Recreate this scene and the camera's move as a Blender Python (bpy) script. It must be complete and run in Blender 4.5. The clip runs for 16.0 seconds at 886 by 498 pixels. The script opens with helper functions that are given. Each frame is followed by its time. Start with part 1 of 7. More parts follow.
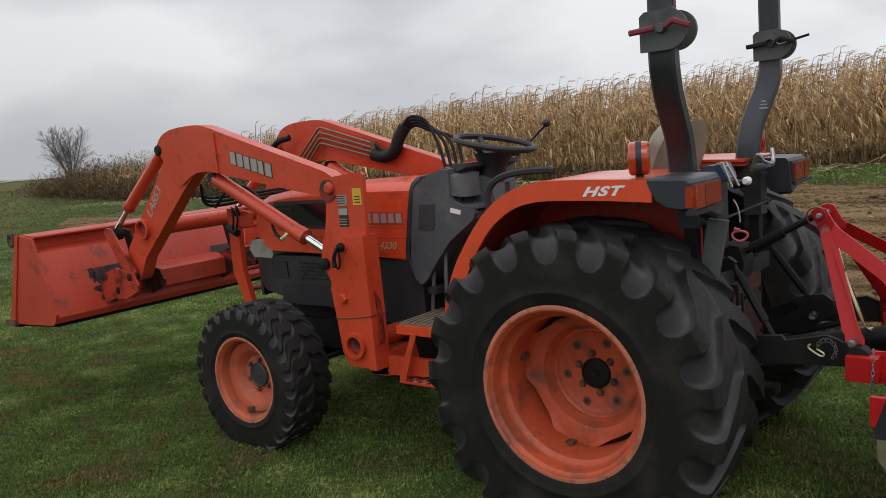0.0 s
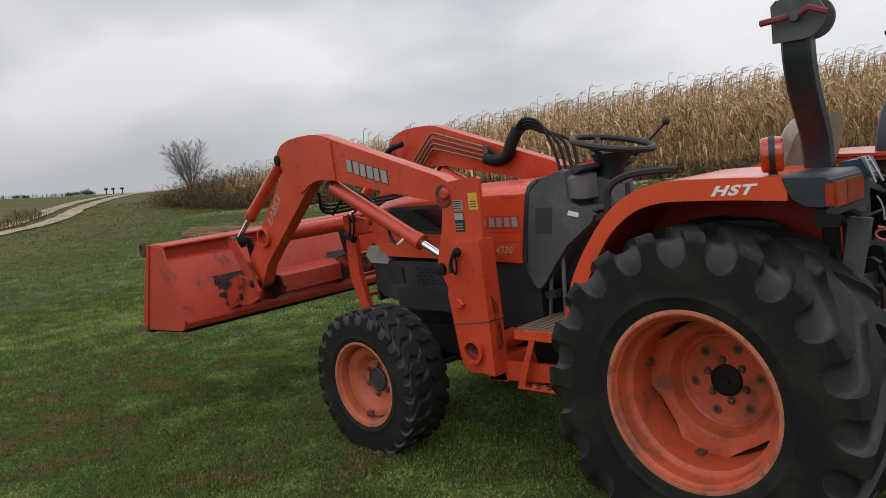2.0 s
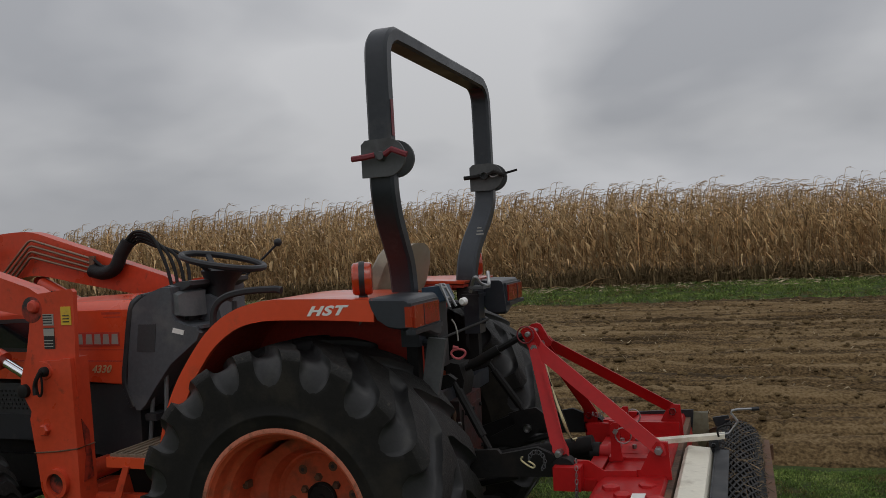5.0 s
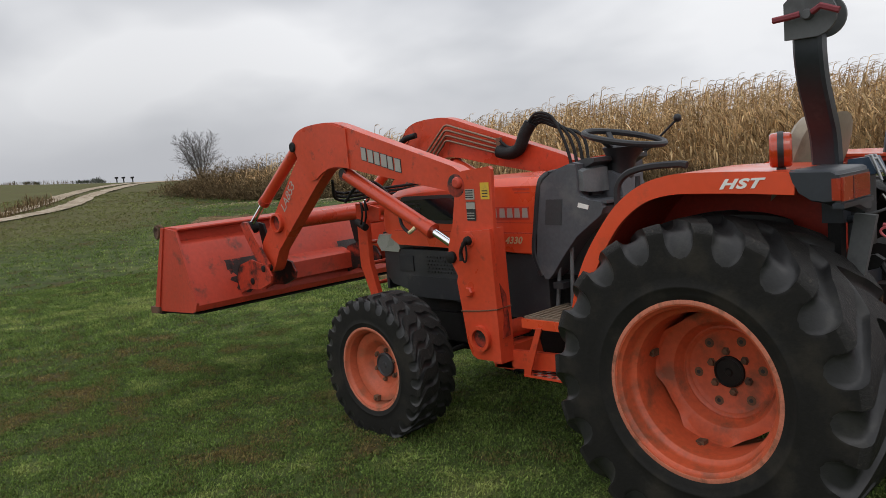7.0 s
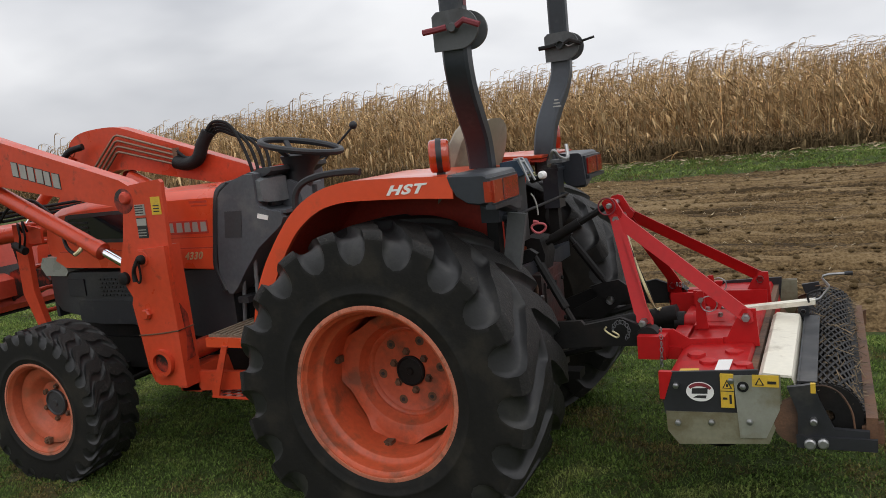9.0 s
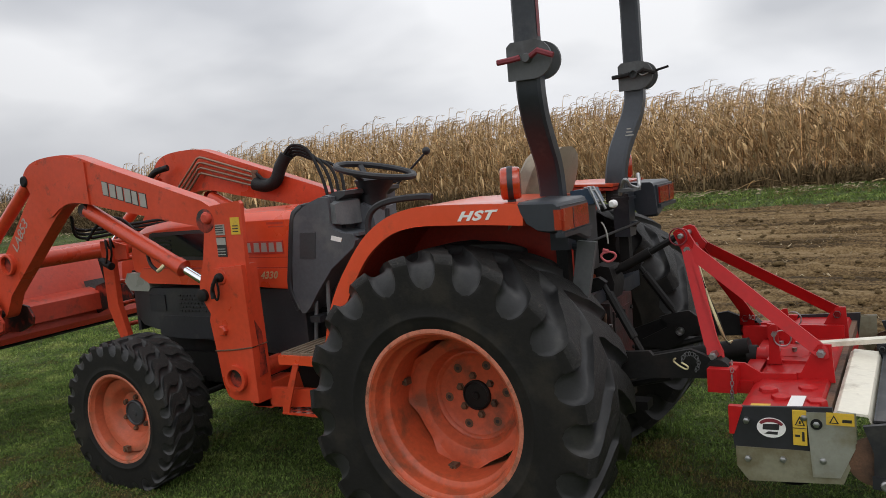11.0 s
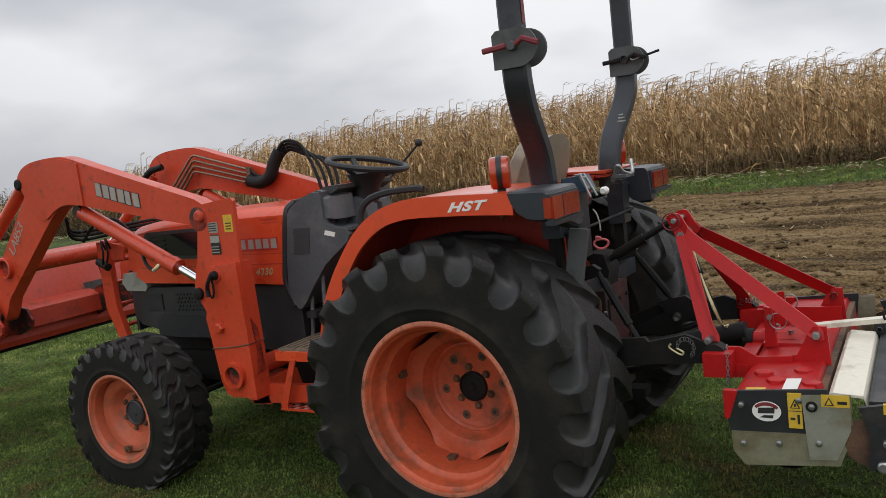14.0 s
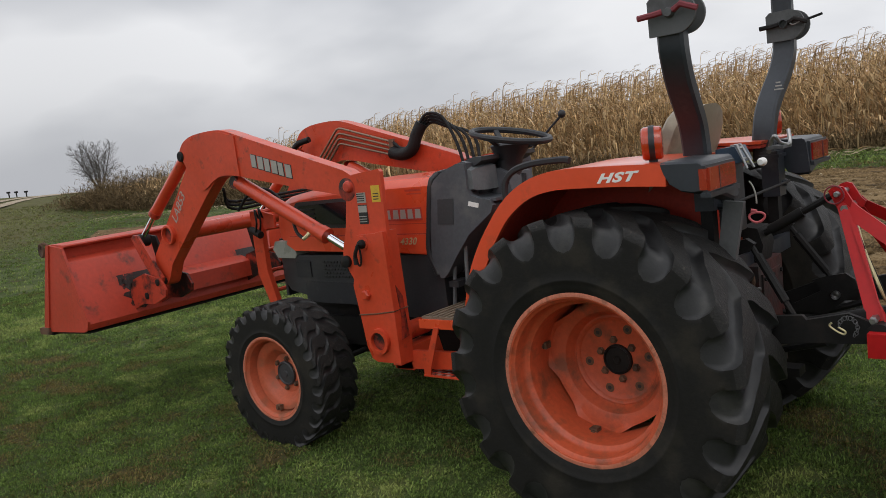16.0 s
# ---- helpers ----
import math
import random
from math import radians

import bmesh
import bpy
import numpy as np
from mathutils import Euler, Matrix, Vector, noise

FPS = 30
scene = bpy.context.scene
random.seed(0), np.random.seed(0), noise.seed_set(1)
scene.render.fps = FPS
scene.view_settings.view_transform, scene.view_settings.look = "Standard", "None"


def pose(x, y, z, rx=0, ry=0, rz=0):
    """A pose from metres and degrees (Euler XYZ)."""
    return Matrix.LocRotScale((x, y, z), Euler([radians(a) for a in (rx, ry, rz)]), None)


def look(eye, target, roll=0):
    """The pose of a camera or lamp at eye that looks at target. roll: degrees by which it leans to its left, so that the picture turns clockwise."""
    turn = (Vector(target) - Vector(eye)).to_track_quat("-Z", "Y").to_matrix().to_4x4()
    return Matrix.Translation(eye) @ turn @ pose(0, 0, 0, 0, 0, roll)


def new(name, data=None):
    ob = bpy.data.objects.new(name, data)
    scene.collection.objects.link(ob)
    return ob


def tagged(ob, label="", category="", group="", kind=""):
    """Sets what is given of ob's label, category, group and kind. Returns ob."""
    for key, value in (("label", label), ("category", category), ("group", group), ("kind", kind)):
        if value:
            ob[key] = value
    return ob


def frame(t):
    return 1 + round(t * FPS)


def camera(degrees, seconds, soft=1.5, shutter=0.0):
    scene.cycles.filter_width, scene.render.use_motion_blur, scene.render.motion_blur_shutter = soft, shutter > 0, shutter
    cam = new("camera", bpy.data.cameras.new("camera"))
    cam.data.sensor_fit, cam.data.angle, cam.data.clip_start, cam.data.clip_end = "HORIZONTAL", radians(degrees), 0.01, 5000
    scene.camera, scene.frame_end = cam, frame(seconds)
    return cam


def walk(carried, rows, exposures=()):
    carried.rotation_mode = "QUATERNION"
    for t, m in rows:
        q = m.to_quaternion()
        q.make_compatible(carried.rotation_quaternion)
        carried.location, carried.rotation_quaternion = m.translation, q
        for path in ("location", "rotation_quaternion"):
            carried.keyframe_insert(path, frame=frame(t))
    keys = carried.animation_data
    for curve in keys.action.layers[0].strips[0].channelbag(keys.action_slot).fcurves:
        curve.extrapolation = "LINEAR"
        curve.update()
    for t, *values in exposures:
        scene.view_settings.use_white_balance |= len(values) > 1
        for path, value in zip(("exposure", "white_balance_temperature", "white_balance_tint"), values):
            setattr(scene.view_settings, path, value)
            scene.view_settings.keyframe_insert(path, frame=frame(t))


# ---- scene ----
cam = camera(56.34, 16.0, soft=0.7)
# seconds, place, yaw, pitch, roll
ROWS = [
    (0.00, 1.513, -3.409, 1.552, 37.04, -7.69, 4.56),
    (0.50, 1.475, -3.417, 1.561, 43.12, -7.27, 4.82),
    (1.00, 1.449, -3.431, 1.568, 47.59, -6.65, 5.51),
    (1.50, 1.445, -3.428, 1.569, 47.54, -6.22, 5.94),
    (2.00, 1.451, -3.417, 1.559, 44.21, -6.80, 6.31),
    (2.50, 1.477, -3.411, 1.543, 38.17, -7.52, 6.00),
    (3.00, 1.530, -3.373, 1.537, 27.66, -7.86, 5.05),
    (3.20, 1.553, -3.359, 1.535, 23.85, -7.80, 4.96),
    (3.55, 1.569, -3.351, 1.535, 18.16, -6.96, 4.37),
    (3.90, 1.579, -3.349, 1.539, 15.18, -4.83, 3.73),
    (4.25, 1.584, -3.352, 1.544, 14.56, -2.37, 3.19),
    (4.60, 1.584, -3.358, 1.547, 15.93, -0.57, 2.89),
    (4.95, 1.579, -3.365, 1.545, 18.96, -0.41, 2.99),
    (5.30, 1.570, -3.373, 1.537, 23.28, -2.86, 3.62),
    (5.50, 1.557, -3.381, 1.522, 26.05, -5.20, 4.16),
    (6.00, 1.528, -3.419, 1.515, 34.01, -7.50, 5.19),
    (6.50, 1.503, -3.469, 1.520, 41.30, -7.06, 4.97),
    (7.00, 1.485, -3.483, 1.516, 44.90, -6.81, 4.66),
    (7.50, 1.499, -3.454, 1.511, 41.89, -7.64, 5.48),
    (8.00, 1.524, -3.415, 1.526, 35.96, -8.10, 5.82),
    (8.50, 1.542, -3.380, 1.521, 30.30, -8.13, 5.84),
    (8.70, 1.554, -3.363, 1.520, 27.77, -8.23, 5.74),
    (9.05, 1.564, -3.354, 1.519, 24.23, -8.30, 5.77),
    (9.40, 1.575, -3.352, 1.520, 21.87, -8.33, 5.88),
    (9.75, 1.585, -3.356, 1.521, 20.83, -8.26, 5.98),
    (10.10, 1.593, -3.363, 1.523, 21.25, -8.02, 5.98),
    (10.45, 1.595, -3.373, 1.526, 23.26, -7.53, 5.79),
    (10.80, 1.589, -3.382, 1.528, 27.01, -6.74, 5.31),
    (11.00, 1.578, -3.393, 1.531, 29.67, -6.19, 4.94),
    (11.50, 1.556, -3.421, 1.531, 35.95, -5.64, 4.50),
    (12.00, 1.546, -3.420, 1.530, 36.60, -6.17, 4.80),
    (12.50, 1.562, -3.395, 1.529, 32.85, -6.78, 5.36),
    (13.00, 1.576, -3.389, 1.528, 31.63, -7.19, 6.02),
    (13.50, 1.598, -3.374, 1.524, 30.36, -7.66, 6.35),
    (14.00, 1.617, -3.354, 1.524, 29.88, -6.75, 6.56),
    (14.50, 1.605, -3.373, 1.532, 33.63, -5.22, 6.59),
    (15.00, 1.586, -3.414, 1.530, 39.07, -4.96, 6.28),
    (15.50, 1.556, -3.446, 1.523, 41.12, -5.95, 6.47),
    (16.00, 1.561, -3.420, 1.524, 38.62, -7.54, 6.80),
]
EXPOSURES = [(0.0, -0.04), (1.0, -0.06), (2.0, -0.02), (3.2, 0.0), (4.3, -0.5), (5.3, -0.82), (5.5, -0.66), (6.0, -0.36), (6.5, -0.05), (7.5, 0.03), (8.7, 0.05), (11.0, 0.04), (12.0, -0.05), (14.0, 0.0), (16.0, -0.04)]
walk(cam, [(t, pose(x, y, z, 90 + pitch, roll, yaw)) for t, x, y, z, yaw, pitch, roll in ROWS], EXPOSURES)

# ---- light ----
world = bpy.data.worlds.new("overcast_sky")
scene.world = world
world.use_nodes = True
wn, wl = world.node_tree.nodes, world.node_tree.links
wn.clear()


def wnode(kind, **values):
    n = wn.new(kind)
    for key, value in values.items():
        n.inputs[key].default_value = value
    return n


w_out = wn.new("ShaderNodeOutputWorld")
w_bg = wnode("ShaderNodeBackground", Strength=1.0)
sky = wn.new("ShaderNodeTexSky")
sky.sky_type, sky.sun_disc = "NISHITA", False
sky.sun_elevation, sky.sun_rotation = radians(42), radians(20)
w_tc = wn.new("ShaderNodeTexCoord")
w_sep = wn.new("ShaderNodeSeparateXYZ")
wl.new(w_tc.outputs["Generated"], w_sep.inputs[0])
# clouds lie on a high flat layer
w_z = wn.new("ShaderNodeMath")
w_z.operation = "ADD"
w_z.inputs[1].default_value = 0.42
w_abs = wn.new("ShaderNodeMath")
w_abs.operation = "ABSOLUTE"
wl.new(w_sep.outputs["Z"], w_abs.inputs[0])
wl.new(w_abs.outputs[0], w_z.inputs[0])
w_div = wn.new("ShaderNodeVectorMath")
w_div.operation = "DIVIDE"
w_cmb = wn.new("ShaderNodeCombineXYZ")
for i in range(3):
    wl.new(w_z.outputs[0], w_cmb.inputs[i])
wl.new(w_tc.outputs["Generated"], w_div.inputs[0])
wl.new(w_cmb.outputs[0], w_div.inputs[1])
w_noise = wnode("ShaderNodeTexNoise", Scale=1.75, Detail=4.0, Roughness=0.42, Distortion=0.15)
wl.new(w_div.outputs[0], w_noise.inputs["Vector"])
w_ramp = wn.new("ShaderNodeValToRGB")
w_ramp.color_ramp.elements[0].position, w_ramp.color_ramp.elements[0].color = 0.38, (0.60, 0.615, 0.655, 1)
w_ramp.color_ramp.elements[1].position, w_ramp.color_ramp.elements[1].color = 0.60, (0.95, 0.955, 0.98, 1)
wl.new(w_noise.outputs["Fac"], w_ramp.inputs[0])
# an overcast sky grows brighter towards the zenith
w_up = wn.new("ShaderNodeMapRange")
w_up.inputs["From Min"].default_value, w_up.inputs["From Max"].default_value = 0.12, 0.9
w_up.inputs["To Min"].default_value, w_up.inputs["To Max"].default_value = 0.98, 1.7
wl.new(w_abs.outputs[0], w_up.inputs["Value"])
w_mul = wn.new("ShaderNodeVectorMath")
w_mul.operation = "SCALE"
# towards the horizon the layer thickens to an even grey
w_low = wn.new("ShaderNodeMapRange")
w_low.inputs["From Min"].default_value, w_low.inputs["From Max"].default_value = -0.02, 0.13
w_low.interpolation_type = "SMOOTHSTEP"
wl.new(w_abs.outputs[0], w_low.inputs["Value"])
w_haze = wn.new("ShaderNodeMix")
w_haze.data_type = "RGBA"
w_thin = wn.new("ShaderNodeMapRange")
w_thin.inputs["From Min"].default_value, w_thin.inputs["From Max"].default_value = 0.15, 0.68
w_thin.inputs["To Min"].default_value, w_thin.inputs["To Max"].default_value = 1.0, 1.55
w_thin.interpolation_type = "SMOOTHSTEP"
w_dir = wn.new("ShaderNodeVectorMath")
w_dir.operation = "DOT_PRODUCT"
w_dir.inputs[1].default_value = (0.6, 0.8, 0.0)
wl.new(w_tc.outputs["Generated"], w_dir.inputs[0])
wl.new(w_dir.outputs["Value"], w_thin.inputs["Value"])
w_grey = wn.new("ShaderNodeVectorMath")
w_grey.operation = "SCALE"
w_grey.inputs[0].default_value = (0.58, 0.595, 0.64)
wl.new(w_thin.outputs[0], w_grey.inputs["Scale"])
wl.new(w_grey.outputs[0], w_haze.inputs["A"])
wl.new(w_low.outputs[0], w_haze.inputs["Factor"])
wl.new(w_ramp.outputs["Color"], w_haze.inputs["B"])
wl.new(w_haze.outputs["Result"], w_mul.inputs[0])
wl.new(w_up.outputs[0], w_mul.inputs["Scale"])
w_sky = wn.new("ShaderNodeVectorMath")
w_sky.operation = "SCALE"
w_sky.inputs["Scale"].default_value = 0.05
wl.new(sky.outputs[0], w_sky.inputs[0])
w_mix = wn.new("ShaderNodeMix")
w_mix.data_type = "RGBA"
w_mix.inputs["Factor"].default_value = 0.92
wl.new(w_sky.outputs[0], w_mix.inputs["A"])
# brightness by direction; the unseen side behind the camera is raised as fill
w_dot = wn.new("ShaderNodeVectorMath")
w_dot.operation = "DOT_PRODUCT"
w_dot.inputs[1].default_value = (0.6, 0.8, 0.0)
wl.new(w_tc.outputs["Generated"], w_dot.inputs[0])
w_half = wnode("ShaderNodeMapRange", **{"From Min": -1.0, "From Max": 1.0})
wl.new(w_dot.outputs["Value"], w_half.inputs["Value"])
w_gain = wn.new("ShaderNodeValToRGB")
w_gain.color_ramp.interpolation = "EASE"
for k, (at, v) in enumerate(((0.05, 0.94), (0.40, 0.712), (0.56, 0.79))):
    e = w_gain.color_ramp.elements[k] if k < 2 else w_gain.color_ramp.elements.new(at)
    e.position, e.color = at, (v, v, v, 1)
wl.new(w_half.outputs[0], w_gain.inputs[0])
w_az = wn.new("ShaderNodeMath")
w_az.operation = "MULTIPLY"
w_az.inputs[1].default_value = 1.25
wl.new(w_gain.outputs["Color"], w_az.inputs[0])
w_side = wn.new("ShaderNodeVectorMath")
w_side.operation = "SCALE"
wl.new(w_mul.outputs[0], w_side.inputs[0])
wl.new(w_az.outputs[0], w_side.inputs["Scale"])
wl.new(w_side.outputs[0], w_mix.inputs["B"])
wl.new(w_mix.outputs["Result"], w_bg.inputs["Color"])
wl.new(w_bg.outputs[0], w_out.inputs["Surface"])

sun = new("sun", bpy.data.lights.new("sun", "SUN"))
sun.data.energy, sun.data.angle, sun.data.color = 0.35, radians(25), (1.0, 0.97, 0.92)
sun.matrix_world = look((3, -6, 9), (0, 0, 0))


# ---- materials ----
def thin_leaf(N, L, b, colour, share):
    """Lets part of the light shine through a thin leaf."""
    tr, mx = N.new("ShaderNodeBsdfTranslucent"), N.new("ShaderNodeMixShader")
    mx.inputs[0].default_value = share
    L.new(colour, tr.inputs["Color"])
    L.new(b.outputs[0], mx.inputs[1])
    L.new(tr.outputs[0], mx.inputs[2])
    L.new(mx.outputs[0], N["Material Output"].inputs["Surface"])


def material(name, colour, rough=0.5, metal=0.0, vary=0.15, scale=8.0, dirt=None, dirt_amount=0.0, dirt_scale=5.0,
             bump=0.0, bump_scale=60.0, spec=0.5, coat=0.0, island=0.0, rnd=0.0, transmission=0.0, rough_vary=0.1, alt=None, leaf=0.0):
    """A painted, cast or grown surface: base colour with two scales of variation, dirt patches, uneven gloss and fine relief."""
    m = bpy.data.materials.new(name)
    m.use_nodes = True
    nt = m.node_tree
    N, L = nt.nodes, nt.links
    b = N["Principled BSDF"]
    b.inputs["Roughness"].default_value, b.inputs["Metallic"].default_value = rough, metal
    b.inputs["Specular IOR Level"].default_value = spec
    b.inputs["Coat Weight"].default_value = coat
    b.inputs["Transmission Weight"].default_value = transmission
    tc = N.new("ShaderNodeTexCoord")
    n1 = N.new("ShaderNodeTexNoise")
    n1.inputs["Scale"].default_value, n1.inputs["Detail"].default_value = scale, 5
    L.new(tc.outputs["Object"], n1.inputs["Vector"])
    n2 = N.new("ShaderNodeTexNoise")
    n2.inputs["Scale"].default_value, n2.inputs["Detail"].default_value = scale * 9, 4
    L.new(tc.outputs["Object"], n2.inputs["Vector"])
    add = N.new("ShaderNodeMath")
    add.operation = "MULTIPLY_ADD"
    add.inputs[1].default_value = 0.5
    L.new(n2.outputs["Fac"], add.inputs[0])
    half = N.new("ShaderNodeMath")
    half.operation = "MULTIPLY"
    half.inputs[1].default_value = 0.5
    L.new(n1.outputs["Fac"], half.inputs[0])
    L.new(half.outputs[0], add.inputs[2])
    rng = N.new("ShaderNodeMapRange")
    rng.inputs["From Min"].default_value, rng.inputs["From Max"].default_value = 0.3, 0.7
    rng.inputs["To Min"].default_value, rng.inputs["To Max"].default_value = 1 - vary, 1 + vary
    L.new(add.outputs[0], rng.inputs["Value"])
    val = rng.outputs[0]
    for amount, source in ((island, "ShaderNodeNewGeometry"), (rnd, "ShaderNodeObjectInfo")):
        if amount:
            g = N.new(source)
            r2 = N.new("ShaderNodeMapRange")
            r2.inputs["To Min"].default_value, r2.inputs["To Max"].default_value = 1 - amount, 1 + amount
            L.new(g.outputs["Random Per Island" if source == "ShaderNodeNewGeometry" else "Random"], r2.inputs["Value"])
            mm = N.new("ShaderNodeMath")
            mm.operation = "MULTIPLY"
            L.new(val, mm.inputs[0])
            L.new(r2.outputs[0], mm.inputs[1])
            val = mm.outputs[0]
    col = N.new("ShaderNodeVectorMath")
    col.operation = "SCALE"
    col.inputs[0].default_value = colour
    L.new(val, col.inputs["Scale"])
    out = col.outputs[0]
    if alt:
        g2 = N.new("ShaderNodeNewGeometry")
        col2 = N.new("ShaderNodeVectorMath")
        col2.operation = "SCALE"
        col2.inputs[0].default_value = alt
        L.new(val, col2.inputs["Scale"])
        fold = N.new("ShaderNodeMath")
        fold.operation = "MULTIPLY"
        fold.inputs[1].default_value = 7.31
        frac = N.new("ShaderNodeMath")
        frac.operation = "FRACT"
        L.new(g2.outputs["Random Per Island"], fold.inputs[0])
        L.new(fold.outputs[0], frac.inputs[0])
        ma = N.new("ShaderNodeMix")
        ma.data_type = "RGBA"
        L.new(frac.outputs[0], ma.inputs["Factor"])
        L.new(out, ma.inputs["A"])
        L.new(col2.outputs[0], ma.inputs["B"])
        out = ma.outputs["Result"]
    if dirt:
        n3 = N.new("ShaderNodeTexNoise")
        n3.inputs["Scale"].default_value, n3.inputs["Detail"].default_value = dirt_scale, 8
        n3.inputs["Roughness"].default_value = 0.65
        L.new(tc.outputs["Object"], n3.inputs["Vector"])
        dr = N.new("ShaderNodeMapRange")
        edge = 0.68 - 0.36 * dirt_amount
        dr.inputs["From Min"].default_value, dr.inputs["From Max"].default_value = edge - 0.04, edge + 0.1
        L.new(n3.outputs["Fac"], dr.inputs["Value"])
        mx = N.new("ShaderNodeMix")
        mx.data_type = "RGBA"
        mx.inputs["B"].default_value = (*dirt, 1)
        L.new(dr.outputs[0], mx.inputs["Factor"])
        L.new(out, mx.inputs["A"])
        out = mx.outputs["Result"]
    L.new(out, b.inputs["Base Color"])
    if leaf:
        thin_leaf(N, L, b, out, leaf)
    rr = N.new("ShaderNodeMapRange")
    rr.inputs["From Min"].default_value, rr.inputs["From Max"].default_value = 0.3, 0.7
    rr.inputs["To Min"].default_value, rr.inputs["To Max"].default_value = max(rough - rough_vary, 0.02), min(rough + rough_vary, 1)
    L.new(n1.outputs["Fac"], rr.inputs["Value"])
    L.new(rr.outputs[0], b.inputs["Roughness"])
    if bump:
        n4 = N.new("ShaderNodeTexNoise")
        n4.inputs["Scale"].default_value, n4.inputs["Detail"].default_value = bump_scale, 5
        L.new(tc.outputs["Object"], n4.inputs["Vector"])
        bp = N.new("ShaderNodeBump")
        bp.inputs["Strength"].default_value, bp.inputs["Distance"].default_value = bump, 0.01
        L.new(n4.outputs["Fac"], bp.inputs["Height"])
        L.new(bp.outputs[0], b.inputs["Normal"])
    return m


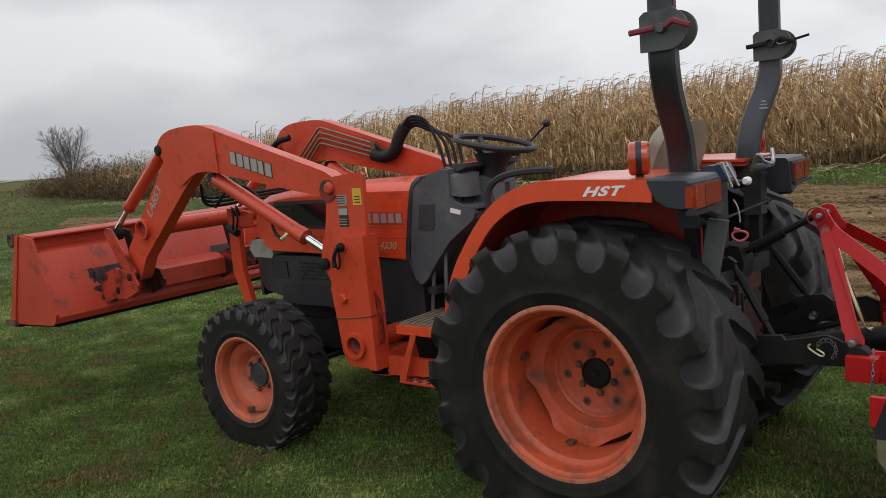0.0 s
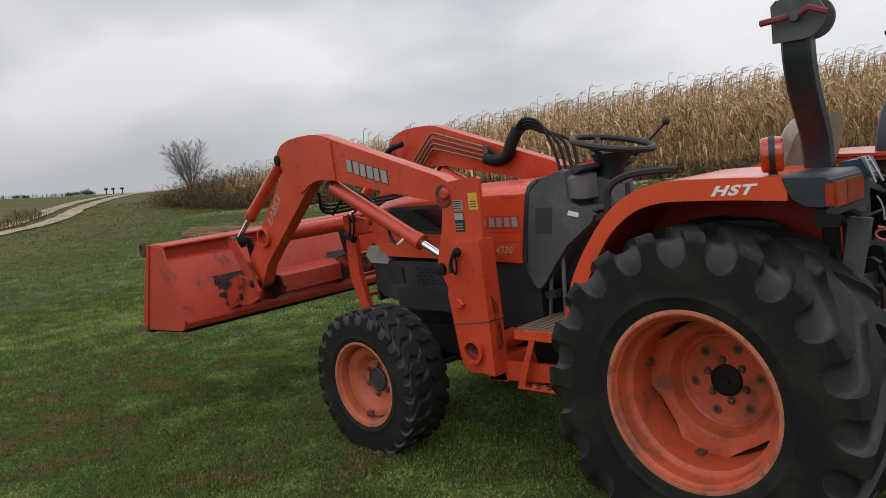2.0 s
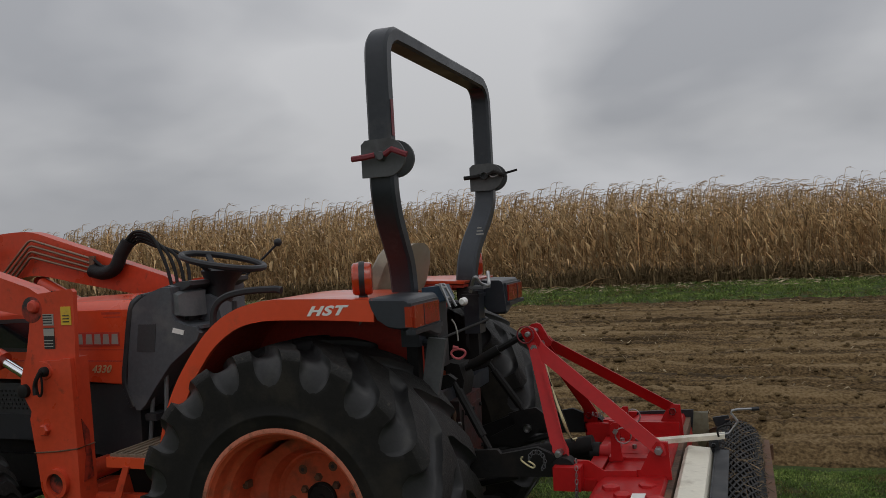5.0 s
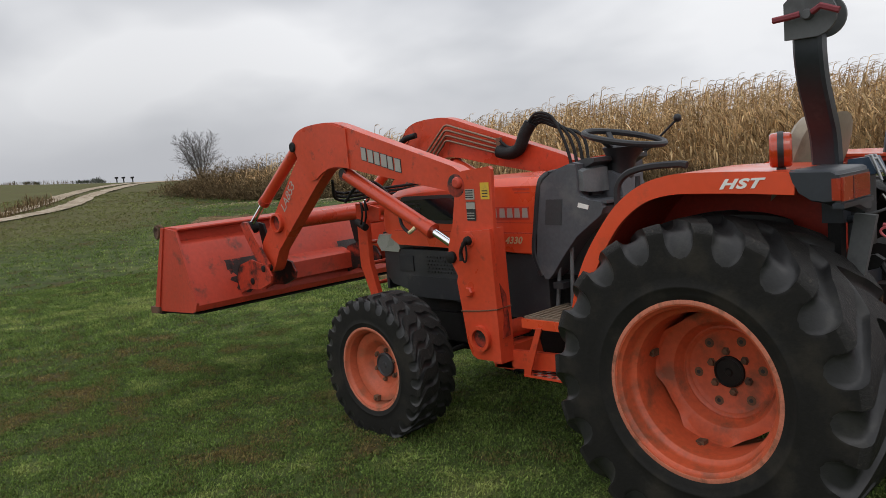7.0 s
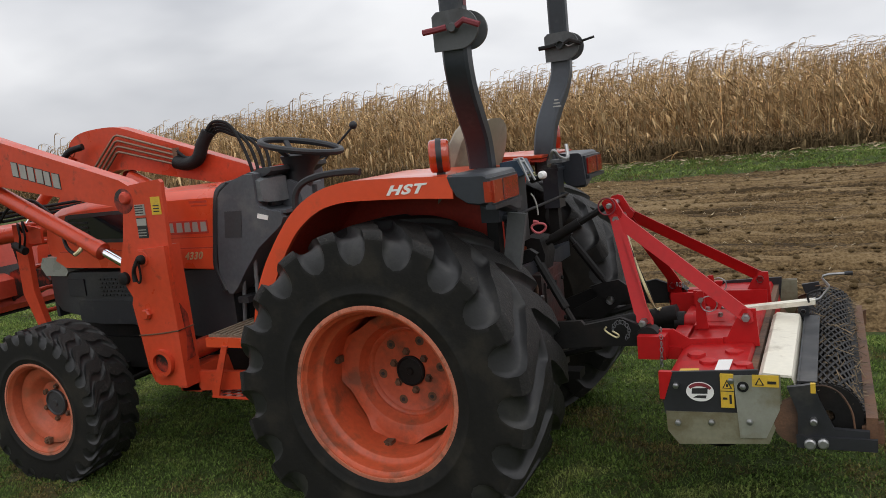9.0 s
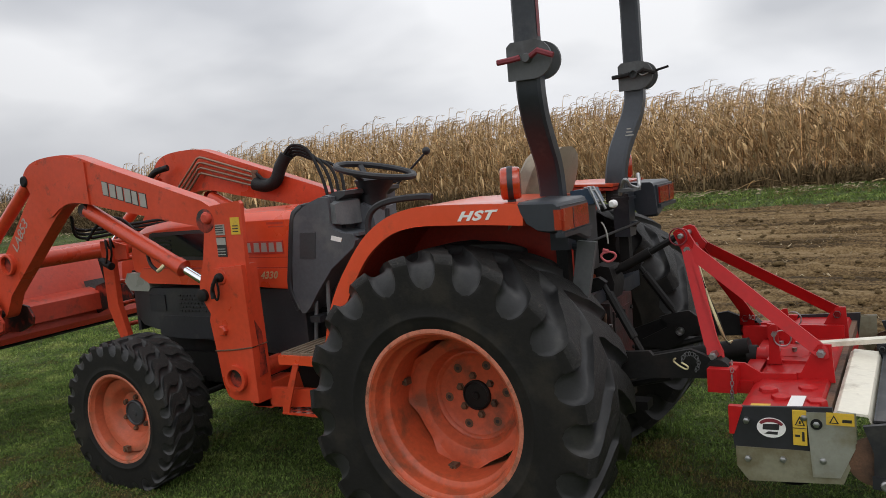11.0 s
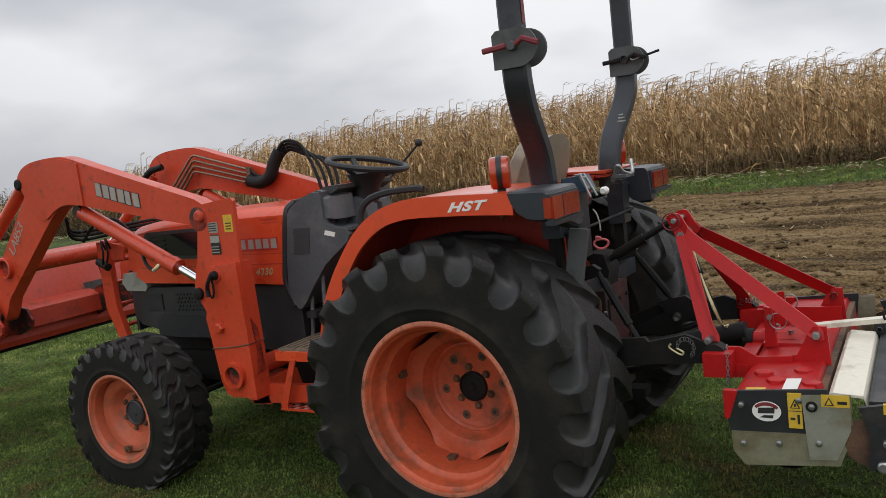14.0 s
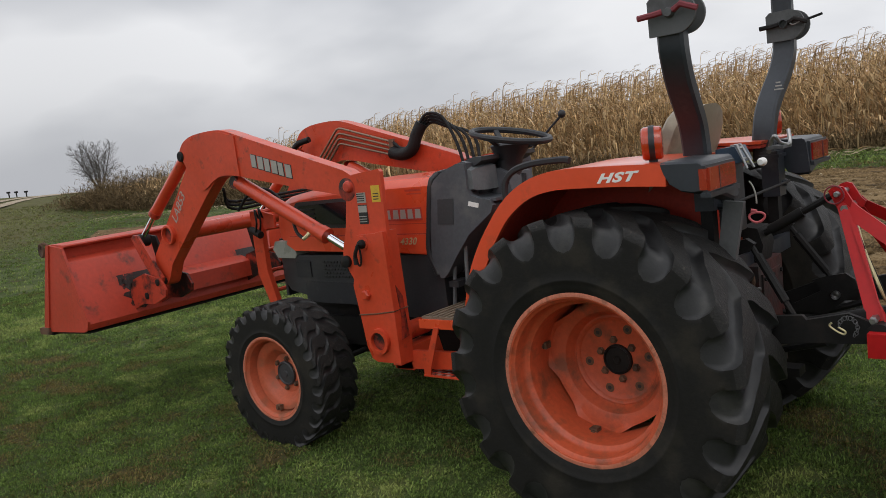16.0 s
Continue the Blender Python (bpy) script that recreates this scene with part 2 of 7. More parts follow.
M = dict(
    paint=material("orange_paint", (0.68, 0.074, 0.024), 0.33, vary=0.08, scale=3, dirt=(0.40, 0.075, 0.035), dirt_amount=0.12, coat=0.35, rough_vary=0.12),
    loader=material("loader_orange_paint", (0.55, 0.056, 0.020), 0.38, vary=0.14, scale=4, dirt=(0.19, 0.036, 0.020), dirt_amount=0.14, dirt_scale=15, bump=0.06, coat=0.15, rough_vary=0.14),
    grease=material("black_grease", (0.022, 0.012, 0.010), 0.42, vary=0.3, scale=20, dirt=(0.30, 0.030, 0.016), dirt_amount=0.18, dirt_scale=22, bump=0.3, bump_scale=60),
    # grease; on the two pipe openings the dark colour stands in for shade
    greasy=material("greasy_shaded_orange_steel", (0.36, 0.034, 0.016), 0.5, vary=0.2, scale=6, dirt=(0.012, 0.010, 0.009), dirt_amount=0.62, dirt_scale=7, bump=0.15),
    stained=material("stained_orange_steel", (0.44, 0.045, 0.020), 0.5, vary=0.2, scale=6, dirt=(0.02, 0.014, 0.012), dirt_amount=0.40, dirt_scale=9, bump=0.12),
    bucket=material("worn_bucket_paint", (0.45, 0.047, 0.022), 0.5, vary=0.18, scale=4, dirt=(0.12, 0.034, 0.022), dirt_amount=0.24, dirt_scale=7, bump=0.1),
    rim=material("faded_rim_paint", (0.50, 0.086, 0.032), 0.52, vary=0.22, scale=5, dirt=(0.22, 0.062, 0.030), dirt_amount=0.36, dirt_scale=6, bump=0.05),
    worn=material("chalky_rim_edge", (0.50, 0.16, 0.095), 0.65, vary=0.25, scale=14, dirt=(0.20, 0.08, 0.045), dirt_amount=0.30, dirt_scale=18, bump=0.1),
    pale=material("pale_grey_plastic", (0.13, 0.14, 0.145), 0.5, vary=0.18, scale=9, dirt=(0.08, 0.085, 0.09), dirt_amount=0.3),
    # orange paint darkened; on fender undersides the shade is put in its colour
    under=material("darkened_orange_paint", (0.46, 0.042, 0.022), 0.6, vary=0.25, scale=6),
    rubber=material("dusty_tyre_rubber", (0.0165, 0.0165, 0.0172), 0.46, vary=0.25, scale=7, dirt=(0.029, 0.028, 0.026), dirt_amount=0.38, dirt_scale=9, bump=0.08, bump_scale=90, spec=0.42),
    maroon=material("greasy_maroon_casting", (0.060, 0.009, 0.007), 0.6, vary=0.3, scale=9, dirt=(0.015, 0.012, 0.011), dirt_amount=0.5, bump=0.2),
    barrel=material("faded_front_rim", (0.47, 0.098, 0.042), 0.58, vary=0.2, scale=8, dirt=(0.26, 0.085, 0.042), dirt_amount=0.38, dirt_scale=9, bump=0.08),
    crown=material("worn_tread_rubber", (0.0150, 0.0142, 0.0134), 0.66, vary=0.3, scale=12, dirt=(0.050, 0.043, 0.036), dirt_amount=0.24, dirt_scale=60, bump=0.35, bump_scale=110, spec=0.32),
    sidewall=material("tyre_sidewall", (0.0095, 0.0088, 0.0078), 0.70, vary=0.3, scale=5, dirt=(0.024, 0.021, 0.016), dirt_amount=0.40, dirt_scale=5, bump=0.12, bump_scale=70, spec=0.25),
    plastic=material("grey_plastic", (0.070, 0.076, 0.086), 0.5, vary=0.2, scale=7, dirt=(0.11, 0.112, 0.116), dirt_amount=0.22, bump=0.05, bump_scale=200),
    panel=material("dark_side_panel", (0.022, 0.0235, 0.027), 0.48, vary=0.2, scale=7, dirt=(0.045, 0.044, 0.042), dirt_amount=0.25),
    black=material("black_plastic", (0.014, 0.015, 0.018), 0.55, vary=0.25, scale=9, dirt=(0.05, 0.047, 0.042), dirt_amount=0.2),
    rops=material("rollbar_dark_paint", (0.022, 0.026, 0.033), 0.42, vary=0.2, scale=6, dirt=(0.06, 0.06, 0.062), dirt_amount=0.15, bump=0.05),
    bracket=material("grey_steel_plate", (0.085, 0.088, 0.09), 0.6, 0.1, vary=0.14, scale=9, dirt=(0.05, 0.05, 0.05), dirt_amount=0.2),
    steel=material("dull_steel", (0.34, 0.34, 0.34), 0.38, 0.9, vary=0.15, scale=14, dirt=(0.16, 0.12, 0.09), dirt_amount=0.2),
    chrome=material("chrome_rod", (0.85, 0.86, 0.88), 0.12, 1.0, vary=0.05, scale=10),
    iron=material("greasy_black_iron", (0.0085, 0.0080, 0.0078), 0.62, 0.0, vary=0.35, scale=9, dirt=(0.018, 0.014, 0.012), dirt_amount=0.28, bump=0.15, spec=0.25),
    rust=material("rusty_iron", (0.13, 0.065, 0.035), 0.8, vary=0.35, scale=20, dirt=(0.05, 0.03, 0.02), dirt_amount=0.4, bump=0.3),
    seat=material("tan_vinyl", (0.28, 0.235, 0.17), 0.55, vary=0.1, scale=6, dirt=(0.18, 0.145, 0.105), dirt_amount=0.3, bump=0.08, bump_scale=150),
    amber=material("amber_lens", (0.44, 0.042, 0.009), 0.18, vary=0.06, scale=30, coat=0.5, bump=0.06, bump_scale=120),
    taillamp=material("dusty_amber_lens", (0.33, 0.034, 0.012), 0.25, vary=0.15, scale=20, coat=0.3, bump=0.06, bump_scale=120),
    redlens=material("red_lens", (0.26, 0.014, 0.010), 0.18, vary=0.06, scale=30, coat=0.5, bump=0.06, bump_scale=120),
    lamp=material("clear_headlight", (0.27, 0.275, 0.245), 0.3, vary=0.1, scale=12, coat=0.5),
    glassdark=material("dark_gloss_panel", (0.012, 0.013, 0.017), 0.15, vary=0.2, scale=8, coat=0.5),
    white=material("white_decal", (0.78, 0.77, 0.74), 0.45, vary=0.06, scale=25),
    silver=material("silver_decal", (0.36, 0.345, 0.315), 0.4, 0.2, vary=0.1, scale=40),
    yellow=material("yellow_decal", (0.62, 0.40, 0.035), 0.5, vary=0.1, scale=25, dirt=(0.40, 0.27, 0.05), dirt_amount=0.25, dirt_scale=30),
    ink=material("black_print", (0.018, 0.018, 0.018), 0.5, vary=0.2, scale=30),
    red=material("glossy_red_paint", (0.41, 0.0078, 0.0088), 0.45, vary=0.14, scale=5, dirt=(0.24, 0.016, 0.015), dirt_amount=0.22, coat=0.05, spec=0.28),
    redpin=material("faded_red_pin", (0.18, 0.019, 0.028), 0.5, vary=0.2, scale=30),
    pink=material("faded_pink_pin", (0.50, 0.10, 0.11), 0.5, vary=0.15, scale=30),
    zinc=material("zinc_plate", (0.36, 0.36, 0.31), 0.42, 0.55, vary=0.12, scale=8, dirt=(0.27, 0.245, 0.165), dirt_amount=0.45),
    olive=material("dirty_galvanised_plate", (0.235, 0.225, 0.155), 0.48, 0.3, vary=0.16, scale=8, dirt=(0.17, 0.145, 0.085), dirt_amount=0.45, dirt_scale=7),
    cream=material("cream_sheet", (0.74, 0.70, 0.58), 0.5, vary=0.08, scale=6, dirt=(0.42, 0.37, 0.28), dirt_amount=0.2),
    brass=material("yellow_zinc", (0.60, 0.52, 0.30), 0.4, 0.5, vary=0.12, scale=12),
    mat=material("ribbed_floor_mat", (0.17, 0.13, 0.09), 0.85, vary=0.25, scale=25, bump=0.4, bump_scale=80),
    pipe=material("bronze_steel_pipe", (0.21, 0.15, 0.105), 0.35, 0.6, vary=0.2, scale=20),
    hose=material("rubber_hose", (0.006, 0.006, 0.0065), 0.6, vary=0.25, scale=20, spec=0.3, bump=0.3, bump_scale=120),
    darkplastic=material("dark_grey_plastic", (0.036, 0.039, 0.043), 0.5, vary=0.2, scale=9),
    blue=material("blue_grey_cap", (0.03, 0.055, 0.09), 0.4, vary=0.2, scale=20),
)


# ---- shapes ----
def finish(ob, angle=32):
    me = ob.data
    for poly in me.polygons:
        poly.use_smooth = True
    me.set_sharp_from_angle(angle=radians(angle))
    return ob


def part(name, bm, mat, parent=None, label="", angle=32):
    bmesh.ops.recalc_face_normals(bm, faces=bm.faces)
    me = bpy.data.meshes.new(name)
    bm.to_mesh(me)
    bm.free()
    me.materials.append(M[mat] if isinstance(mat, str) else mat)
    ob = new(name, me)
    if parent:
        ob.parent = parent
    if label:
        ob["label"] = label
    return finish(ob, angle)


def thing(name, label, category, group="", kind=""):
    return tagged(new(name), label, category, group, kind)


def rounded(bm, offset, segs=2):
    if offset:
        edges = [e for e in bm.edges if len(e.link_faces) == 2 and e.calc_face_angle(0) > 0.5]
        bmesh.ops.bevel(bm, geom=edges, offset=offset, segments=segs, profile=0.5, affect="EDGES", clamp_overlap=True)
    return bm


def add_box(bm, x0, x1, y0, y1, z0, z1):
    vs = [bm.verts.new((x, y, z)) for x in (x0, x1) for y in (y0, y1) for z in (z0, z1)]
    for f in ((0, 1, 3, 2), (4, 6, 7, 5), (0, 4, 5, 1), (2, 3, 7, 6), (0, 2, 6, 4), (1, 5, 7, 3)):
        bm.faces.new([vs[i] for i in f])
    return bm


def box(x0, x1, y0, y1, z0, z1, bevel=0.004, segs=2):
    return rounded(add_box(bmesh.new(), x0, x1, y0, y1, z0, z1), bevel, segs)


def add_prism(bm, poly, y0, y1):
    """A plate with the outline poly, in x and z, between two y."""
    a = [bm.verts.new((x, y0, z)) for x, z in poly]
    b = [bm.verts.new((x, y1, z)) for x, z in poly]
    n = len(poly)
    bm.faces.new(a)
    bm.faces.new(b[::-1])
    for i in range(n):
        bm.faces.new((a[i], b[i], b[(i + 1) % n], a[(i + 1) % n]))
    return bm


def prism(poly, y0, y1, bevel=0.003, segs=2):
    return rounded(add_prism(bmesh.new(), poly, y0, y1), bevel, segs)


def smooth_path(pts, steps=6):
    pts = [Vector(p) for p in pts]
    ext = [2 * pts[0] - pts[1], *pts, 2 * pts[-1] - pts[-2]]
    out = []
    for i in range(1, len(ext) - 2):
        p0, p1, p2, p3 = ext[i - 1:i + 3]
        for k in range(steps):
            t = k / steps
            out.append(0.5 * (2 * p1 + (p2 - p0) * t + (2 * p0 - 5 * p1 + 4 * p2 - p3) * t * t + (3 * p1 - p0 - 3 * p2 + p3) * t ** 3))
    out.append(pts[-1])
    return out


def add_sweep(bm, pts, section, up=(0, 1, 0), closed=False):
    """A section (list of side, up offsets, or one radius) drawn along pts."""
    pts = [Vector(p) for p in pts]
    n = len(pts)
    if not isinstance(section, (list, tuple)):
        r = section
        k = 8 if r < 0.02 else 14
        section = [(r * math.cos(2 * math.pi * i / k), r * math.sin(2 * math.pi * i / k)) for i in range(k)]
    rings = []
    for i, p in enumerate(pts):
        if closed:
            d = pts[(i + 1) % n] - pts[i - 1]
        else:
            d = pts[min(i + 1, n - 1)] - pts[max(i - 1, 0)]
        d.normalize()
        u = Vector(up)
        if abs(u.dot(d)) > 0.97:
            u = Vector((0, 0, 1)) if abs(d.z) < 0.9 else Vector((1, 0, 0))
        side = d.cross(u).normalized()
        u2 = side.cross(d).normalized()
        rings.append([bm.verts.new(p + side * a + u2 * b) for a, b in section])
    m = len(section)
    for i in range(n if closed else n - 1):
        r0, r1 = rings[i], rings[(i + 1) % n]
        for j in range(m):
            bm.faces.new((r0[j], r0[(j + 1) % m], r1[(j + 1) % m], r1[j]))
    if not closed:
        bm.faces.new(rings[0][::-1])
        bm.faces.new(rings[-1])
    return bm


def sweep(pts, section, up=(0, 1, 0), closed=False):
    return add_sweep(bmesh.new(), pts, section, up, closed)


def rect(w, h, c=0.006):
    """A rectangular tube's outline with rounded corners."""
    a, b = w / 2, h / 2
    return [(-a + c, -b), (a - c, -b), (a, -b + c), (a, b - c), (a - c, b), (-a + c, b), (-a, b - c), (-a, -b + c)]


def add_rod(bm, a, b, r):
    return add_sweep(bm, [a, b], r, up=(0.13, 0.31, 0.94))


def rod(a, b, r):
    return add_rod(bmesh.new(), a, b, r)


def add_lathe(bm, profile, centre, n=64, close=False):
    """Turns a profile of (y, radius) round the y axis through centre (x, z)."""
    cx, cz = centre
    rings = []
    for y, r in profile:
        if r < 1e-5:
            rings.append([bm.verts.new((cx, y, cz))])
        else:
            rings.append([bm.verts.new((cx + r * math.cos(2 * math.pi * i / n), y, cz + r * math.sin(2 * math.pi * i / n))) for i in range(n)])
    pairs = list(zip(rings, rings[1:]))
    if close:
        pairs.append((rings[-1], rings[0]))
    for a, b in pairs:
        for i in range(n):
            j = (i + 1) % n
            if len(a) == 1 and len(b) == 1:
                continue
            if len(a) == 1:
                bm.faces.new((a[0], b[j], b[i]))
            elif len(b) == 1:
                bm.faces.new((a[i], a[j], b[0]))
            else:
                bm.faces.new((a[i], a[j], b[j], b[i]))
    return bm


def lathe(profile, centre, n=64, close=False):
    return add_lathe(bmesh.new(), profile, centre, n, close)


def loft(sections, caps=True):
    """Skin over sections of equal length, each a list of (x, y, z)."""
    bm = bmesh.new()
    rings = [[bm.verts.new(p) for p in s] for s in sections]
    m = len(rings[0])
    for a, b in zip(rings, rings[1:]):
        for j in range(m):
            bm.faces.new((a[j], a[(j + 1) % m], b[(j + 1) % m], b[j]))
    if caps:
        bm.faces.new(rings[0][::-1])
        bm.faces.new(rings[-1])
    return bm


def lettering(body, size, m, mat, parent, name="lettering", shear=0.0, depth=0.0015, spacing=1.0, bold=0.0):
    cu = bpy.data.curves.new(name, "FONT")
    cu.body, cu.size, cu.shear, cu.extrude, cu.space_character, cu.offset = body, size, shear, depth, spacing, bold
    tmp = new("text_source", cu)
    me = bpy.data.meshes.new_from_object(tmp.evaluated_get(bpy.context.evaluated_depsgraph_get()))
    bpy.data.objects.remove(tmp)
    me.name = name
    me.transform(m)
    me.materials.clear()
    me.materials.append(M[mat])
    ob = new(name, me)
    ob.parent = parent
    return ob


def on_side(x, y, z, slope=0.0):
    """Lettering on a face that looks to -y and reads along +x, turned by slope in that face."""
    return Matrix.Translation((x, y, z)) @ pose(0, 0, 0, 90, 0, 0) @ pose(0, 0, 0, 0, 0, slope)

# ---- the land ----
def height(x, y):
    """The lie of the land: level round the tractor, rising gently to a crest far ahead of it."""
    f = min(max((-x - 30) / 62, 0.0), 1.35)
    return f * (1.85 - 0.068 * (y - 22)) - 0.02 * max(0.0, -x - 105)


def soft(x):
    return x * x * (3 - 2 * x)


def axis(lo, hi, near, fine, grow=1.22):
    out, v, d = [near], near, fine
    while v < hi:
        d *= grow
        v += d
        out.append(v)
    v, d = near, fine
    while v > lo:
        d *= grow
        v -= d
        out.insert(0, v)
    return out


def ground_material(name, stops, scale, bump, rough=0.95, fine=90, stretch=(1, 1, 1), island=0.0, leaf=0.0, verge=None):
    m = bpy.data.materials.new(name)
    m.use_nodes = True
    N, L = m.node_tree.nodes, m.node_tree.links
    b = N["Principled BSDF"]
    b.inputs["Roughness"].default_value, b.inputs["Specular IOR Level"].default_value = rough, 0.15
    tc = N.new("ShaderNodeTexCoord")
    big, mid, small = (N.new("ShaderNodeTexNoise") for _ in range(3))
    for n, s, d in ((big, scale, 5), (mid, scale * 9, 6), (small, fine, 5)):
        n.inputs["Scale"].default_value, n.inputs["Detail"].default_value = s, d
        mp = N.new("ShaderNodeMapping")
        mp.inputs["Scale"].default_value = stretch if n is not small else (1, 1, 1)
        L.new(tc.outputs["Object"], mp.inputs["Vector"])
        L.new(mp.outputs[0], n.inputs["Vector"])
    a1, a2 = N.new("ShaderNodeMath"), N.new("ShaderNodeMath")
    a1.operation = a2.operation = "MULTIPLY_ADD"
    a1.inputs[1].default_value, a2.inputs[1].default_value = 0.45, 0.35
    L.new(mid.outputs["Fac"], a1.inputs[0])
    h = N.new("ShaderNodeMath")
    h.operation = "MULTIPLY"
    h.inputs[1].default_value = 0.35
    L.new(big.outputs["Fac"], h.inputs[0])
    L.new(h.outputs[0], a1.inputs[2])
    L.new(small.outputs["Fac"], a2.inputs[0])
    L.new(a1.outputs[0], a2.inputs[2])
    ramp = N.new("ShaderNodeValToRGB")
    el = ramp.color_ramp.elements
    for i, (p, c) in enumerate(stops):
        e = el[i] if i < 2 else el.new(p)
        e.position, e.color = p, (*c, 1)
    L.new(a2.outputs[0], ramp.inputs[0])
    col = ramp.outputs["Color"]
    if verge:
        # dry olive strip of rough grass between the track and the green headland
        dot, off, along, both, mix = N.new("ShaderNodeVectorMath"), N.new("ShaderNodeMapRange"), N.new("ShaderNodeMapRange"), N.new("ShaderNodeMath"), N.new("ShaderNodeMix")
        sep, wob = N.new("ShaderNodeSeparateXYZ"), N.new("ShaderNodeMath")
        dot.operation, both.operation, wob.operation, mix.data_type = "DOT_PRODUCT", "MULTIPLY", "MULTIPLY_ADD", "RGBA"
        dot.inputs[1].default_value = (0.479, 0.878, 0)
        wob.inputs[1].default_value = 11.0
        L.new(tc.outputs["Object"], dot.inputs[0])
        L.new(a1.outputs[0], wob.inputs[0])
        L.new(dot.outputs["Value"], wob.inputs[2])
        off.interpolation_type = along.interpolation_type = "SMOOTHSTEP"
        for r, v in ((off, (2.2, -0.6, 0.0, 0.6)), (along, (-15, -27, 0.0, 1.0))):
            for key, val in zip(("From Min", "From Max", "To Min", "To Max"), v):
                r.inputs[key].default_value = val
        L.new(wob.outputs[0], off.inputs["Value"])
        L.new(tc.outputs["Object"], sep.inputs[0])
        L.new(sep.outputs["X"], along.inputs["Value"])
        L.new(off.outputs[0], both.inputs[0])
        L.new(along.outputs[0], both.inputs[1])
        L.new(both.outputs[0], mix.inputs["Factor"])
        L.new(col, mix.inputs[6])
        mix.inputs[7].default_value = (*verge, 1)
        col = mix.outputs[2]
    if island:
        g, r2, sc = N.new("ShaderNodeNewGeometry"), N.new("ShaderNodeMapRange"), N.new("ShaderNodeVectorMath")
        r2.inputs["To Min"].default_value, r2.inputs["To Max"].default_value = 1 - island, 1 + island
        sc.operation = "SCALE"
        L.new(g.outputs["Random Per Island"], r2.inputs["Value"])
        L.new(col, sc.inputs[0])
        L.new(r2.outputs[0], sc.inputs["Scale"])
        col = sc.outputs[0]
    L.new(col, b.inputs["Base Color"])
    if leaf:
        thin_leaf(N, L, b, col, leaf)
        return m
    bp = N.new("ShaderNodeBump")
    bp.inputs["Strength"].default_value, bp.inputs["Distance"].default_value = bump, 0.03
    L.new(small.outputs["Fac"], bp.inputs["Height"])
    L.new(bp.outputs[0], b.inputs["Normal"])
    return m


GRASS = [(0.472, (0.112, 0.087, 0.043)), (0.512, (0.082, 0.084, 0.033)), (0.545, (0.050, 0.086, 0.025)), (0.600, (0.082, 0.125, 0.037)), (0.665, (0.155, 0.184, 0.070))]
# turf darkened, blades brightened: the shade between blades is put into the colours
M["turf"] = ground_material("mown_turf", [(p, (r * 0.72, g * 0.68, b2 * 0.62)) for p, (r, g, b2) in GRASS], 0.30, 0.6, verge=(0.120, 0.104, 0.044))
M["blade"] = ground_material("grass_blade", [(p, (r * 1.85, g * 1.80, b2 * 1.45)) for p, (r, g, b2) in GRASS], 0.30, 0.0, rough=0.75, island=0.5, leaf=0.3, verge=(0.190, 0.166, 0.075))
# colour streaks along the ridges imitate lit crests and shaded furrows
M["soil"] = ground_material("tilled_soil", [(0.49, (0.048, 0.031, 0.014)), (0.55, (0.116, 0.074, 0.034)), (0.60, (0.180, 0.120, 0.057)), (0.68, (0.258, 0.181, 0.096))], 0.7, 1.0, fine=38, stretch=(0.07, 1.5, 1))
M["gravel"] = ground_material("pale_gravel", [(0.45, (0.24, 0.19, 0.135)), (0.57, (0.37, 0.30, 0.22)), (0.7, (0.50, 0.43, 0.33))], 0.6, 0.6)


def sheet(name, xs, ys, zf, mat, label, category, kind="structure", skirt=0.0):
    verts = [(x, y, zf(x, y)) for y in ys for x in xs]
    n = len(xs)
    faces = [(j * n + i, j * n + i + 1, (j + 1) * n + i + 1, (j + 1) * n + i) for j in range(len(ys) - 1) for i in range(n - 1)]
    me = bpy.data.meshes.new(name)
    me.from_pydata(verts, [], faces)
    me.materials.append(M[mat])
    for p in me.polygons:
        p.use_smooth = True
    return tagged(new(name, me), label, category, kind=kind)


def soil_depth(x, y):
    """How far a place lies inside the tilled field; below 0: outside."""
    wob = 0.28 * noise.noise((x * 0.5, 3.0, 0)) + 0.16 * noise.noise((x * 1.9, y * 0.6, 0))
    near = 2.7 - 0.55 * soft(min(max((x - 0.2) / 1.2, 0.0), 1.0)) + 0.27 * max(0.0, -5 - x) + 0.28 * max(0.0, -17 - x)
    far = 14.7 + 0.20 * min(x, 0.0)
    return min(y - near + wob, far - y + wob, x + 25.5 + 2 * wob, 34 - x)


def turf_z(x, y):
    d = math.hypot(x + 1, y)
    near = 0.5 * soft(min(max((d - 3) / 8, 0), 1))
    lump = 0.05 * noise.noise((x * 0.5, y * 0.5, 0)) + 0.025 * noise.noise((x * 2.1, y * 2.1, 4))
    e = min(max((soil_depth(x, y) + 0.2) / 1.2, 0), 1)
    hollow = -0.12 * soft(e)
    swell = 0.044 * math.exp(-((x + 1.9) / 0.55) ** 2 - (y / 1.6) ** 2)
    return height(x, y) + near * lump + hollow + swell


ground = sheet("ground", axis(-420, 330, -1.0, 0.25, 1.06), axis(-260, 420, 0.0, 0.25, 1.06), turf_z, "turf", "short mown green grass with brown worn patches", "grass")


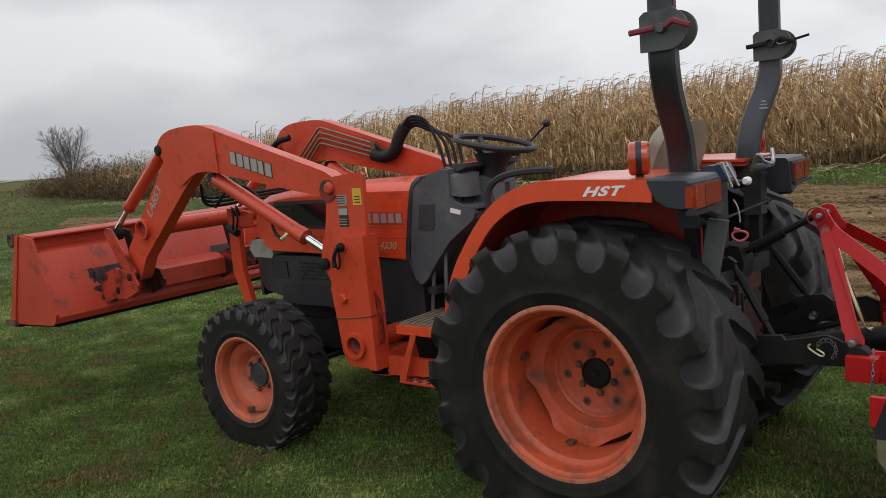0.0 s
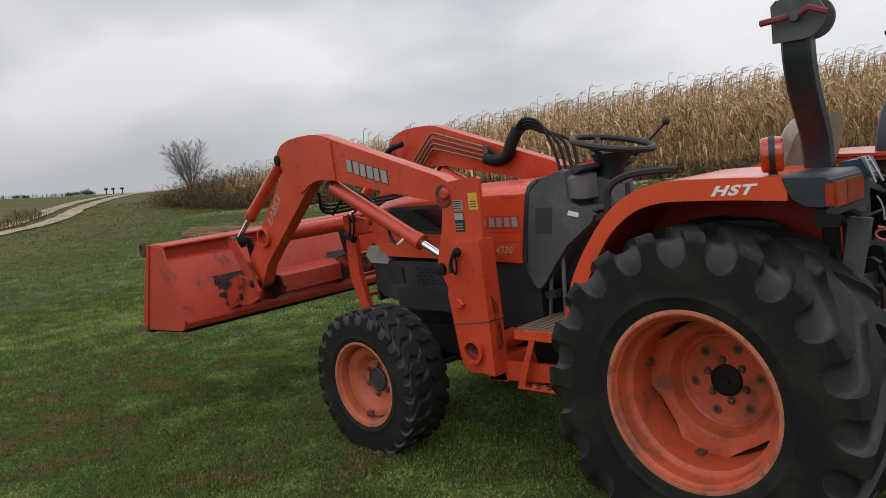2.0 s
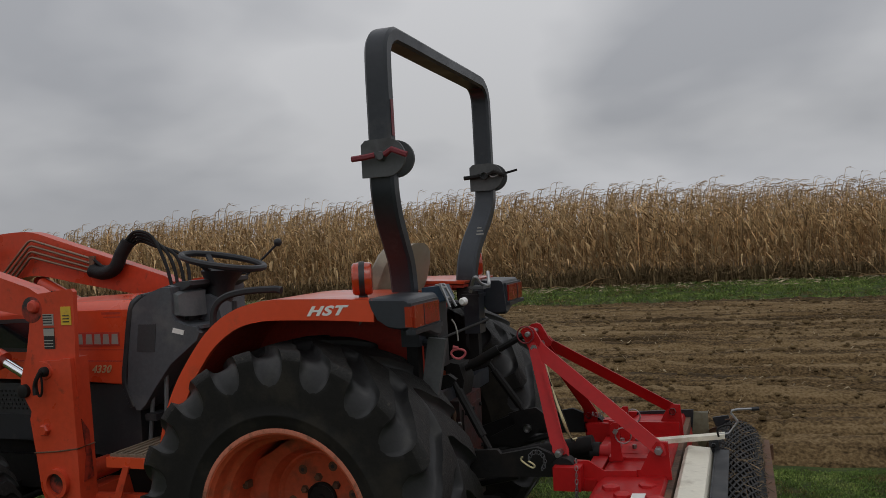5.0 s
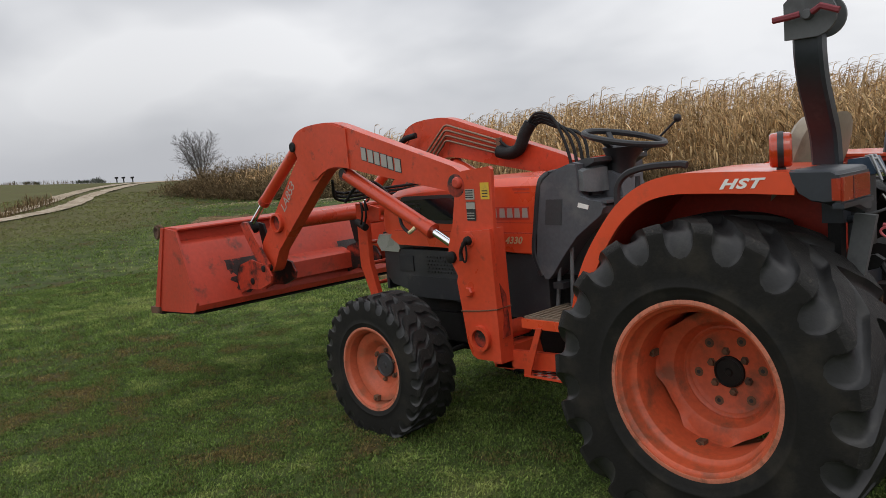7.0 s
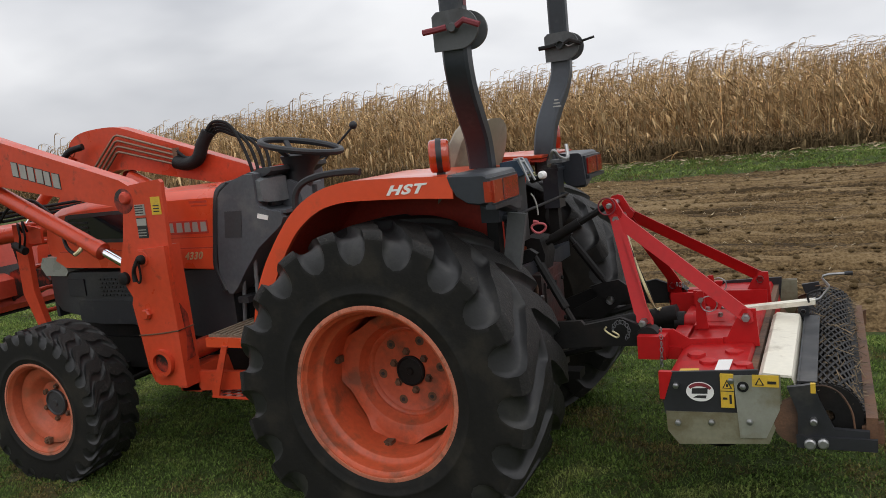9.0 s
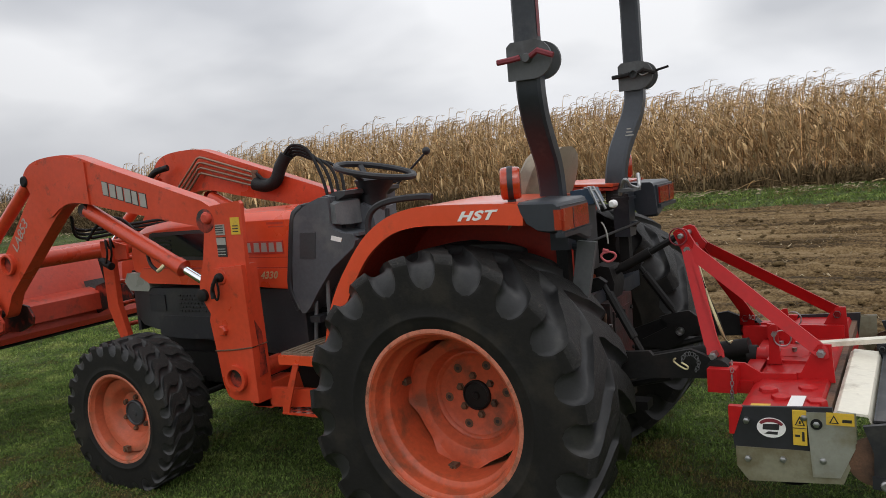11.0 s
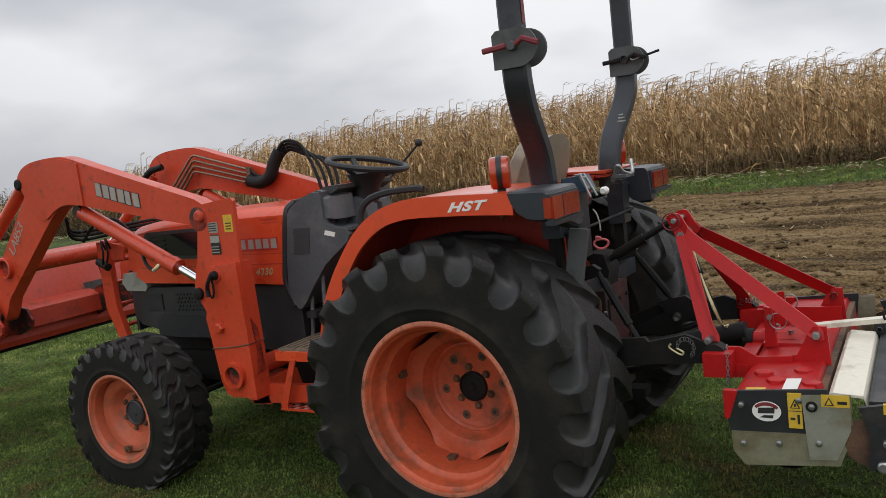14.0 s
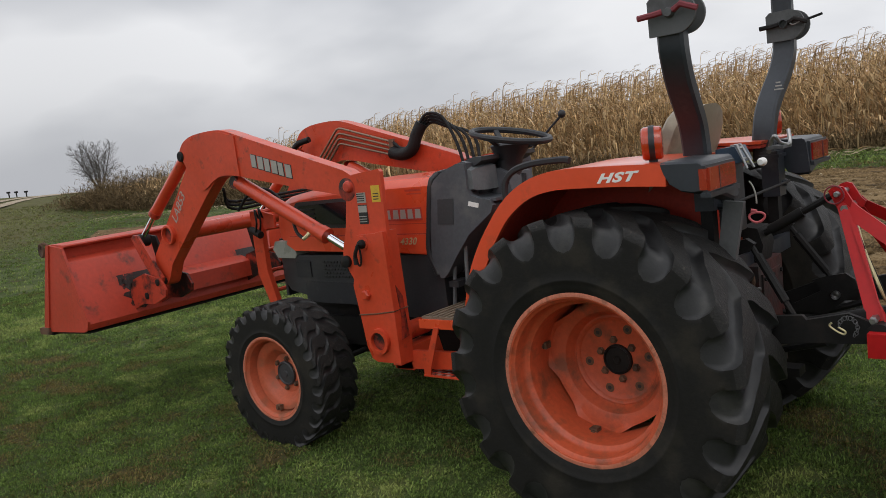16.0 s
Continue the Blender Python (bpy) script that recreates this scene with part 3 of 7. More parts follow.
def soil_z(x, y):
    phase = (y + 0.04 * x + 0.16 * noise.noise((x * 0.2, y * 0.6, 1))) / 0.62
    ridge = 0.17 * (abs(math.sin(math.pi * phase)) ** 0.6 - 0.7) * (1 + 0.8 * noise.noise((x * 0.16, math.floor(phase) * 1.7, 7)))
    clod = 0.055 * noise.noise((x * 0.9, y * 3.0, 0)) + 0.045 * abs(noise.noise((x * 6.0, y * 6.0, 5))) + 0.016 * noise.noise((x * 15, y * 15, 9))
    e = soft(min(max(soil_depth(x, y) / 0.5, 0), 1))
    return height(x, y) - 0.14 + (0.15 + ridge + clod) * e


def even(a, b, n):
    return [a + (b - a) * i / n for i in range(n + 1)]


sheet("soil_field", even(-26.5, -8, 130) + even(-7.94, 9, 290) + even(9.1, 34, 120), even(1.7, 15.3, 218), soil_z, "soil", "bare brown tilled soil in low ridges with straw litter", "field")

# clods and straw litter on the soil
rs = random.Random(11)
verts, faces = [], []
for k in range(11000):
    x, y = rs.uniform(-14, 12), 2.7 + 12 * rs.random()
    if soil_depth(x, y) < 0.15:
        continue
    r = rs.uniform(0.008, 0.034) * (1.9 if rs.random() < 0.06 else 1)
    z = soil_z(x, y) + r * 0.25
    n0 = len(verts)
    turn, flat = rs.uniform(0, 6.28), rs.uniform(0.45, 0.8)
    ring = [(math.cos(turn + 1.047 * i), math.sin(turn + 1.047 * i)) for i in range(6)]
    for w, h in ((0.95, -0.35), (1.05, 0.15), (0.62, 0.75)):
        verts += [(x + r * w * c * rs.uniform(0.7, 1.25), y + r * w * s2 * rs.uniform(0.7, 1.25), z + r * flat * (h + rs.uniform(-0.2, 0.2))) for c, s2 in ring]
    verts.append((x + r * rs.uniform(-0.2, 0.2), y + r * rs.uniform(-0.2, 0.2), z + r * flat * rs.uniform(0.8, 1.1)))
    for i in range(6):
        j = (i + 1) % 6
        faces += [(n0 + i, n0 + j, n0 + 6 + j, n0 + 6 + i), (n0 + 6 + i, n0 + 6 + j, n0 + 12 + j, n0 + 12 + i), (n0 + 12 + i, n0 + 12 + j, n0 + 18)]
me = bpy.data.meshes.new("soil_clods")
me.from_pydata(verts, [], faces)
M["clod"] = material("dry_clod", (0.126, 0.086, 0.041), 0.95, vary=0.35, scale=25, island=0.3, bump=0.8, bump_scale=120, spec=0.1)
me.materials.append(M["clod"])
for p in me.polygons:
    p.use_smooth = True
tagged(new("soil_clods", me), "loose brown clods of earth lying on the tilled soil", "soil", kind="stuff")

M["litter"] = material("straw_litter", (0.36, 0.29, 0.19), 0.85, vary=0.2, scale=30, island=0.45, spec=0.1)
verts, faces = [], []
for k in range(4600):
    if k < 2600:
        x, y = rs.uniform(-20, 14), 2.8 + 12 * rs.random()
        if soil_depth(x, y) < 0.1:
            continue
        z = soil_z(x, y) + 0.02
    else:
        x = rs.uniform(-30, 14)
        y = 20.2 + 0.19 * min(x, 2) - 2.2 * rs.random() ** 2
        z = height(x, y) + 0.04
    ln, a, w = rs.uniform(0.02, 0.075) * (1 if k < 2600 else 4.2), rs.uniform(0, math.pi), rs.uniform(0.003, 0.009) * (1 if k < 2600 else 2)
    dx, dy = ln * math.cos(a) / 2, ln * math.sin(a) / 2
    n0 = len(verts)
    zz = rs.uniform(-0.01, 0.05)
    verts += [(x - dx - w * math.sin(a), y - dy + w * math.cos(a), z), (x - dx + w * math.sin(a), y - dy - w * math.cos(a), z),
              (x, y - w * math.cos(a), z + 0.03 * rs.random()), (x + dx, y + dy, z + zz), (x, y + w * math.cos(a), z + 0.035 * rs.random())]
    faces += [(n0, n0 + 1, n0 + 2, n0 + 4), (n0 + 2, n0 + 3, n0 + 4)]
me = bpy.data.meshes.new("straw_litter")
me.from_pydata(verts, [], faces)
me.materials.append(M["litter"])
tagged(new("straw_litter", me), "bits of dry maize straw scattered on the ground", "straw", kind="stuff")

# farm track of two gravel ruts
track = [(-14, -20), (-24, -9), (-32.0, 2.6), (-35.1, 7.5), (-37.9, 10.2), (-43.1, 13.2), (-51.8, 18.3), (-57.8, 22.2), (-62.6, 25.6), (-67, 30), (-70.5, 38), (-72, 60)]


def track_mesh(name, offset, width, lift):
    pts = smooth_path([(x, y, 0) for x, y in track], 14)
    verts, faces = [], []
    for i, p in enumerate(pts):
        d = (pts[min(i + 1, len(pts) - 1)] - pts[max(i - 1, 0)]).normalized()
        side = Vector((-d.y, d.x, 0))
        wob = 0.14 * noise.noise((p.x * 0.45, p.y * 0.45, offset * 3))
        for k in range(5):
            f = k / 4 - 0.5
            q = p + side * (offset + wob + f * width * (1 + 0.25 * noise.noise((p.x * 0.9, p.y * 0.9, offset))))
            z = turf_z(q.x, q.y) + lift - 0.05 * (1 - abs(f) * 2) - (0.05 if k in (0, 4) else 0)
            verts.append((q.x, q.y, z))
        if i:
            for k in range(4):
                n0 = (i - 1) * 5 + k
                faces.append((n0, n0 + 1, n0 + 6, n0 + 5))
    me = bpy.data.meshes.new(name)
    me.from_pydata(verts, [], faces)
    me.materials.append(M["gravel"])
    for p in me.polygons:
        p.use_smooth = True
    return tagged(new(name, me), "pale gravel wheel rut of a farm track", "track", group="ruts of the farm track", kind="structure")


track_mesh("road", -0.85, 0.95, 0.10)
track_mesh("road", 0.85, 0.95, 0.10)

# ---- the tractor: it faces -x, its left side looks to -y ----
tractor = thing("tractor", "orange compact utility tractor parked on mown grass, mud on its tyres", "tractor")


def step_up(a, b, v):
    return soft(min(max((v - a) / (b - a), 0.0), 1.0))


def tyre_mesh(cx, cz, yc, s, radius, half, bead, lugs, gap_w, depth, skew):
    """An industrial tyre as one skin: wide bars flush with the sidewall, parted by scooped gaps that end round on the shoulder."""
    big = half > 0.2
    ground = -0.01 if big else 0.022
    reach = 1.0 if big else 0.50   # how far the gaps run down the side
    wall = radius - bead
    side = [(half * (0.84 if big else 0.78), bead - 0.012), (half * 0.93, bead + 0.008), (half * 0.965, bead + 0.14 * wall), (half * 0.985, bead + 0.20 * wall), (half * 0.998, bead + 0.215 * wall), (half * 0.998, bead + 0.235 * wall), (half * 0.988, bead + 0.25 * wall), (half * 0.995, bead + 0.36 * wall)]
    side += [(half * (0.996 - 0.30 * (0.15 - d) ** 2 - 0.06 * step_up(0.05, 0.0, d) ** 2), radius - d * reach) for d in (0.150, 0.142, 0.136, 0.129, 0.122, 0.114, 0.106, 0.097, 0.088, 0.078, 0.068, 0.058, 0.048, 0.038, 0.029, 0.021, 0.014, 0.009)]
    side += [(half * u, radius - 0.006 * u ** 3 * reach) for u in (0.90, 0.86, 0.80, 0.72, 0.64, 0.56, 0.48, 0.40, 0.32, 0.24, 0.18, 0.13, 0.08, 0.04)]
    prof = side + [(0.0, radius)] + [(-y, r) for y, r in side[::-1]] + [(-half * 0.7, bead - 0.014), (half * 0.7, bead - 0.014)]
    m = len(prof)
    # the floor of a gap runs in one curve from the tread down to the sidewall
    last = min(i for i, (y, r) in enumerate(side) if (radius - r) / reach < 0.137)
    first = min(i for i, (y, r) in enumerate(side) if y < half * 0.81 and r > radius - 0.02)
    floor = []
    for i, (y, r) in enumerate(side):
        if i < last:
            floor.append((y, r))
        elif i <= first:
            t = (first - i) / (first - last)
            a, b, c = (half * 0.78, radius - depth), (half * 0.95, radius - depth - 0.006 * reach), (side[last][0], side[last][1])
            floor.append(tuple((1 - t) ** 2 * p + 2 * t * (1 - t) * q + t * t * e for p, q, e in zip(a, b, c)))
        else:
            floor.append((y * (0.975 + 0.025 * step_up(0.75, 0.3, y / half)), r - depth * step_up(0.02, 0.14, y / half)))
    floor += [(0.0, radius)] + [(-y, r) for y, r in floor[::-1]] + prof[-2:]
    verts, faces = [], []
    pitch = 2 * math.pi / lugs
    across = ((-1.0, 0.0), (-0.90, 0.66), (-0.62, 0.93), (0.0, 1.0), (0.62, 0.93), (0.90, 0.66), (1.0, 0.0))
    for k in range(lugs):
        for q in range(11):
            for i, (y, r) in enumerate(prof):
                u, drop = abs(y) / half, max(0.0, radius - r) / reach
                tread = i < 2 * len(side) + 1
                end = min(1.0, max(0.0, (drop - 0.062) / 0.074))
                w = gap_w * (0.74 + 0.34 * u ** 2) * math.sqrt(max(0.0, 1 - end * end)) / 2 + 0.0008
                if not tread:
                    w = gap_w / 2
                h = 0.0
                if q < 7:
                    ang = w * across[q][0] / radius
                    f = across[q][1]
                    y2, r2 = y + (floor[i][0] - y) * f, r + (floor[i][1] - r) * f
                else:
                    ang = w / radius + (pitch - 2 * w / radius) * (q - 6) / 5
                    h = 0.0035 * noise.noise((k * 3.1 + q * 0.7, y * 14, cx)) * step_up(0.10, 0.0, drop)
                    y2, r2 = y, r
                shift = skew * (u ** 1.25 + (0.16 * math.sin(u * 7.5) if not big else 0.0)) + 0.5 * pitch * step_up(-0.06, 0.06, y / half) + 0.02 * noise.noise((k * 1.3, u * 5, cz))
                if big:
                    shift -= 0.0864
                th = pitch * k + ang + shift
                rr, yy = r2 + h, yc + y2
                z = cz + rr * math.sin(th)
                if z < ground:
                    z = ground - 0.12 * (ground - z)
                verts.append((cx + rr * math.cos(th), yy, z))
    n = 11 * lugs
    for k in range(n):
        a, b = k * m, ((k + 1) % n) * m
        for i in range(m):
            j = (i + 1) % m
            faces.append((a + i, a + j, b + j, b + i))
    bm = bmesh.new()
    vs = [bm.verts.new(v) for v in verts]
    for f in faces:
        bm.faces.new([vs[i] for i in f])
    return bm


def wheel(name, cx, cz, s, flange_y, bead, hub_y, tyre, disc_r, lobes, studs, cap_r, label):
    """Wheel on one side: tyre, rim and dished disc with its bolts. s: -1 left, 1 right."""
    hub = part(name, lathe([(s * (hub_y - 0.005), 0), (s * (hub_y - 0.005), cap_r * 1.12), (s * (hub_y + 0.012), cap_r * 1.1), (s * (hub_y + 0.016), cap_r * 0.98), (s * (hub_y + 0.010), cap_r * 0.9),
                            (s * (hub_y + 0.012), cap_r * 0.3), (s * (hub_y + 0.018), cap_r * 0.22), (s * (hub_y + 0.018), 0)], (cx, cz), 40), "iron" if lobes else "darkplastic", tractor, label)
    yc, radius, half, lugs, lug_w, lug_h, skew = tyre
    tyre_ob = part("tyre", tyre_mesh(cx, cz, s * yc, s, radius, half, bead, lugs, lug_w, lug_h, skew), "rubber", hub, "worn black rubber with deep bar tread", 52)
    tyre_ob.data.materials.append(M["sidewall"])
    tyre_ob.data.materials.append(M["crown"])
    ring = len(tyre_ob.data.polygons) // (11 * lugs)
    deep = 0.132 if half > 0.2 else 0.066
    for i, p in enumerate(tyre_ob.data.polygons):
        out = math.hypot(p.center.x - cx, p.center.z - cz)
        gap = (i // ring) % 11 < 6
        p.material_index = 0 if gap and out > radius - deep else 2 if out > radius - deep * 0.30 else 1
    w = 2 * (flange_y - yc)
    f = flange_y
    drop = 0.044 if lobes else 0.036
    prof = [(f, bead - 0.002), (f + 0.002, bead + 0.010), (f - 0.004, bead + 0.020), (f - 0.014, bead + 0.018), (f - 0.018, bead - 0.002), (f - 0.026, bead - 0.007),
            (f - 0.045, bead - 0.008), (f - 0.049, bead - 0.017), (f - 0.080, bead - 0.019), (f - 0.085, bead - 0.027), (f - 0.14, bead - 0.029), (f - w * 0.62, bead - 0.029), (f - w * 0.72, bead - 0.018),
            (f - w + 0.02, bead - 0.008), (f - w + 0.01, bead + 0.02), (f - w, bead + 0.02), (f - w + 0.002, bead - 0.02), (f - w * 0.72, bead - drop + 0.006),
            (f - w * 0.62, bead - drop), (f - 0.15, bead - drop), (f - 0.094, bead - drop + 0.001), (f - 0.084, bead - drop + 0.004), (f - 0.074, bead - 0.026),
            (f - 0.066, bead - 0.0205), (f - 0.056, bead - 0.0185), (f - 0.026, bead - 0.0165), (f - 0.016, bead - 0.014), (f - 0.009, bead - 0.006)]
    part("rim", lathe([(s * y, r) for y, r in prof], (cx, cz), 96, close=True), "rim" if lobes else "barrel", hub, "faded orange steel rim with chipped edge")
    part("rim_edge", lathe([(s * (f + 0.0035), bead + 0.004), (s * (f + 0.004), bead + 0.012), (s * (f + 0.002), bead + 0.020), (s * (f - 0.006), bead + 0.023), (s * (f - 0.012), bead + 0.018), (s * (f - 0.004), bead + 0.004)], (cx, cz), 96, close=True), "worn", hub, "chalky worn rim edge with rust")
    part("rust_line", lathe([(s * (f - 0.002), bead + 0.0225), (s * (f - 0.002), bead + 0.0275), (s * (f - 0.014), bead + 0.027), (s * (f - 0.014), bead + 0.020)], (cx, cz), 96, close=True), "rust", hub)
    # the dished disc, with a wavy outer edge welded to the rim at its lobes
    bm = bmesh.new()
    n = 120
    rings = []
    rise = min(0.105, (f - hub_y) * 0.42) if lobes else 0.012
    dish = ((0.0, 0.0), (0.60, 0.0), (0.64, 0.004), (0.67, 0.016), (0.70, 0.020), (0.73, 0.018), (0.76, 0.030), (0.82, 0.056), (0.86, 0.060), (0.93, 0.064), (1.0, 0.1), (1.0, 0.088), (0.5, -0.012), (0.0, -0.012))
    if not lobes:
        dish = ((0.0, 0.0), (0.56, 0.0), (0.585, 0.003), (0.60, 0.012), (0.64, 0.10), (0.72, 0.30), (0.78, 0.38), (0.88, 0.42), (1.0, 0.44), (1.0, 0.40), (0.76, 0.34), (0.60, 0.06), (0.5, -0.1), (0.0, -0.1))
    for f_r, dy in dish:
        if f_r == 0.0:
            rings.append([bm.verts.new((cx, s * (hub_y + dy), cz))])
            continue
        ring = []
        for i in range(n):
            a = 2 * math.pi * i / n
            wave = 0.5 + 0.5 * math.cos(lobes * (a - radians(75))) if lobes else 1.0
            wave = wave * wave * (3 - 2 * wave)
            edge = disc_r[0] + (disc_r[1] - disc_r[0]) * wave
            r = edge * f_r if f_r > 0.9 else disc_r[0] * f_r
            y = hub_y + dy * rise / 0.1
            if f_r >= 1.0 and lobes:
                y = hub_y + (0.064 + (dy - 0.064) * wave) * rise / 0.1 if dy > 0.09 else hub_y + (0.05 + (dy - 0.064) * wave) * rise / 0.1
            ring.append(bm.verts.new((cx + r * math.cos(a), s * y, cz + r * math.sin(a))))
        rings.append(ring)
    for a, b in zip(rings, rings[1:]):
        for i in range(n):
            j = (i + 1) % n
            if len(a) == 1:
                bm.faces.new((a[0], b[j], b[i]))
            elif len(b) == 1:
                bm.faces.new((a[i], a[j], b[0]))
            else:
                bm.faces.new((a[i], a[j], b[j], b[i]))
    part("disc", bm, "rim" if lobes else "barrel", hub, "dished orange wheel disc with rust streaks")
    for count, ring_r, size, mat, turn in studs:
        for k in range(count):
            a = 2 * math.pi * (k + turn) / count
            x, z = cx + ring_r * math.cos(a), cz + ring_r * math.sin(a)
            if mat == "hole":
                part("rust_ring", lathe([(s * hub_y, size * 2.3), (s * (hub_y + 0.0015), size * 2.1), (s * (hub_y + 0.0015), 0)], (x, z), 14), "rust", hub)
                part("hole", lathe([(s * (hub_y + 0.001), size), (s * (hub_y + 0.0026), size), (s * (hub_y + 0.0026), 0)], (x, z), 12), "ink", hub)
                continue
            part("bolt", lathe([(s * (hub_y - 0.004), size * 1.3), (s * (hub_y + 0.003), size * 1.3), (s * (hub_y + 0.004), size), (s * (hub_y + 0.014), size),
                                (s * (hub_y + 0.016), size * 0.7), (s * (hub_y + 0.016), 0)], (x, z), 6), mat, hub)
    for k in range(4 if lobes == 4 else 1):
        a = radians(75 + 90 * k) if lobes == 4 else -1.72
        r = bead - (0.042 if lobes == 4 else 0.038)
        x, z = cx + r * math.cos(a), cz + r * math.sin(a)
        y0 = hub_y + rise if lobes == 4 else f - 0.062
        part("clamp", rounded(add_box(bmesh.new(), x - 0.017, x + 0.017, *sorted((s * (y0 - 0.012), s * (y0 + 0.026))), z - 0.014, z + 0.014), 0.005), "rust", hub)
        part("clamp_bolt", lathe([(s * (y0 + 0.02), 0.009), (s * (y0 + 0.036), 0.009), (s * (y0 + 0.036), 0)], (x, z), 6), "rust", hub)
    return hub


for s in (-1, 1):
    d = 0.15 if s > 0 else 0.0
    wheel("rear_wheel", 0.0, 0.568 if s < 0 else 0.60, s, 0.81 + d, 0.322, 0.505 + d, (0.60 + d, 0.628, 0.225, 19, 0.118, 0.036, -0.30), (0.256, 0.2925), 4,
          ((6, 0.081, 0.0135, "rust", 0.65), (6, 0.134, 0.0085, "hole", 0.13)), 0.056, "large rear drive wheel with orange rim")
    wheel("front_wheel", -1.902, 0.388, s, 0.762, 0.214, 0.652, (0.635, 0.388, 0.138, 24, 0.052, 0.018, -0.30), (0.1865, 0.1865), 0,
          ((6, 0.083, 0.0115, "rust", 0.35), (2, 0.093, 0.005, "hole", 0.85)), 0.060, "small front drive wheel with orange rim")

# engine hood: upper orange shell over dark lower panels
sections = []
for x, w, zb, zt, cr in ((-1.045, 0.274, 0.955, 1.356, 0.050), (-1.25, 0.274, 0.965, 1.356, 0.050), (-1.60, 0.272, 0.985, 1.348, 0.048), (-1.90, 0.268, 1.00, 1.334, 0.046),
                         (-2.06, 0.263, 1.02, 1.322, 0.046), (-2.16, 0.256, 1.03, 1.308, 0.046), (-2.23, 0.247, 1.04, 1.284, 0.046), (-2.285, 0.234, 1.05, 1.242, 0.042), (-2.32, 0.215, 1.06, 1.19, 0.03), (-2.335, 0.19, 1.075, 1.15, 0.02)):
    s0 = [(-w, zb), (-w - 0.004, zb + 0.06), (-w, zt - cr), (-w + 0.25 * cr, zt - 0.55 * cr), (-w + 0.7 * cr, zt - 0.16 * cr), (-w + 1.6 * cr, zt - 0.004), (-w * 0.3, zt + 0.006)]
    sections.append([(x, y, z) for y, z in s0] + [(x, -y, z) for y, z in s0[::-1]])
part("hood", rounded(loft(sections), 0.0), "paint", tractor, "glossy orange engine hood", 25)
part("hood_band", prism([(-1.05, 0.965), (-1.05, 1.065), (-2.17, 1.07), (-2.2, 1.03), (-2.13, 0.99)], -0.283, 0.283, 0.006), "paint", tractor)
part("hood_seam", prism([(-1.06, 1.0655), (-1.06, 1.0715), (-2.16, 1.0755), (-2.16, 1.0705)], -0.2815, 0.2815, 0), "under", tractor)
part("hood_crease", prism([(-1.06, 1.118), (-1.06, 1.122), (-1.45, 1.124), (-1.45, 1.120)], -0.2772, 0.2772, 0), "under", tractor)
part("lower_panel", rounded(loft([[(x, y * w, z) for y, z in ((-1, 0.60 + d), (-1, 0.96), (1, 0.96), (1, 0.60 + d))]
                                   for x, w, d in ((-1.05, 0.27, 0), (-1.5, 0.27, 0.05), (-1.75, 0.27, 0.085), (-2.1, 0.266, 0.125), (-2.24, 0.258, 0.15), (-2.33, 0.225, 0.20))]), 0.018, 3), "panel", tractor, "black engine side panels")
for s in (-1, 1):
    part("panel_recess", prism([(-2.09, 0.80), (-2.075, 0.81), (-1.45, 0.805), (-1.45, 0.685), (-1.95, 0.685), (-2.09, 0.695)], *sorted((s * 0.266, s * 0.276)), 0.006), "black", tractor)
    part("panel_patch", box(-2.15, -2.03, *sorted((s * 0.262, s * 0.2745)), 0.835, 0.925, 0.004), "black", tractor)
part("front_grille", box(-2.372, -2.35, -0.19, 0.19, 0.70, 1.05, 0.01), "black", tractor)
for k in range(7):
    part("grille_bar", box(-2.38, -2.366, -0.18, 0.18, 0.73 + 0.042 * k, 0.744 + 0.042 * k, 0.003), "plastic", tractor)
for s in (-1, 1):
    a, b = sorted((s * 0.258, s * 0.276))
    vent = part("side_vent", prism([(-2.085, 1.262), (-2.10, 1.235), (-2.09, 1.15), (-2.06, 1.122), (-1.70, 1.112), (-1.47, 1.112), (-1.46, 1.13), (-1.46, 1.262), (-1.48, 1.276), (-1.75, 1.274), (-2.06, 1.268)], a, b, 0.006, 3), "darkplastic", tractor, "dark side vent of the hood")
    part("vent_mesh", prism([(-2.065, 1.245), (-2.072, 1.16), (-2.05, 1.14), (-1.70, 1.132), (-1.48, 1.132), (-1.48, 1.255), (-1.75, 1.256)], *sorted((s * 0.274, s * 0.2785)), 0.001), "glassdark", vent)
    for k in range(4):
        part("vent_slat", prism([(-2.09 + 0.01 * k, 1.15 + 0.024 * k), (-2.07, 1.158 + 0.024 * k), (-1.93, 1.155 + 0.024 * k), (-1.93, 1.145 + 0.024 * k)], *sorted((s * 0.276, s * 0.284)), 0), "black", vent)
    hl = prism([(-2.315, 1.045), (-2.34, 0.995), (-2.305, 0.947), (-2.155, 0.943), (-2.135, 0.965), (-2.165, 1.035), (-2.19, 1.045)], *sorted((s * 0.17, s * 0.272)), 0.012)
    part("headlight", hl, "lamp", tractor, "clouded corner headlight")
    # perforated air intake
    for i in range(9):
        for j in range(5):
            x, z = -1.925 + 0.026 * i + 0.010 * (j % 2), 0.832 + 0.021 * j
            part("intake_slot", box(x, x + 0.018, *sorted((s * 0.268, s * 0.2745)), z, z + 0.010, 0), "ink", tractor)

# cowl, dash and steering
cowl = [(-1.06, 0.84), (-1.10, 0.95), (-1.085, 1.10), (-1.05, 1.31), (-1.02, 1.345), (-0.955, 1.382), (-0.86, 1.410), (-0.825, 1.40), (-0.835, 1.26), (-0.825, 1.235), (-0.72, 1.212), (-0.70, 1.195),
        (-0.705, 1.165), (-0.76, 1.125), (-0.85, 1.06), (-0.94, 0.955), (-1.00, 0.875), (-1.035, 0.84)]
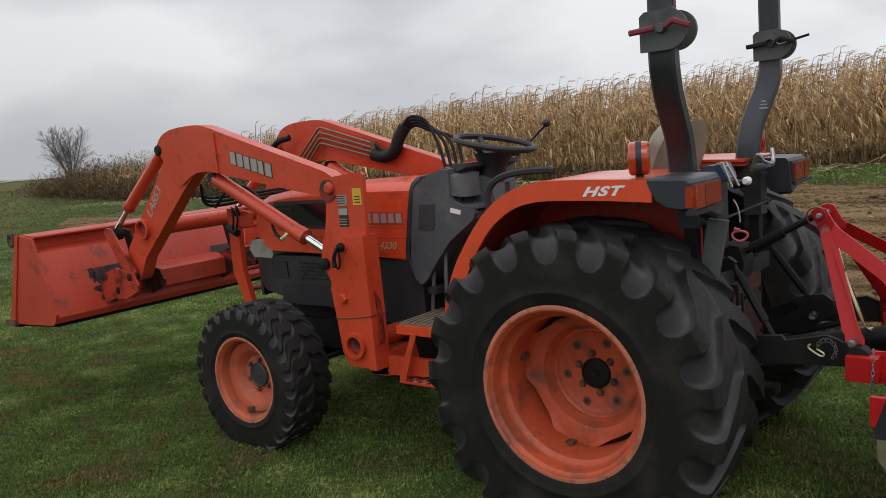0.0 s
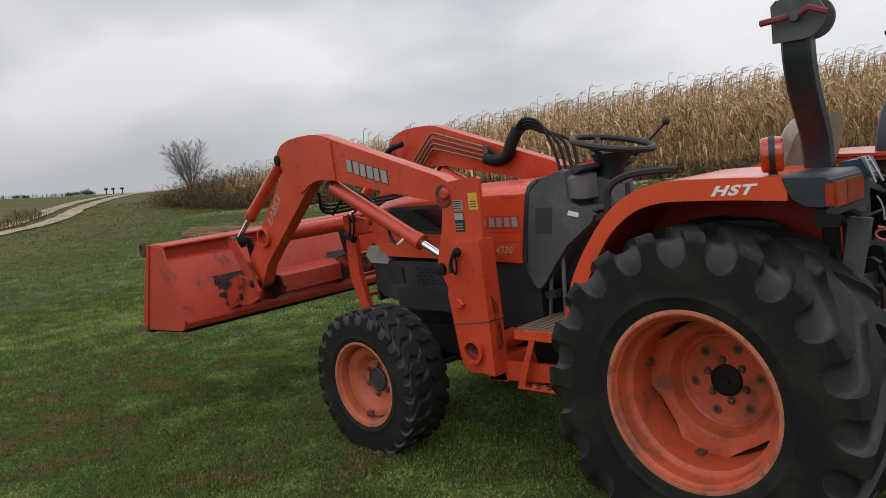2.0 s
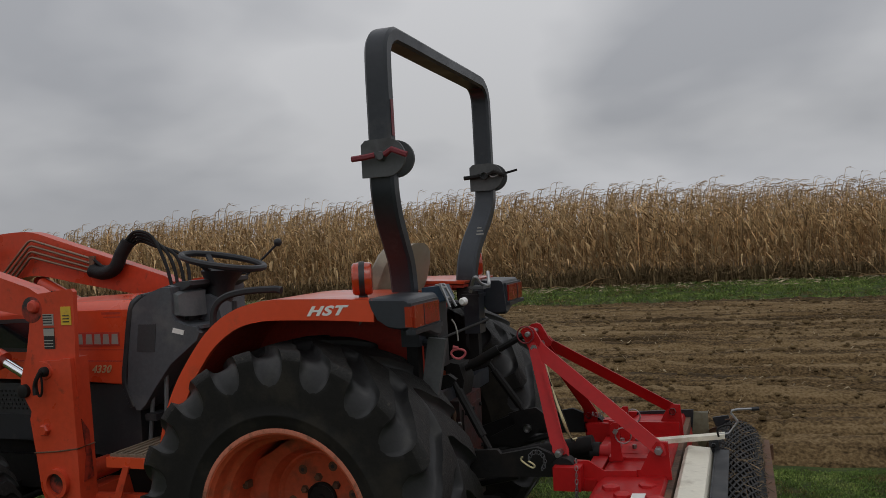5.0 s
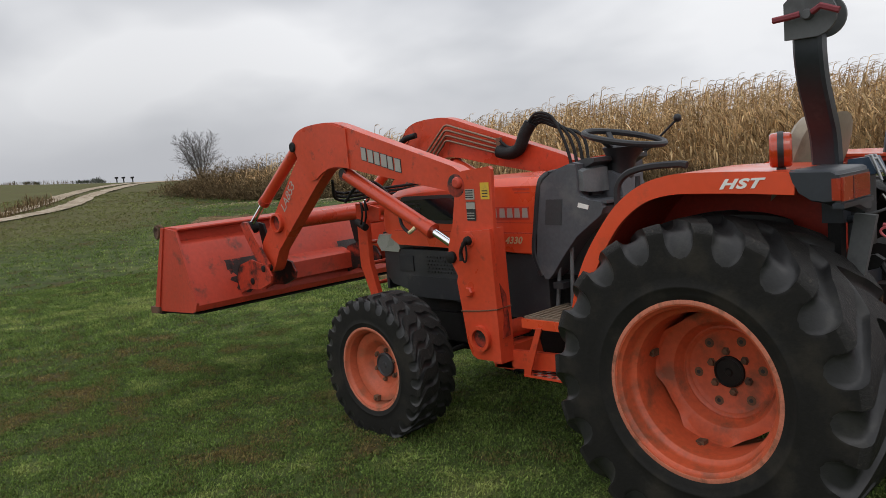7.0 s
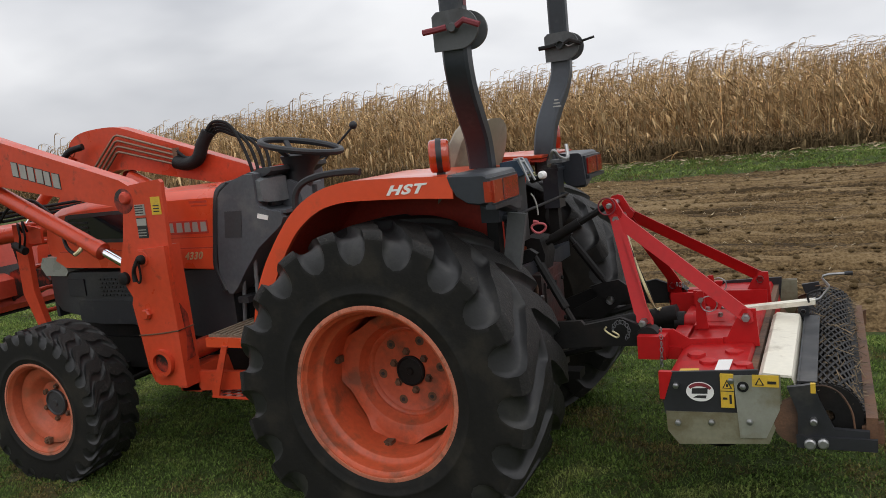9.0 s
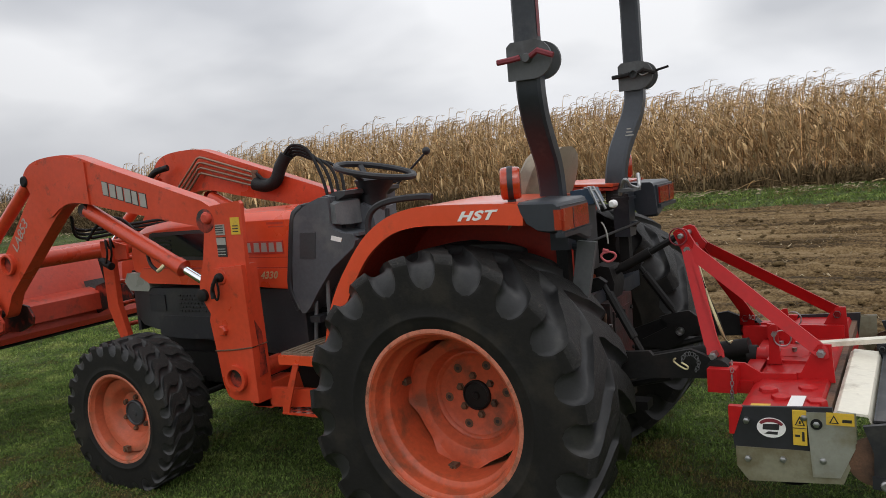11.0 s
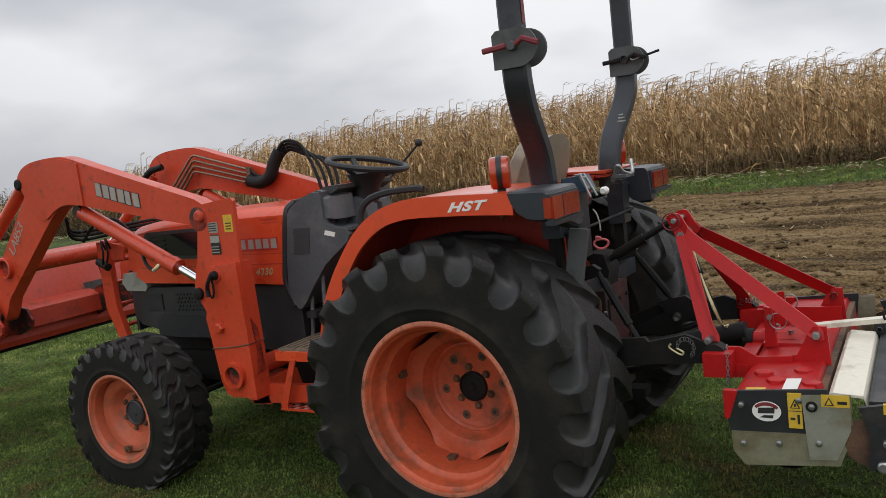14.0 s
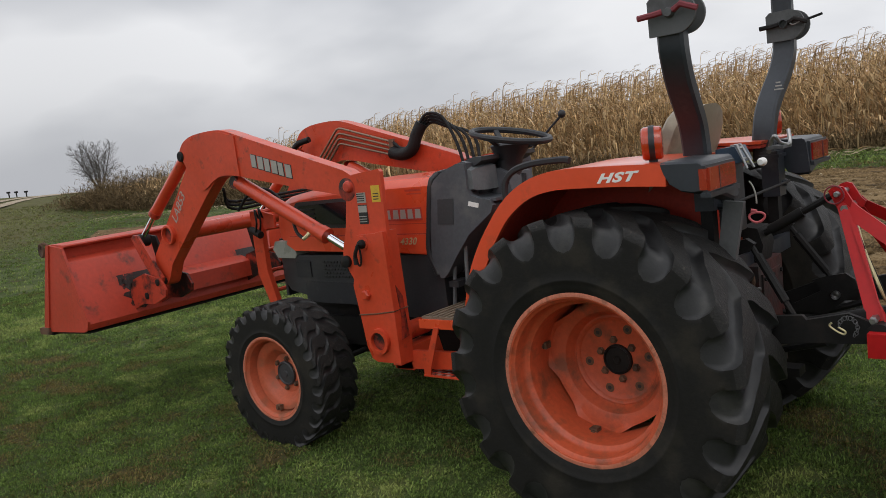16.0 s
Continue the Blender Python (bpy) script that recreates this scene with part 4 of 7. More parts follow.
part("cowl", prism(cowl, -0.272, 0.272, 0.02, 3), "plastic", tractor, "scuffed dark grey plastic cowl")
flank = [(-1.055, 0.845), (-1.098, 0.95), (-1.083, 1.10), (-1.050, 1.30), (-1.03, 1.330), (-1.005, 1.348), (-0.955, 1.376), (-0.88, 1.402), (-0.832, 1.400), (-0.828, 1.34), (-0.832, 1.285), (-0.815, 1.25), (-0.77, 1.232), (-0.705, 1.222), (-0.69, 1.195),
         (-0.705, 1.162), (-0.76, 1.122), (-0.85, 1.057), (-0.94, 0.952), (-1.00, 0.872), (-1.03, 0.845)]
for s in (-1, 1):
    part("cowl_flank", prism(flank, *sorted((s * 0.262, s * 0.292)), 0.014, 4), "plastic", tractor)
part("cowl_trim", sweep(smooth_path([(-1.075, -0.286, 0.86), (-1.112, -0.289, 0.97), (-1.095, -0.289, 1.10), (-1.060, -0.286, 1.30), (-1.045, -0.262, 1.348), (-1.038, -0.20, 1.364), (-1.034, 0, 1.370), (-1.038, 0.20, 1.364), (-1.045, 0.262, 1.348), (-1.060, 0.286, 1.30)]), rect(0.026, 0.022, 0.005)), "black", tractor, "black rubber seal between hood and cowl")
part("access_panel", prism([(-1.032, 1.114), (-1.016, 1.238), (-0.918, 1.238), (-0.934, 1.112)], -0.2945, -0.285, 0.002), "darkplastic", tractor)
part("dash_panel", rounded(loft([[(-0.838 + d, y, 1.262 + e), (-0.80 + d, y, 1.262 + e), (-0.805 + d, y, 1.375 - e), (-0.838 + d, y, 1.385 - e)] for y, d, e in ((-0.275, 0.0, 0.012), (-0.25, 0.006, 0.004), (-0.18, 0.016, 0.0), (-0.10, 0.02, 0.0))]), 0.008, 3), "pale", tractor, "pale scuffed dash panel")
part("dash_slot", box(-0.83, -0.808, -0.20, -0.11, 1.245, 1.27, 0.006), "black", tractor)
part("instrument_hood", prism([(-0.95, 1.376), (-0.90, 1.402), (-0.82, 1.424), (-0.765, 1.424), (-0.765, 1.405), (-0.84, 1.37)], -0.235, 0.235, 0.012, 3), "darkplastic", tractor, "black instrument hood")
part("dash", prism([(-0.83, 1.23), (-0.83, 1.345), (-0.775, 1.355), (-0.72, 1.325), (-0.70, 1.22)], -0.10, 0.10, 0.014, 3), "plastic", tractor)
part("tray", box(-0.82, -0.68, -0.275, -0.10, 1.213, 1.228, 0.006), "plastic", tractor)
part("label_plate", prism([(-0.825, 1.220), (-0.767, 1.207), (-0.774, 1.187), (-0.832, 1.199)], -0.2955, -0.2905, 0.001), "white", tractor, "white sticker")
part("steering_column", loft([[(x + r * math.cos(a), r * 1.2 * math.sin(a), z) for a in [2 * math.pi * i / 20 for i in range(20)]] for x, z, r in ((-0.80, 1.22, 0.075), (-0.775, 1.34, 0.062), (-0.762, 1.39, 0.060), (-0.752, 1.435, 0.085), (-0.748, 1.462, 0.098), (-0.746, 1.472, 0.085))]), "black", tractor)
part("horn_cap", box(-0.775, -0.72, -0.03, 0.03, 1.462, 1.470, 0.003), "silver", tractor)
wheel_c, tilt = Vector((-0.745, 0.0, 1.505)), Matrix.Rotation(radians(13), 4, "Y")
sw = part("steering_wheel", sweep([wheel_c + tilt @ Vector((0.193 * math.cos(a), 0.193 * math.sin(a), 0)) for a in [2 * math.pi * i / 48 for i in range(48)]], 0.0155, up=(0, 0, 1), closed=True), "black", tractor, "black steering wheel")
for a in (0.5, 2.6, 4.7):
    part("spoke", sweep([wheel_c + tilt @ Vector((r * math.cos(a), r * math.sin(a), z)) for r, z in ((0.02, -0.055), (0.1, -0.045), (0.19, 0.0))], rect(0.03, 0.014, 0.004), up=(0, 0, 1)), "black", sw)
part("hub_cap", rod(wheel_c + tilt @ Vector((0, 0, -0.07)), wheel_c + tilt @ Vector((0, 0, -0.03)), 0.05), "black", sw)
lv = part("lever", rod((-0.88, 0.33, 1.385), (-0.652, 0.35, 1.578), 0.006), "black", tractor, "thin control lever with round knob")
part("knob", lathe([(0.328, 0), (0.333, 0.012), (0.343, 0.02), (0.355, 0.021), (0.367, 0.014), (0.372, 0)], (-0.652, 1.582), 16), "black", lv)
part("grab_handle", sweep(smooth_path([(-0.60, -0.31, 1.20), (-0.595, -0.31, 1.29), (-0.545, -0.31, 1.345), (-0.44, -0.31, 1.372), (-0.29, -0.31, 1.378), (-0.25, -0.31, 1.372)]), rect(0.03, 0.024, 0.007)), "black", tractor)
part("shift_lever", rod((-0.50, -0.30, 1.10), (-0.52, -0.26, 1.33), 0.012), "black", tractor)
part("knee_panel", prism([(-1.02, 0.66), (-1.03, 0.94), (-0.80, 1.16), (-0.76, 0.66)], -0.16, 0.16, 0.02), "darkplastic", tractor)
for x0, x1, z1, r in ((-1.02, -0.985, 0.95, 0.010), (-1.09, -1.065, 0.88, 0.008), (-0.93, -0.91, 1.02, 0.010)):
    part("pedal_rod", rod((x0, -0.25, 0.69), (x1, -0.25, z1), r), "pale", tractor)
part("brake_pedal", box(-1.00, -0.94, -0.30, -0.20, 0.80, 0.83, 0.006), "black", tractor)

# platform, step and frame rails
part("platform", box(-1.03, -0.47, -0.525, 0.525, 0.648, 0.692, 0.006), "paint", tractor, "orange footboard edge")
part("floor_mat", box(-1.02, -0.45, -0.512, 0.512, 0.692, 0.703, 0.004), "mat", tractor, "worn tan ribbed rubber mat")
for k in range(16):
    x = -1.005 + 0.034 * k
    part("mat_rib", box(x, x + 0.014, -0.505, -0.20, 0.702, 0.708, 0.002), "mat", tractor)
for s in (-1, 1):
    step = part("step", prism([(-0.938, 0.655), (-0.906, 0.655), (-0.985, 0.445), (-0.99, 0.421), (-1.028, 0.421), (-1.026, 0.447)], *sorted((s * 0.525, s * 0.533)), 0.002), "loader", tractor, "orange step with punched tread")
    part("tread", box(-1.03, -0.68, *sorted((s * 0.42, s * 0.535)), 0.412, 0.421, 0.002), "loader", step)
    for i in range(11):
        for j in range(3):
            x, y = -1.012 + 0.028 * i, s * (0.445 + 0.035 * j)
            part("hole", box(x, x + 0.018, y - 0.009, y + 0.009, 0.4205, 0.4225, 0.0), "ink" if (i + j) % 2 else "silver", step)
    part("side_rail", prism([(-1.26, 0.515), (-1.24, 0.42), (-0.78, 0.45), (-0.5, 0.45), (-0.5, 0.53), (-0.76, 0.53)], *sorted((s * 0.46, s * 0.49)), 0.008, 3), "loader", tractor)

# chassis
part("engine_block", box(-2.2, -0.9, -0.17, 0.17, 0.38, 0.85, 0.03), "iron", tractor, "dark greasy engine and clutch housing")
part("gearbox", rounded(loft([[(x, y * w, z) for y, z in ((-1, a), (-1, b), (1, b), (1, a))] for x, w, a, b in ((-0.95, 0.19, 0.40, 0.72), (-0.3, 0.24, 0.38, 0.80), (0.18, 0.24, 0.36, 0.86), (0.42, 0.19, 0.40, 0.88))]), 0.03, 3), "maroon", tractor, "dark red rear transmission housing")
part("rear_axle", lathe([(-0.5, 0.11), (-0.3, 0.13), (-0.24, 0.17), (0.24, 0.17), (0.3, 0.13), (0.66, 0.11)], (0, 0.568), 32), "maroon", tractor)
part("front_axle", rounded(add_box(bmesh.new(), -1.97, -1.83, -0.56, 0.56, 0.36, 0.47), 0.03, 3), "iron", tractor)
for s in (-1, 1):
    part("axle_knuckle", lathe([(s * 0.52, 0.09), (s * 0.57, 0.115), (s * 0.625, 0.10), (s * 0.63, 0)], (-1.902, 0.388), 24), "iron", tractor)
    part("steering_rod", rod((-1.72, s * 0.14, 0.42), (-1.74, s * 0.54, 0.40), 0.014), "iron", tractor)
    part("frame_rail", box(-2.42, -1.0, *sorted((s * 0.20, s * 0.235)), 0.44, 0.60, 0.005), "iron", tractor)

# fenders with their rear caps and lamps
outer = [(-0.575, 0.665), (-0.572, 0.76), (-0.563, 0.832), (-0.530, 0.945), (-0.467, 1.07), (-0.365, 1.208), (-0.285, 1.282), (-0.203, 1.328), (-0.12, 1.352), (-0.03, 1.362), (0.18, 1.360), (0.372, 1.352)]
outer = [(p.x, p.z) for p in smooth_path([(x, 0, z) for x, z in outer], 4)]
inner = [(0.367, 1.275), (0.18, 1.284), (-0.03, 1.287), (-0.11, 1.281), (-0.18, 1.264), (-0.25, 1.226), (-0.32, 1.165), (-0.395, 1.06), (-0.455, 0.945), (-0.49, 0.845), (-0.508, 0.76), (-0.512, 0.665)]
inner = [(p.x, p.z) for p in smooth_path([(x, 0, z) for x, z in inner], 4)]
for s in (-1, 1):
    fender = part("fender", rounded(add_prism(bmesh.new(), outer + inner, *sorted((s * 0.720, s * 0.742))), 0.0095, 4), "paint", tractor, "glossy orange rear fender")
    shell = [(x, z) for x, z in outer] + [(x * 0.985, z - 0.012) for x, z in outer[::-1]]
    part("top", rounded(add_prism(bmesh.new(), shell, *sorted((s * 0.27, s * 0.735))), 0.003), "paint", fender)
    part("liner", rounded(add_prism(bmesh.new(), [(x * 0.97, z - 0.016) for x, z in (outer if s < 0 else outer[:-1])] + ([(0.345, 1.12), (0.29, 0.9), (0.2, 0.72)] if s < 0 else [(0.16, 0.9), (0.05, 0.72)]) + [(-0.45, 0.665)], *sorted((s * 0.262, s * 0.276))), 0.002), "under", fender, "orange inner face with shade put into its colour")
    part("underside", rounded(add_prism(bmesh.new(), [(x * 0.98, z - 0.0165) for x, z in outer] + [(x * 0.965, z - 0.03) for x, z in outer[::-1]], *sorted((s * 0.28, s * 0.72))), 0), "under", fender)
    dz = -0.012 if s > 0 else 0.0
    belly = []
    for y, low, f in ((0.745, 1.252, 0.0), (0.735, 1.246, 0.1), (0.66, 1.236, 0.35), (0.58, 1.215, 0.7), (0.50, 1.192, 1.0), (0.465, 1.190, 1.0), (0.455, 1.20, 1.0)):
        top = 1.357 if y < 0.74 else 1.350
        belly.append([(x, s * y, z + dz) for x, z in ((0.362, top), (0.372, 1.318), (0.392 + 0.006 * f, 1.282 - 0.03 * f), (0.43, 1.258 - 0.05 * f), (0.47, low), (0.515, low + 0.002), (0.522, low + 0.012), (0.512, 1.33), (0.506, top - 0.010), (0.495, top - 0.004))])
    cap = part("rear_cap", rounded(loft(belly), 0.005, 2), "rops", fender, "dark plastic rear corner of the fender")
    part("lens_frame", box(0.506, 0.5225, *sorted((s * 0.478, s * 0.748)), 1.241 + dz, 1.337 + dz, 0.005), "rops", cap)
    part("amber_lens", box(0.515, 0.531, *sorted((s * 0.652, s * 0.740)), 1.252 + dz, 1.328 + dz, 0.006), "taillamp" if s < 0 else "redlens", cap)
    part("side_lens", box(0.499, 0.524, *sorted((s * 0.735, s * 0.753)), 1.256 + dz, 1.326 + dz, 0.005), "taillamp" if s < 0 else "redlens", cap)
    part("red_lens", box(0.515, 0.530, *sorted((s * 0.492, s * 0.650)), 1.252 + dz, 1.328 + dz, 0.006), "redlens", cap)
    part("lens_rib", box(0.522, 0.5325, *sorted((s * 0.649, s * 0.653)), 1.254 + dz, 1.326 + dz, 0.001), "rops", cap)
    part("lens_sill", box(0.500, 0.536, *sorted((s * 0.478, s * 0.752)), 1.230 + dz, 1.246 + dz, 0.004), "rops", cap)
    for ob in [cap] + list(cap.children):
        ob.data.transform(Matrix.Translation((-0.009, 0, 0)))
    # warning light that faces both ways
    fl = part("warning_light", sweep([(0.270, s * 0.63, 1.422), (0.290, s * 0.63, 1.422)], [(0.064 * math.cos(a), 0.064 * math.sin(a)) for a in [2 * math.pi * i / 32 for i in range(32)]]), "black", fender, "round amber warning light on a black stem")
    for name, x0, x1 in (("front_lens", 0.271, 0.243), ("back_lens", 0.289, 0.317)):
        disc = loft([[(x, s * 0.63 + r * math.cos(a), 1.422 + r * math.sin(a)) for a in [2 * math.pi * i / 28 for i in range(28)]] for x, r in ((x0, 0.061), (x0 + (x1 - x0) * 0.75, 0.059), (x0 + (x1 - x0) * 0.95, 0.054), (x1, 0.045))])
        part(name, disc, "amber", fl)
    part("stem", box(0.265, 0.295, *sorted((s * 0.61, s * 0.65)), 1.350, 1.380, 0.004), "black", fl)
    # lamp heads turned, and the far one moved, to fit the camera's view
    turn = Matrix.Translation((0.28 if s < 0 else 0.312, s * 0.63, 0)) @ Matrix.Rotation(radians(22), 4, "Z") @ Matrix.Translation((-0.28, -s * 0.63, 0))
    for ob in [fl] + list(fl.children):
        ob.data.transform(turn)
    if s < 0:
        lettering("HST", 0.046, on_side(0.105, -0.7425, 1.302, 0.6) @ Matrix.Diagonal((1.62, 1, 1, 1)), "white", fender, shear=0.42, spacing=1.16, bold=0.0019)

# roll bar
HINGE = [(0.325, 1.782), (0.325, 1.900), (0.342, 1.915)] + [(0.421 + 0.072 * math.cos(a), 1.850 + 0.068 * math.sin(a)) for a in [1.75 - 3.25 * i / 14 for i in range(15)]]
for_y = lambda s, pts: [(x, s * y, z) for x, y, z in pts]
rops = part("roll_bar", box(0.335, 0.42, -0.42, 0.42, 0.86, 0.93, 0.01), "rops", tractor, "dark folding roll-over bar")
for s in (-1, 1):
    low = smooth_path(for_y(s, [(0.345, 0.39, 1.26), (0.345, 0.39, 1.31), (0.346, 0.392, 1.37), (0.352, 0.425, 1.47), (0.362, 0.495, 1.555), (0.376, 0.575, 1.64), (0.386, 0.622, 1.72), (0.388, 0.632, 1.78), (0.388, 0.632, 1.86)]), 5)
    post = part("lower_post", sweep(low, rect(0.062, 0.095, 0.01), up=(1, 0, 0)), "rops", rops)
    part("post_foot", box(0.338, 0.412, *sorted((s * 0.345, s * 0.435)), 1.10 if s > 0 else 1.145, 1.30, 0.012, 3), "rops", post)
    part("foot_flange", box(0.328, 0.420, *sorted((s * 0.335, s * 0.445)), 1.272, 1.286, 0.004), "rops", post)
    part("foot_bolt", sweep([(0.41, s * 0.39, 1.155), (0.432, s * 0.39, 1.155)], 0.014), "rops", post)
    part("foot_stem", box(0.350, 0.395, *sorted((s * 0.365, s * 0.415)), 0.88, 1.15, 0.006), "iron", post)
    part("hinge_plate", rounded(add_prism(bmesh.new(), HINGE, *sorted((s * 0.668, s * 0.680))), 0.003), "bracket", post)
    part("hinge_plate", rounded(add_prism(bmesh.new(), HINGE, *sorted((s * 0.584, s * 0.596))), 0.003), "bracket", post)
    y = 0.686
    part("pivot_bolt", lathe([(s * 0.56, 0.018), (s * 0.69, 0.018), (s * 0.70, 0.014), (s * 0.70, 0)], (0.405, 1.855), 12), "bracket", post)
    for sgn in (-1, 1):
        yy = -0.70 if s < 0 else 0.575
        part("lock_pin", sweep([(0.405 + sgn * 0.02, yy, 1.858), (0.405 + sgn * 0.05, yy - 0.008, 1.863 + 0.010 * sgn), (0.405 + sgn * 0.105, yy - 0.005, 1.850)], rect(0.017, 0.02, 0.005), up=(0, 0, 1)), "redpin" if s < 0 else "iron", post, "faded red lock pin" if s < 0 else "")
    if s > 0:
        part("clip_pin", sweep(smooth_path([(0.42, 0.57, 1.858), (0.45, 0.565, 1.872), (0.48, 0.565, 1.858), (0.45, 0.565, 1.846), (0.43, 0.57, 1.858)]), 0.003), "steel", post)
        part("hitch_pin", rod((0.49, 0.60, 1.86), (0.565, 0.60, 1.875), 0.006), "iron", post)
top = smooth_path([(0.388, -0.632, 1.84), (0.388, -0.632, 2.0), (0.388, -0.632, 2.18), (0.388, -0.618, 2.262), (0.388, -0.56, 2.305), (0.388, -0.47, 2.312), (0.388, 0, 2.312),
                   (0.388, 0.47, 2.312), (0.388, 0.56, 2.305), (0.388, 0.618, 2.262), (0.388, 0.632, 2.18), (0.388, 0.632, 2.0), (0.388, 0.632, 1.84)], 5)
part("hoop", sweep(top, rect(0.058, 0.088, 0.01), up=(1, 0, 0)), "rops", rops)
for k in range(3):
    part("sticker_line", box(0.385 + 0.004 * k, 0.425 - 0.006 * k, 0.447, 0.449, 1.565 + 0.015 * k, 1.571 + 0.015 * k, 0), "silver", rops)
# red reflection on the post, painted as a thin strip
part("red_decal", box(0.434, 0.4345, -0.645, -0.62, 1.93, 2.06, 0), "redpin", rops)

# seat
def seat_section(x, w, z0, z1):
    return [(x, -w, z0), (x, -w, z1 - 0.06), (x, -w * 0.93, z1 - 0.025), (x, -w * 0.7, z1), (x, w * 0.7, z1), (x, w * 0.93, z1 - 0.025), (x, w, z1 - 0.06), (x, w, z0)]


seat = part("seat", rounded(loft([seat_section(x, w, 0.98, z) for x, w, z in ((-0.28, 0.2, 1.06), (-0.25, 0.23, 1.085), (0.0, 0.24, 1.075), (0.1, 0.23, 1.07))]), 0.012, 3), "seat", tractor, "tan vinyl operator seat")
bk = loft([[(0.045 + (z - 1.04) * 0.34 + dx, y * w, z) for dx, y in ((-0.05, -0.8), (-0.055, 0), (-0.05, 0.8), (-0.02, 1), (0.025, 0.95), (0.05, 0.6), (0.055, 0), (0.05, -0.6), (0.025, -0.95), (-0.02, -1))]
           for z, w in ((1.04, 0.22), (1.12, 0.255), (1.25, 0.285), (1.38, 0.30), (1.45, 0.28), (1.50, 0.24), (1.527, 0.18), (1.540, 0.09))])
part("backrest", bk, "seat", seat, "tan vinyl backrest", 50)
part("seat_base", box(-0.22, 0.12, -0.17, 0.17, 0.84, 0.99, 0.02), "black", tractor)

# rear hitch
hitch = part("rear_hitch", box(0.36, 0.46, -0.15, 0.15, 0.42, 0.88, 0.03), "maroon", tractor, "three-point hitch with black lift arms")
for s in (-1, 1):
    part("lift_arm", prism([(0.30, 0.91), (0.30, 0.97), (0.46, 1.01), (0.49, 0.99), (0.47, 0.96)], *sorted((s * 0.235, s * 0.265)), 0.008), "iron", hitch)
    part("lift_rod", sweep([(0.47, s * 0.245, 0.985), (0.635, s * 0.30, 0.715)], 0.012), "iron", hitch)
    part("rod_sleeve", sweep([(0.495, s * 0.25, 0.945), (0.60, s * 0.29, 0.775)], 0.018), "iron", hitch)
    part("lower_link", prism([(0.20, 0.53), (0.20, 0.585), (0.58, 0.735), (0.676, 0.742), (0.69, 0.725), (0.83, 0.755), (0.87, 0.74), (0.935, 0.71), (0.955, 0.68), (0.93, 0.65), (0.70, 0.64), (0.60, 0.63)], *sorted((s * 0.34, s * 0.362)), 0.006), "iron", hitch)
    part("stabiliser", sweep([(0.25, s * 0.24, 0.50), (0.75, s * 0.34, 0.64)], 0.014), "iron", hitch)
    part("link_end", lathe([(s * 0.32, 0.045), (s * 0.38, 0.045), (s * 0.382, 0.02)], (0.93, 0.68), 20), "iron", hitch)
part("check_plate", prism([(0.458, 1.183), (0.529, 1.176), (0.478, 0.93), (0.415, 0.95)], -0.46, -0.435, 0.006), "bracket", hitch, "grey steel upright beside the hitch")
part("top_link", sweep([(0.41, 0.0, 0.972), (0.73, 0.0, 1.144)], 0.014), "iron", hitch)
part("top_link_body", sweep([(0.47, 0.0, 1.004), (0.60, 0.0, 1.074)], 0.021), "iron", hitch)
part("top_link_bracket", prism([(0.38, 0.88), (0.38, 1.03), (0.44, 1.02), (0.46, 0.95), (0.44, 0.86)], -0.07, 0.07, 0.01), "iron", hitch)
part("sway_bracket", prism([(0.541, 0.737), (0.60, 0.755), (0.676, 0.768), (0.712, 0.742), (0.728, 0.685), (0.66, 0.645), (0.585, 0.585), (0.44, 0.60), (0.456, 0.63), (0.575, 0.69), (0.573, 0.711)], 0.28, 0.30, 0.005), "iron", hitch)
part("sway_bolt", lathe([(0.26, 0.018), (0.28, 0.018), (0.272, 0)], (0.635, 0.675), 12), "steel", hitch)
part("drawbar", box(0.30, 0.56, -0.04, 0.04, 0.40, 0.435, 0.006), "iron", hitch)
part("pto_shaft", sweep([(0.48, 0, 0.58), (0.98, 0, 0.68)], 0.042), "iron", hitch, "black plastic guarded drive shaft")
part("draw_chain_pin", sweep(smooth_path([(0.785, -0.40, 0.73), (0.778, -0.40, 0.718), (0.80, -0.40, 0.70), (0.822, -0.40, 0.69), (0.828, -0.40, 0.70), (0.805, -0.40, 0.715)]), 0.0035), "brass", hitch)
for k in range(13):
    a = k / 12 * math.pi
    c = Vector((0.838 + 0.03 * math.cos(a * 1.2 - 0.9), -0.40, 0.715 + 0.034 * math.sin(a * 1.2 - 0.9)))
    part("chain_link", sweep([c + Vector((0.006 * math.cos(t) * (1 if k % 2 else 0.3), 0.006 * math.cos(t) * (0.2 if k % 2 else 1), 0.008 * math.sin(t))) for t in [2 * math.pi * i / 8 for i in range(8)]], 0.0016, closed=True), "bracket", hitch)
part("cover_plate", box(0.458, 0.468, -0.12, 0.12, 0.62, 0.84, 0.004), "maroon", hitch, "dark red bolted cover")
for y in (-0.10, 0.0, 0.10):
    for z in (0.64, 0.82):
        part("bolt", sweep([(0.466, y, z), (0.476, y, z)], 0.009), "iron", hitch)
part("grease_nipple", sweep([(0.47, -0.20, 0.80), (0.483, -0.20, 0.80)], 0.007), "steel", hitch)
part("red_hose", sweep(smooth_path([(0.43, -0.235, 0.83), (0.455, -0.24, 0.87), (0.47, -0.24, 0.85), (0.465, -0.24, 0.80)]), 0.007), "rust", hitch)
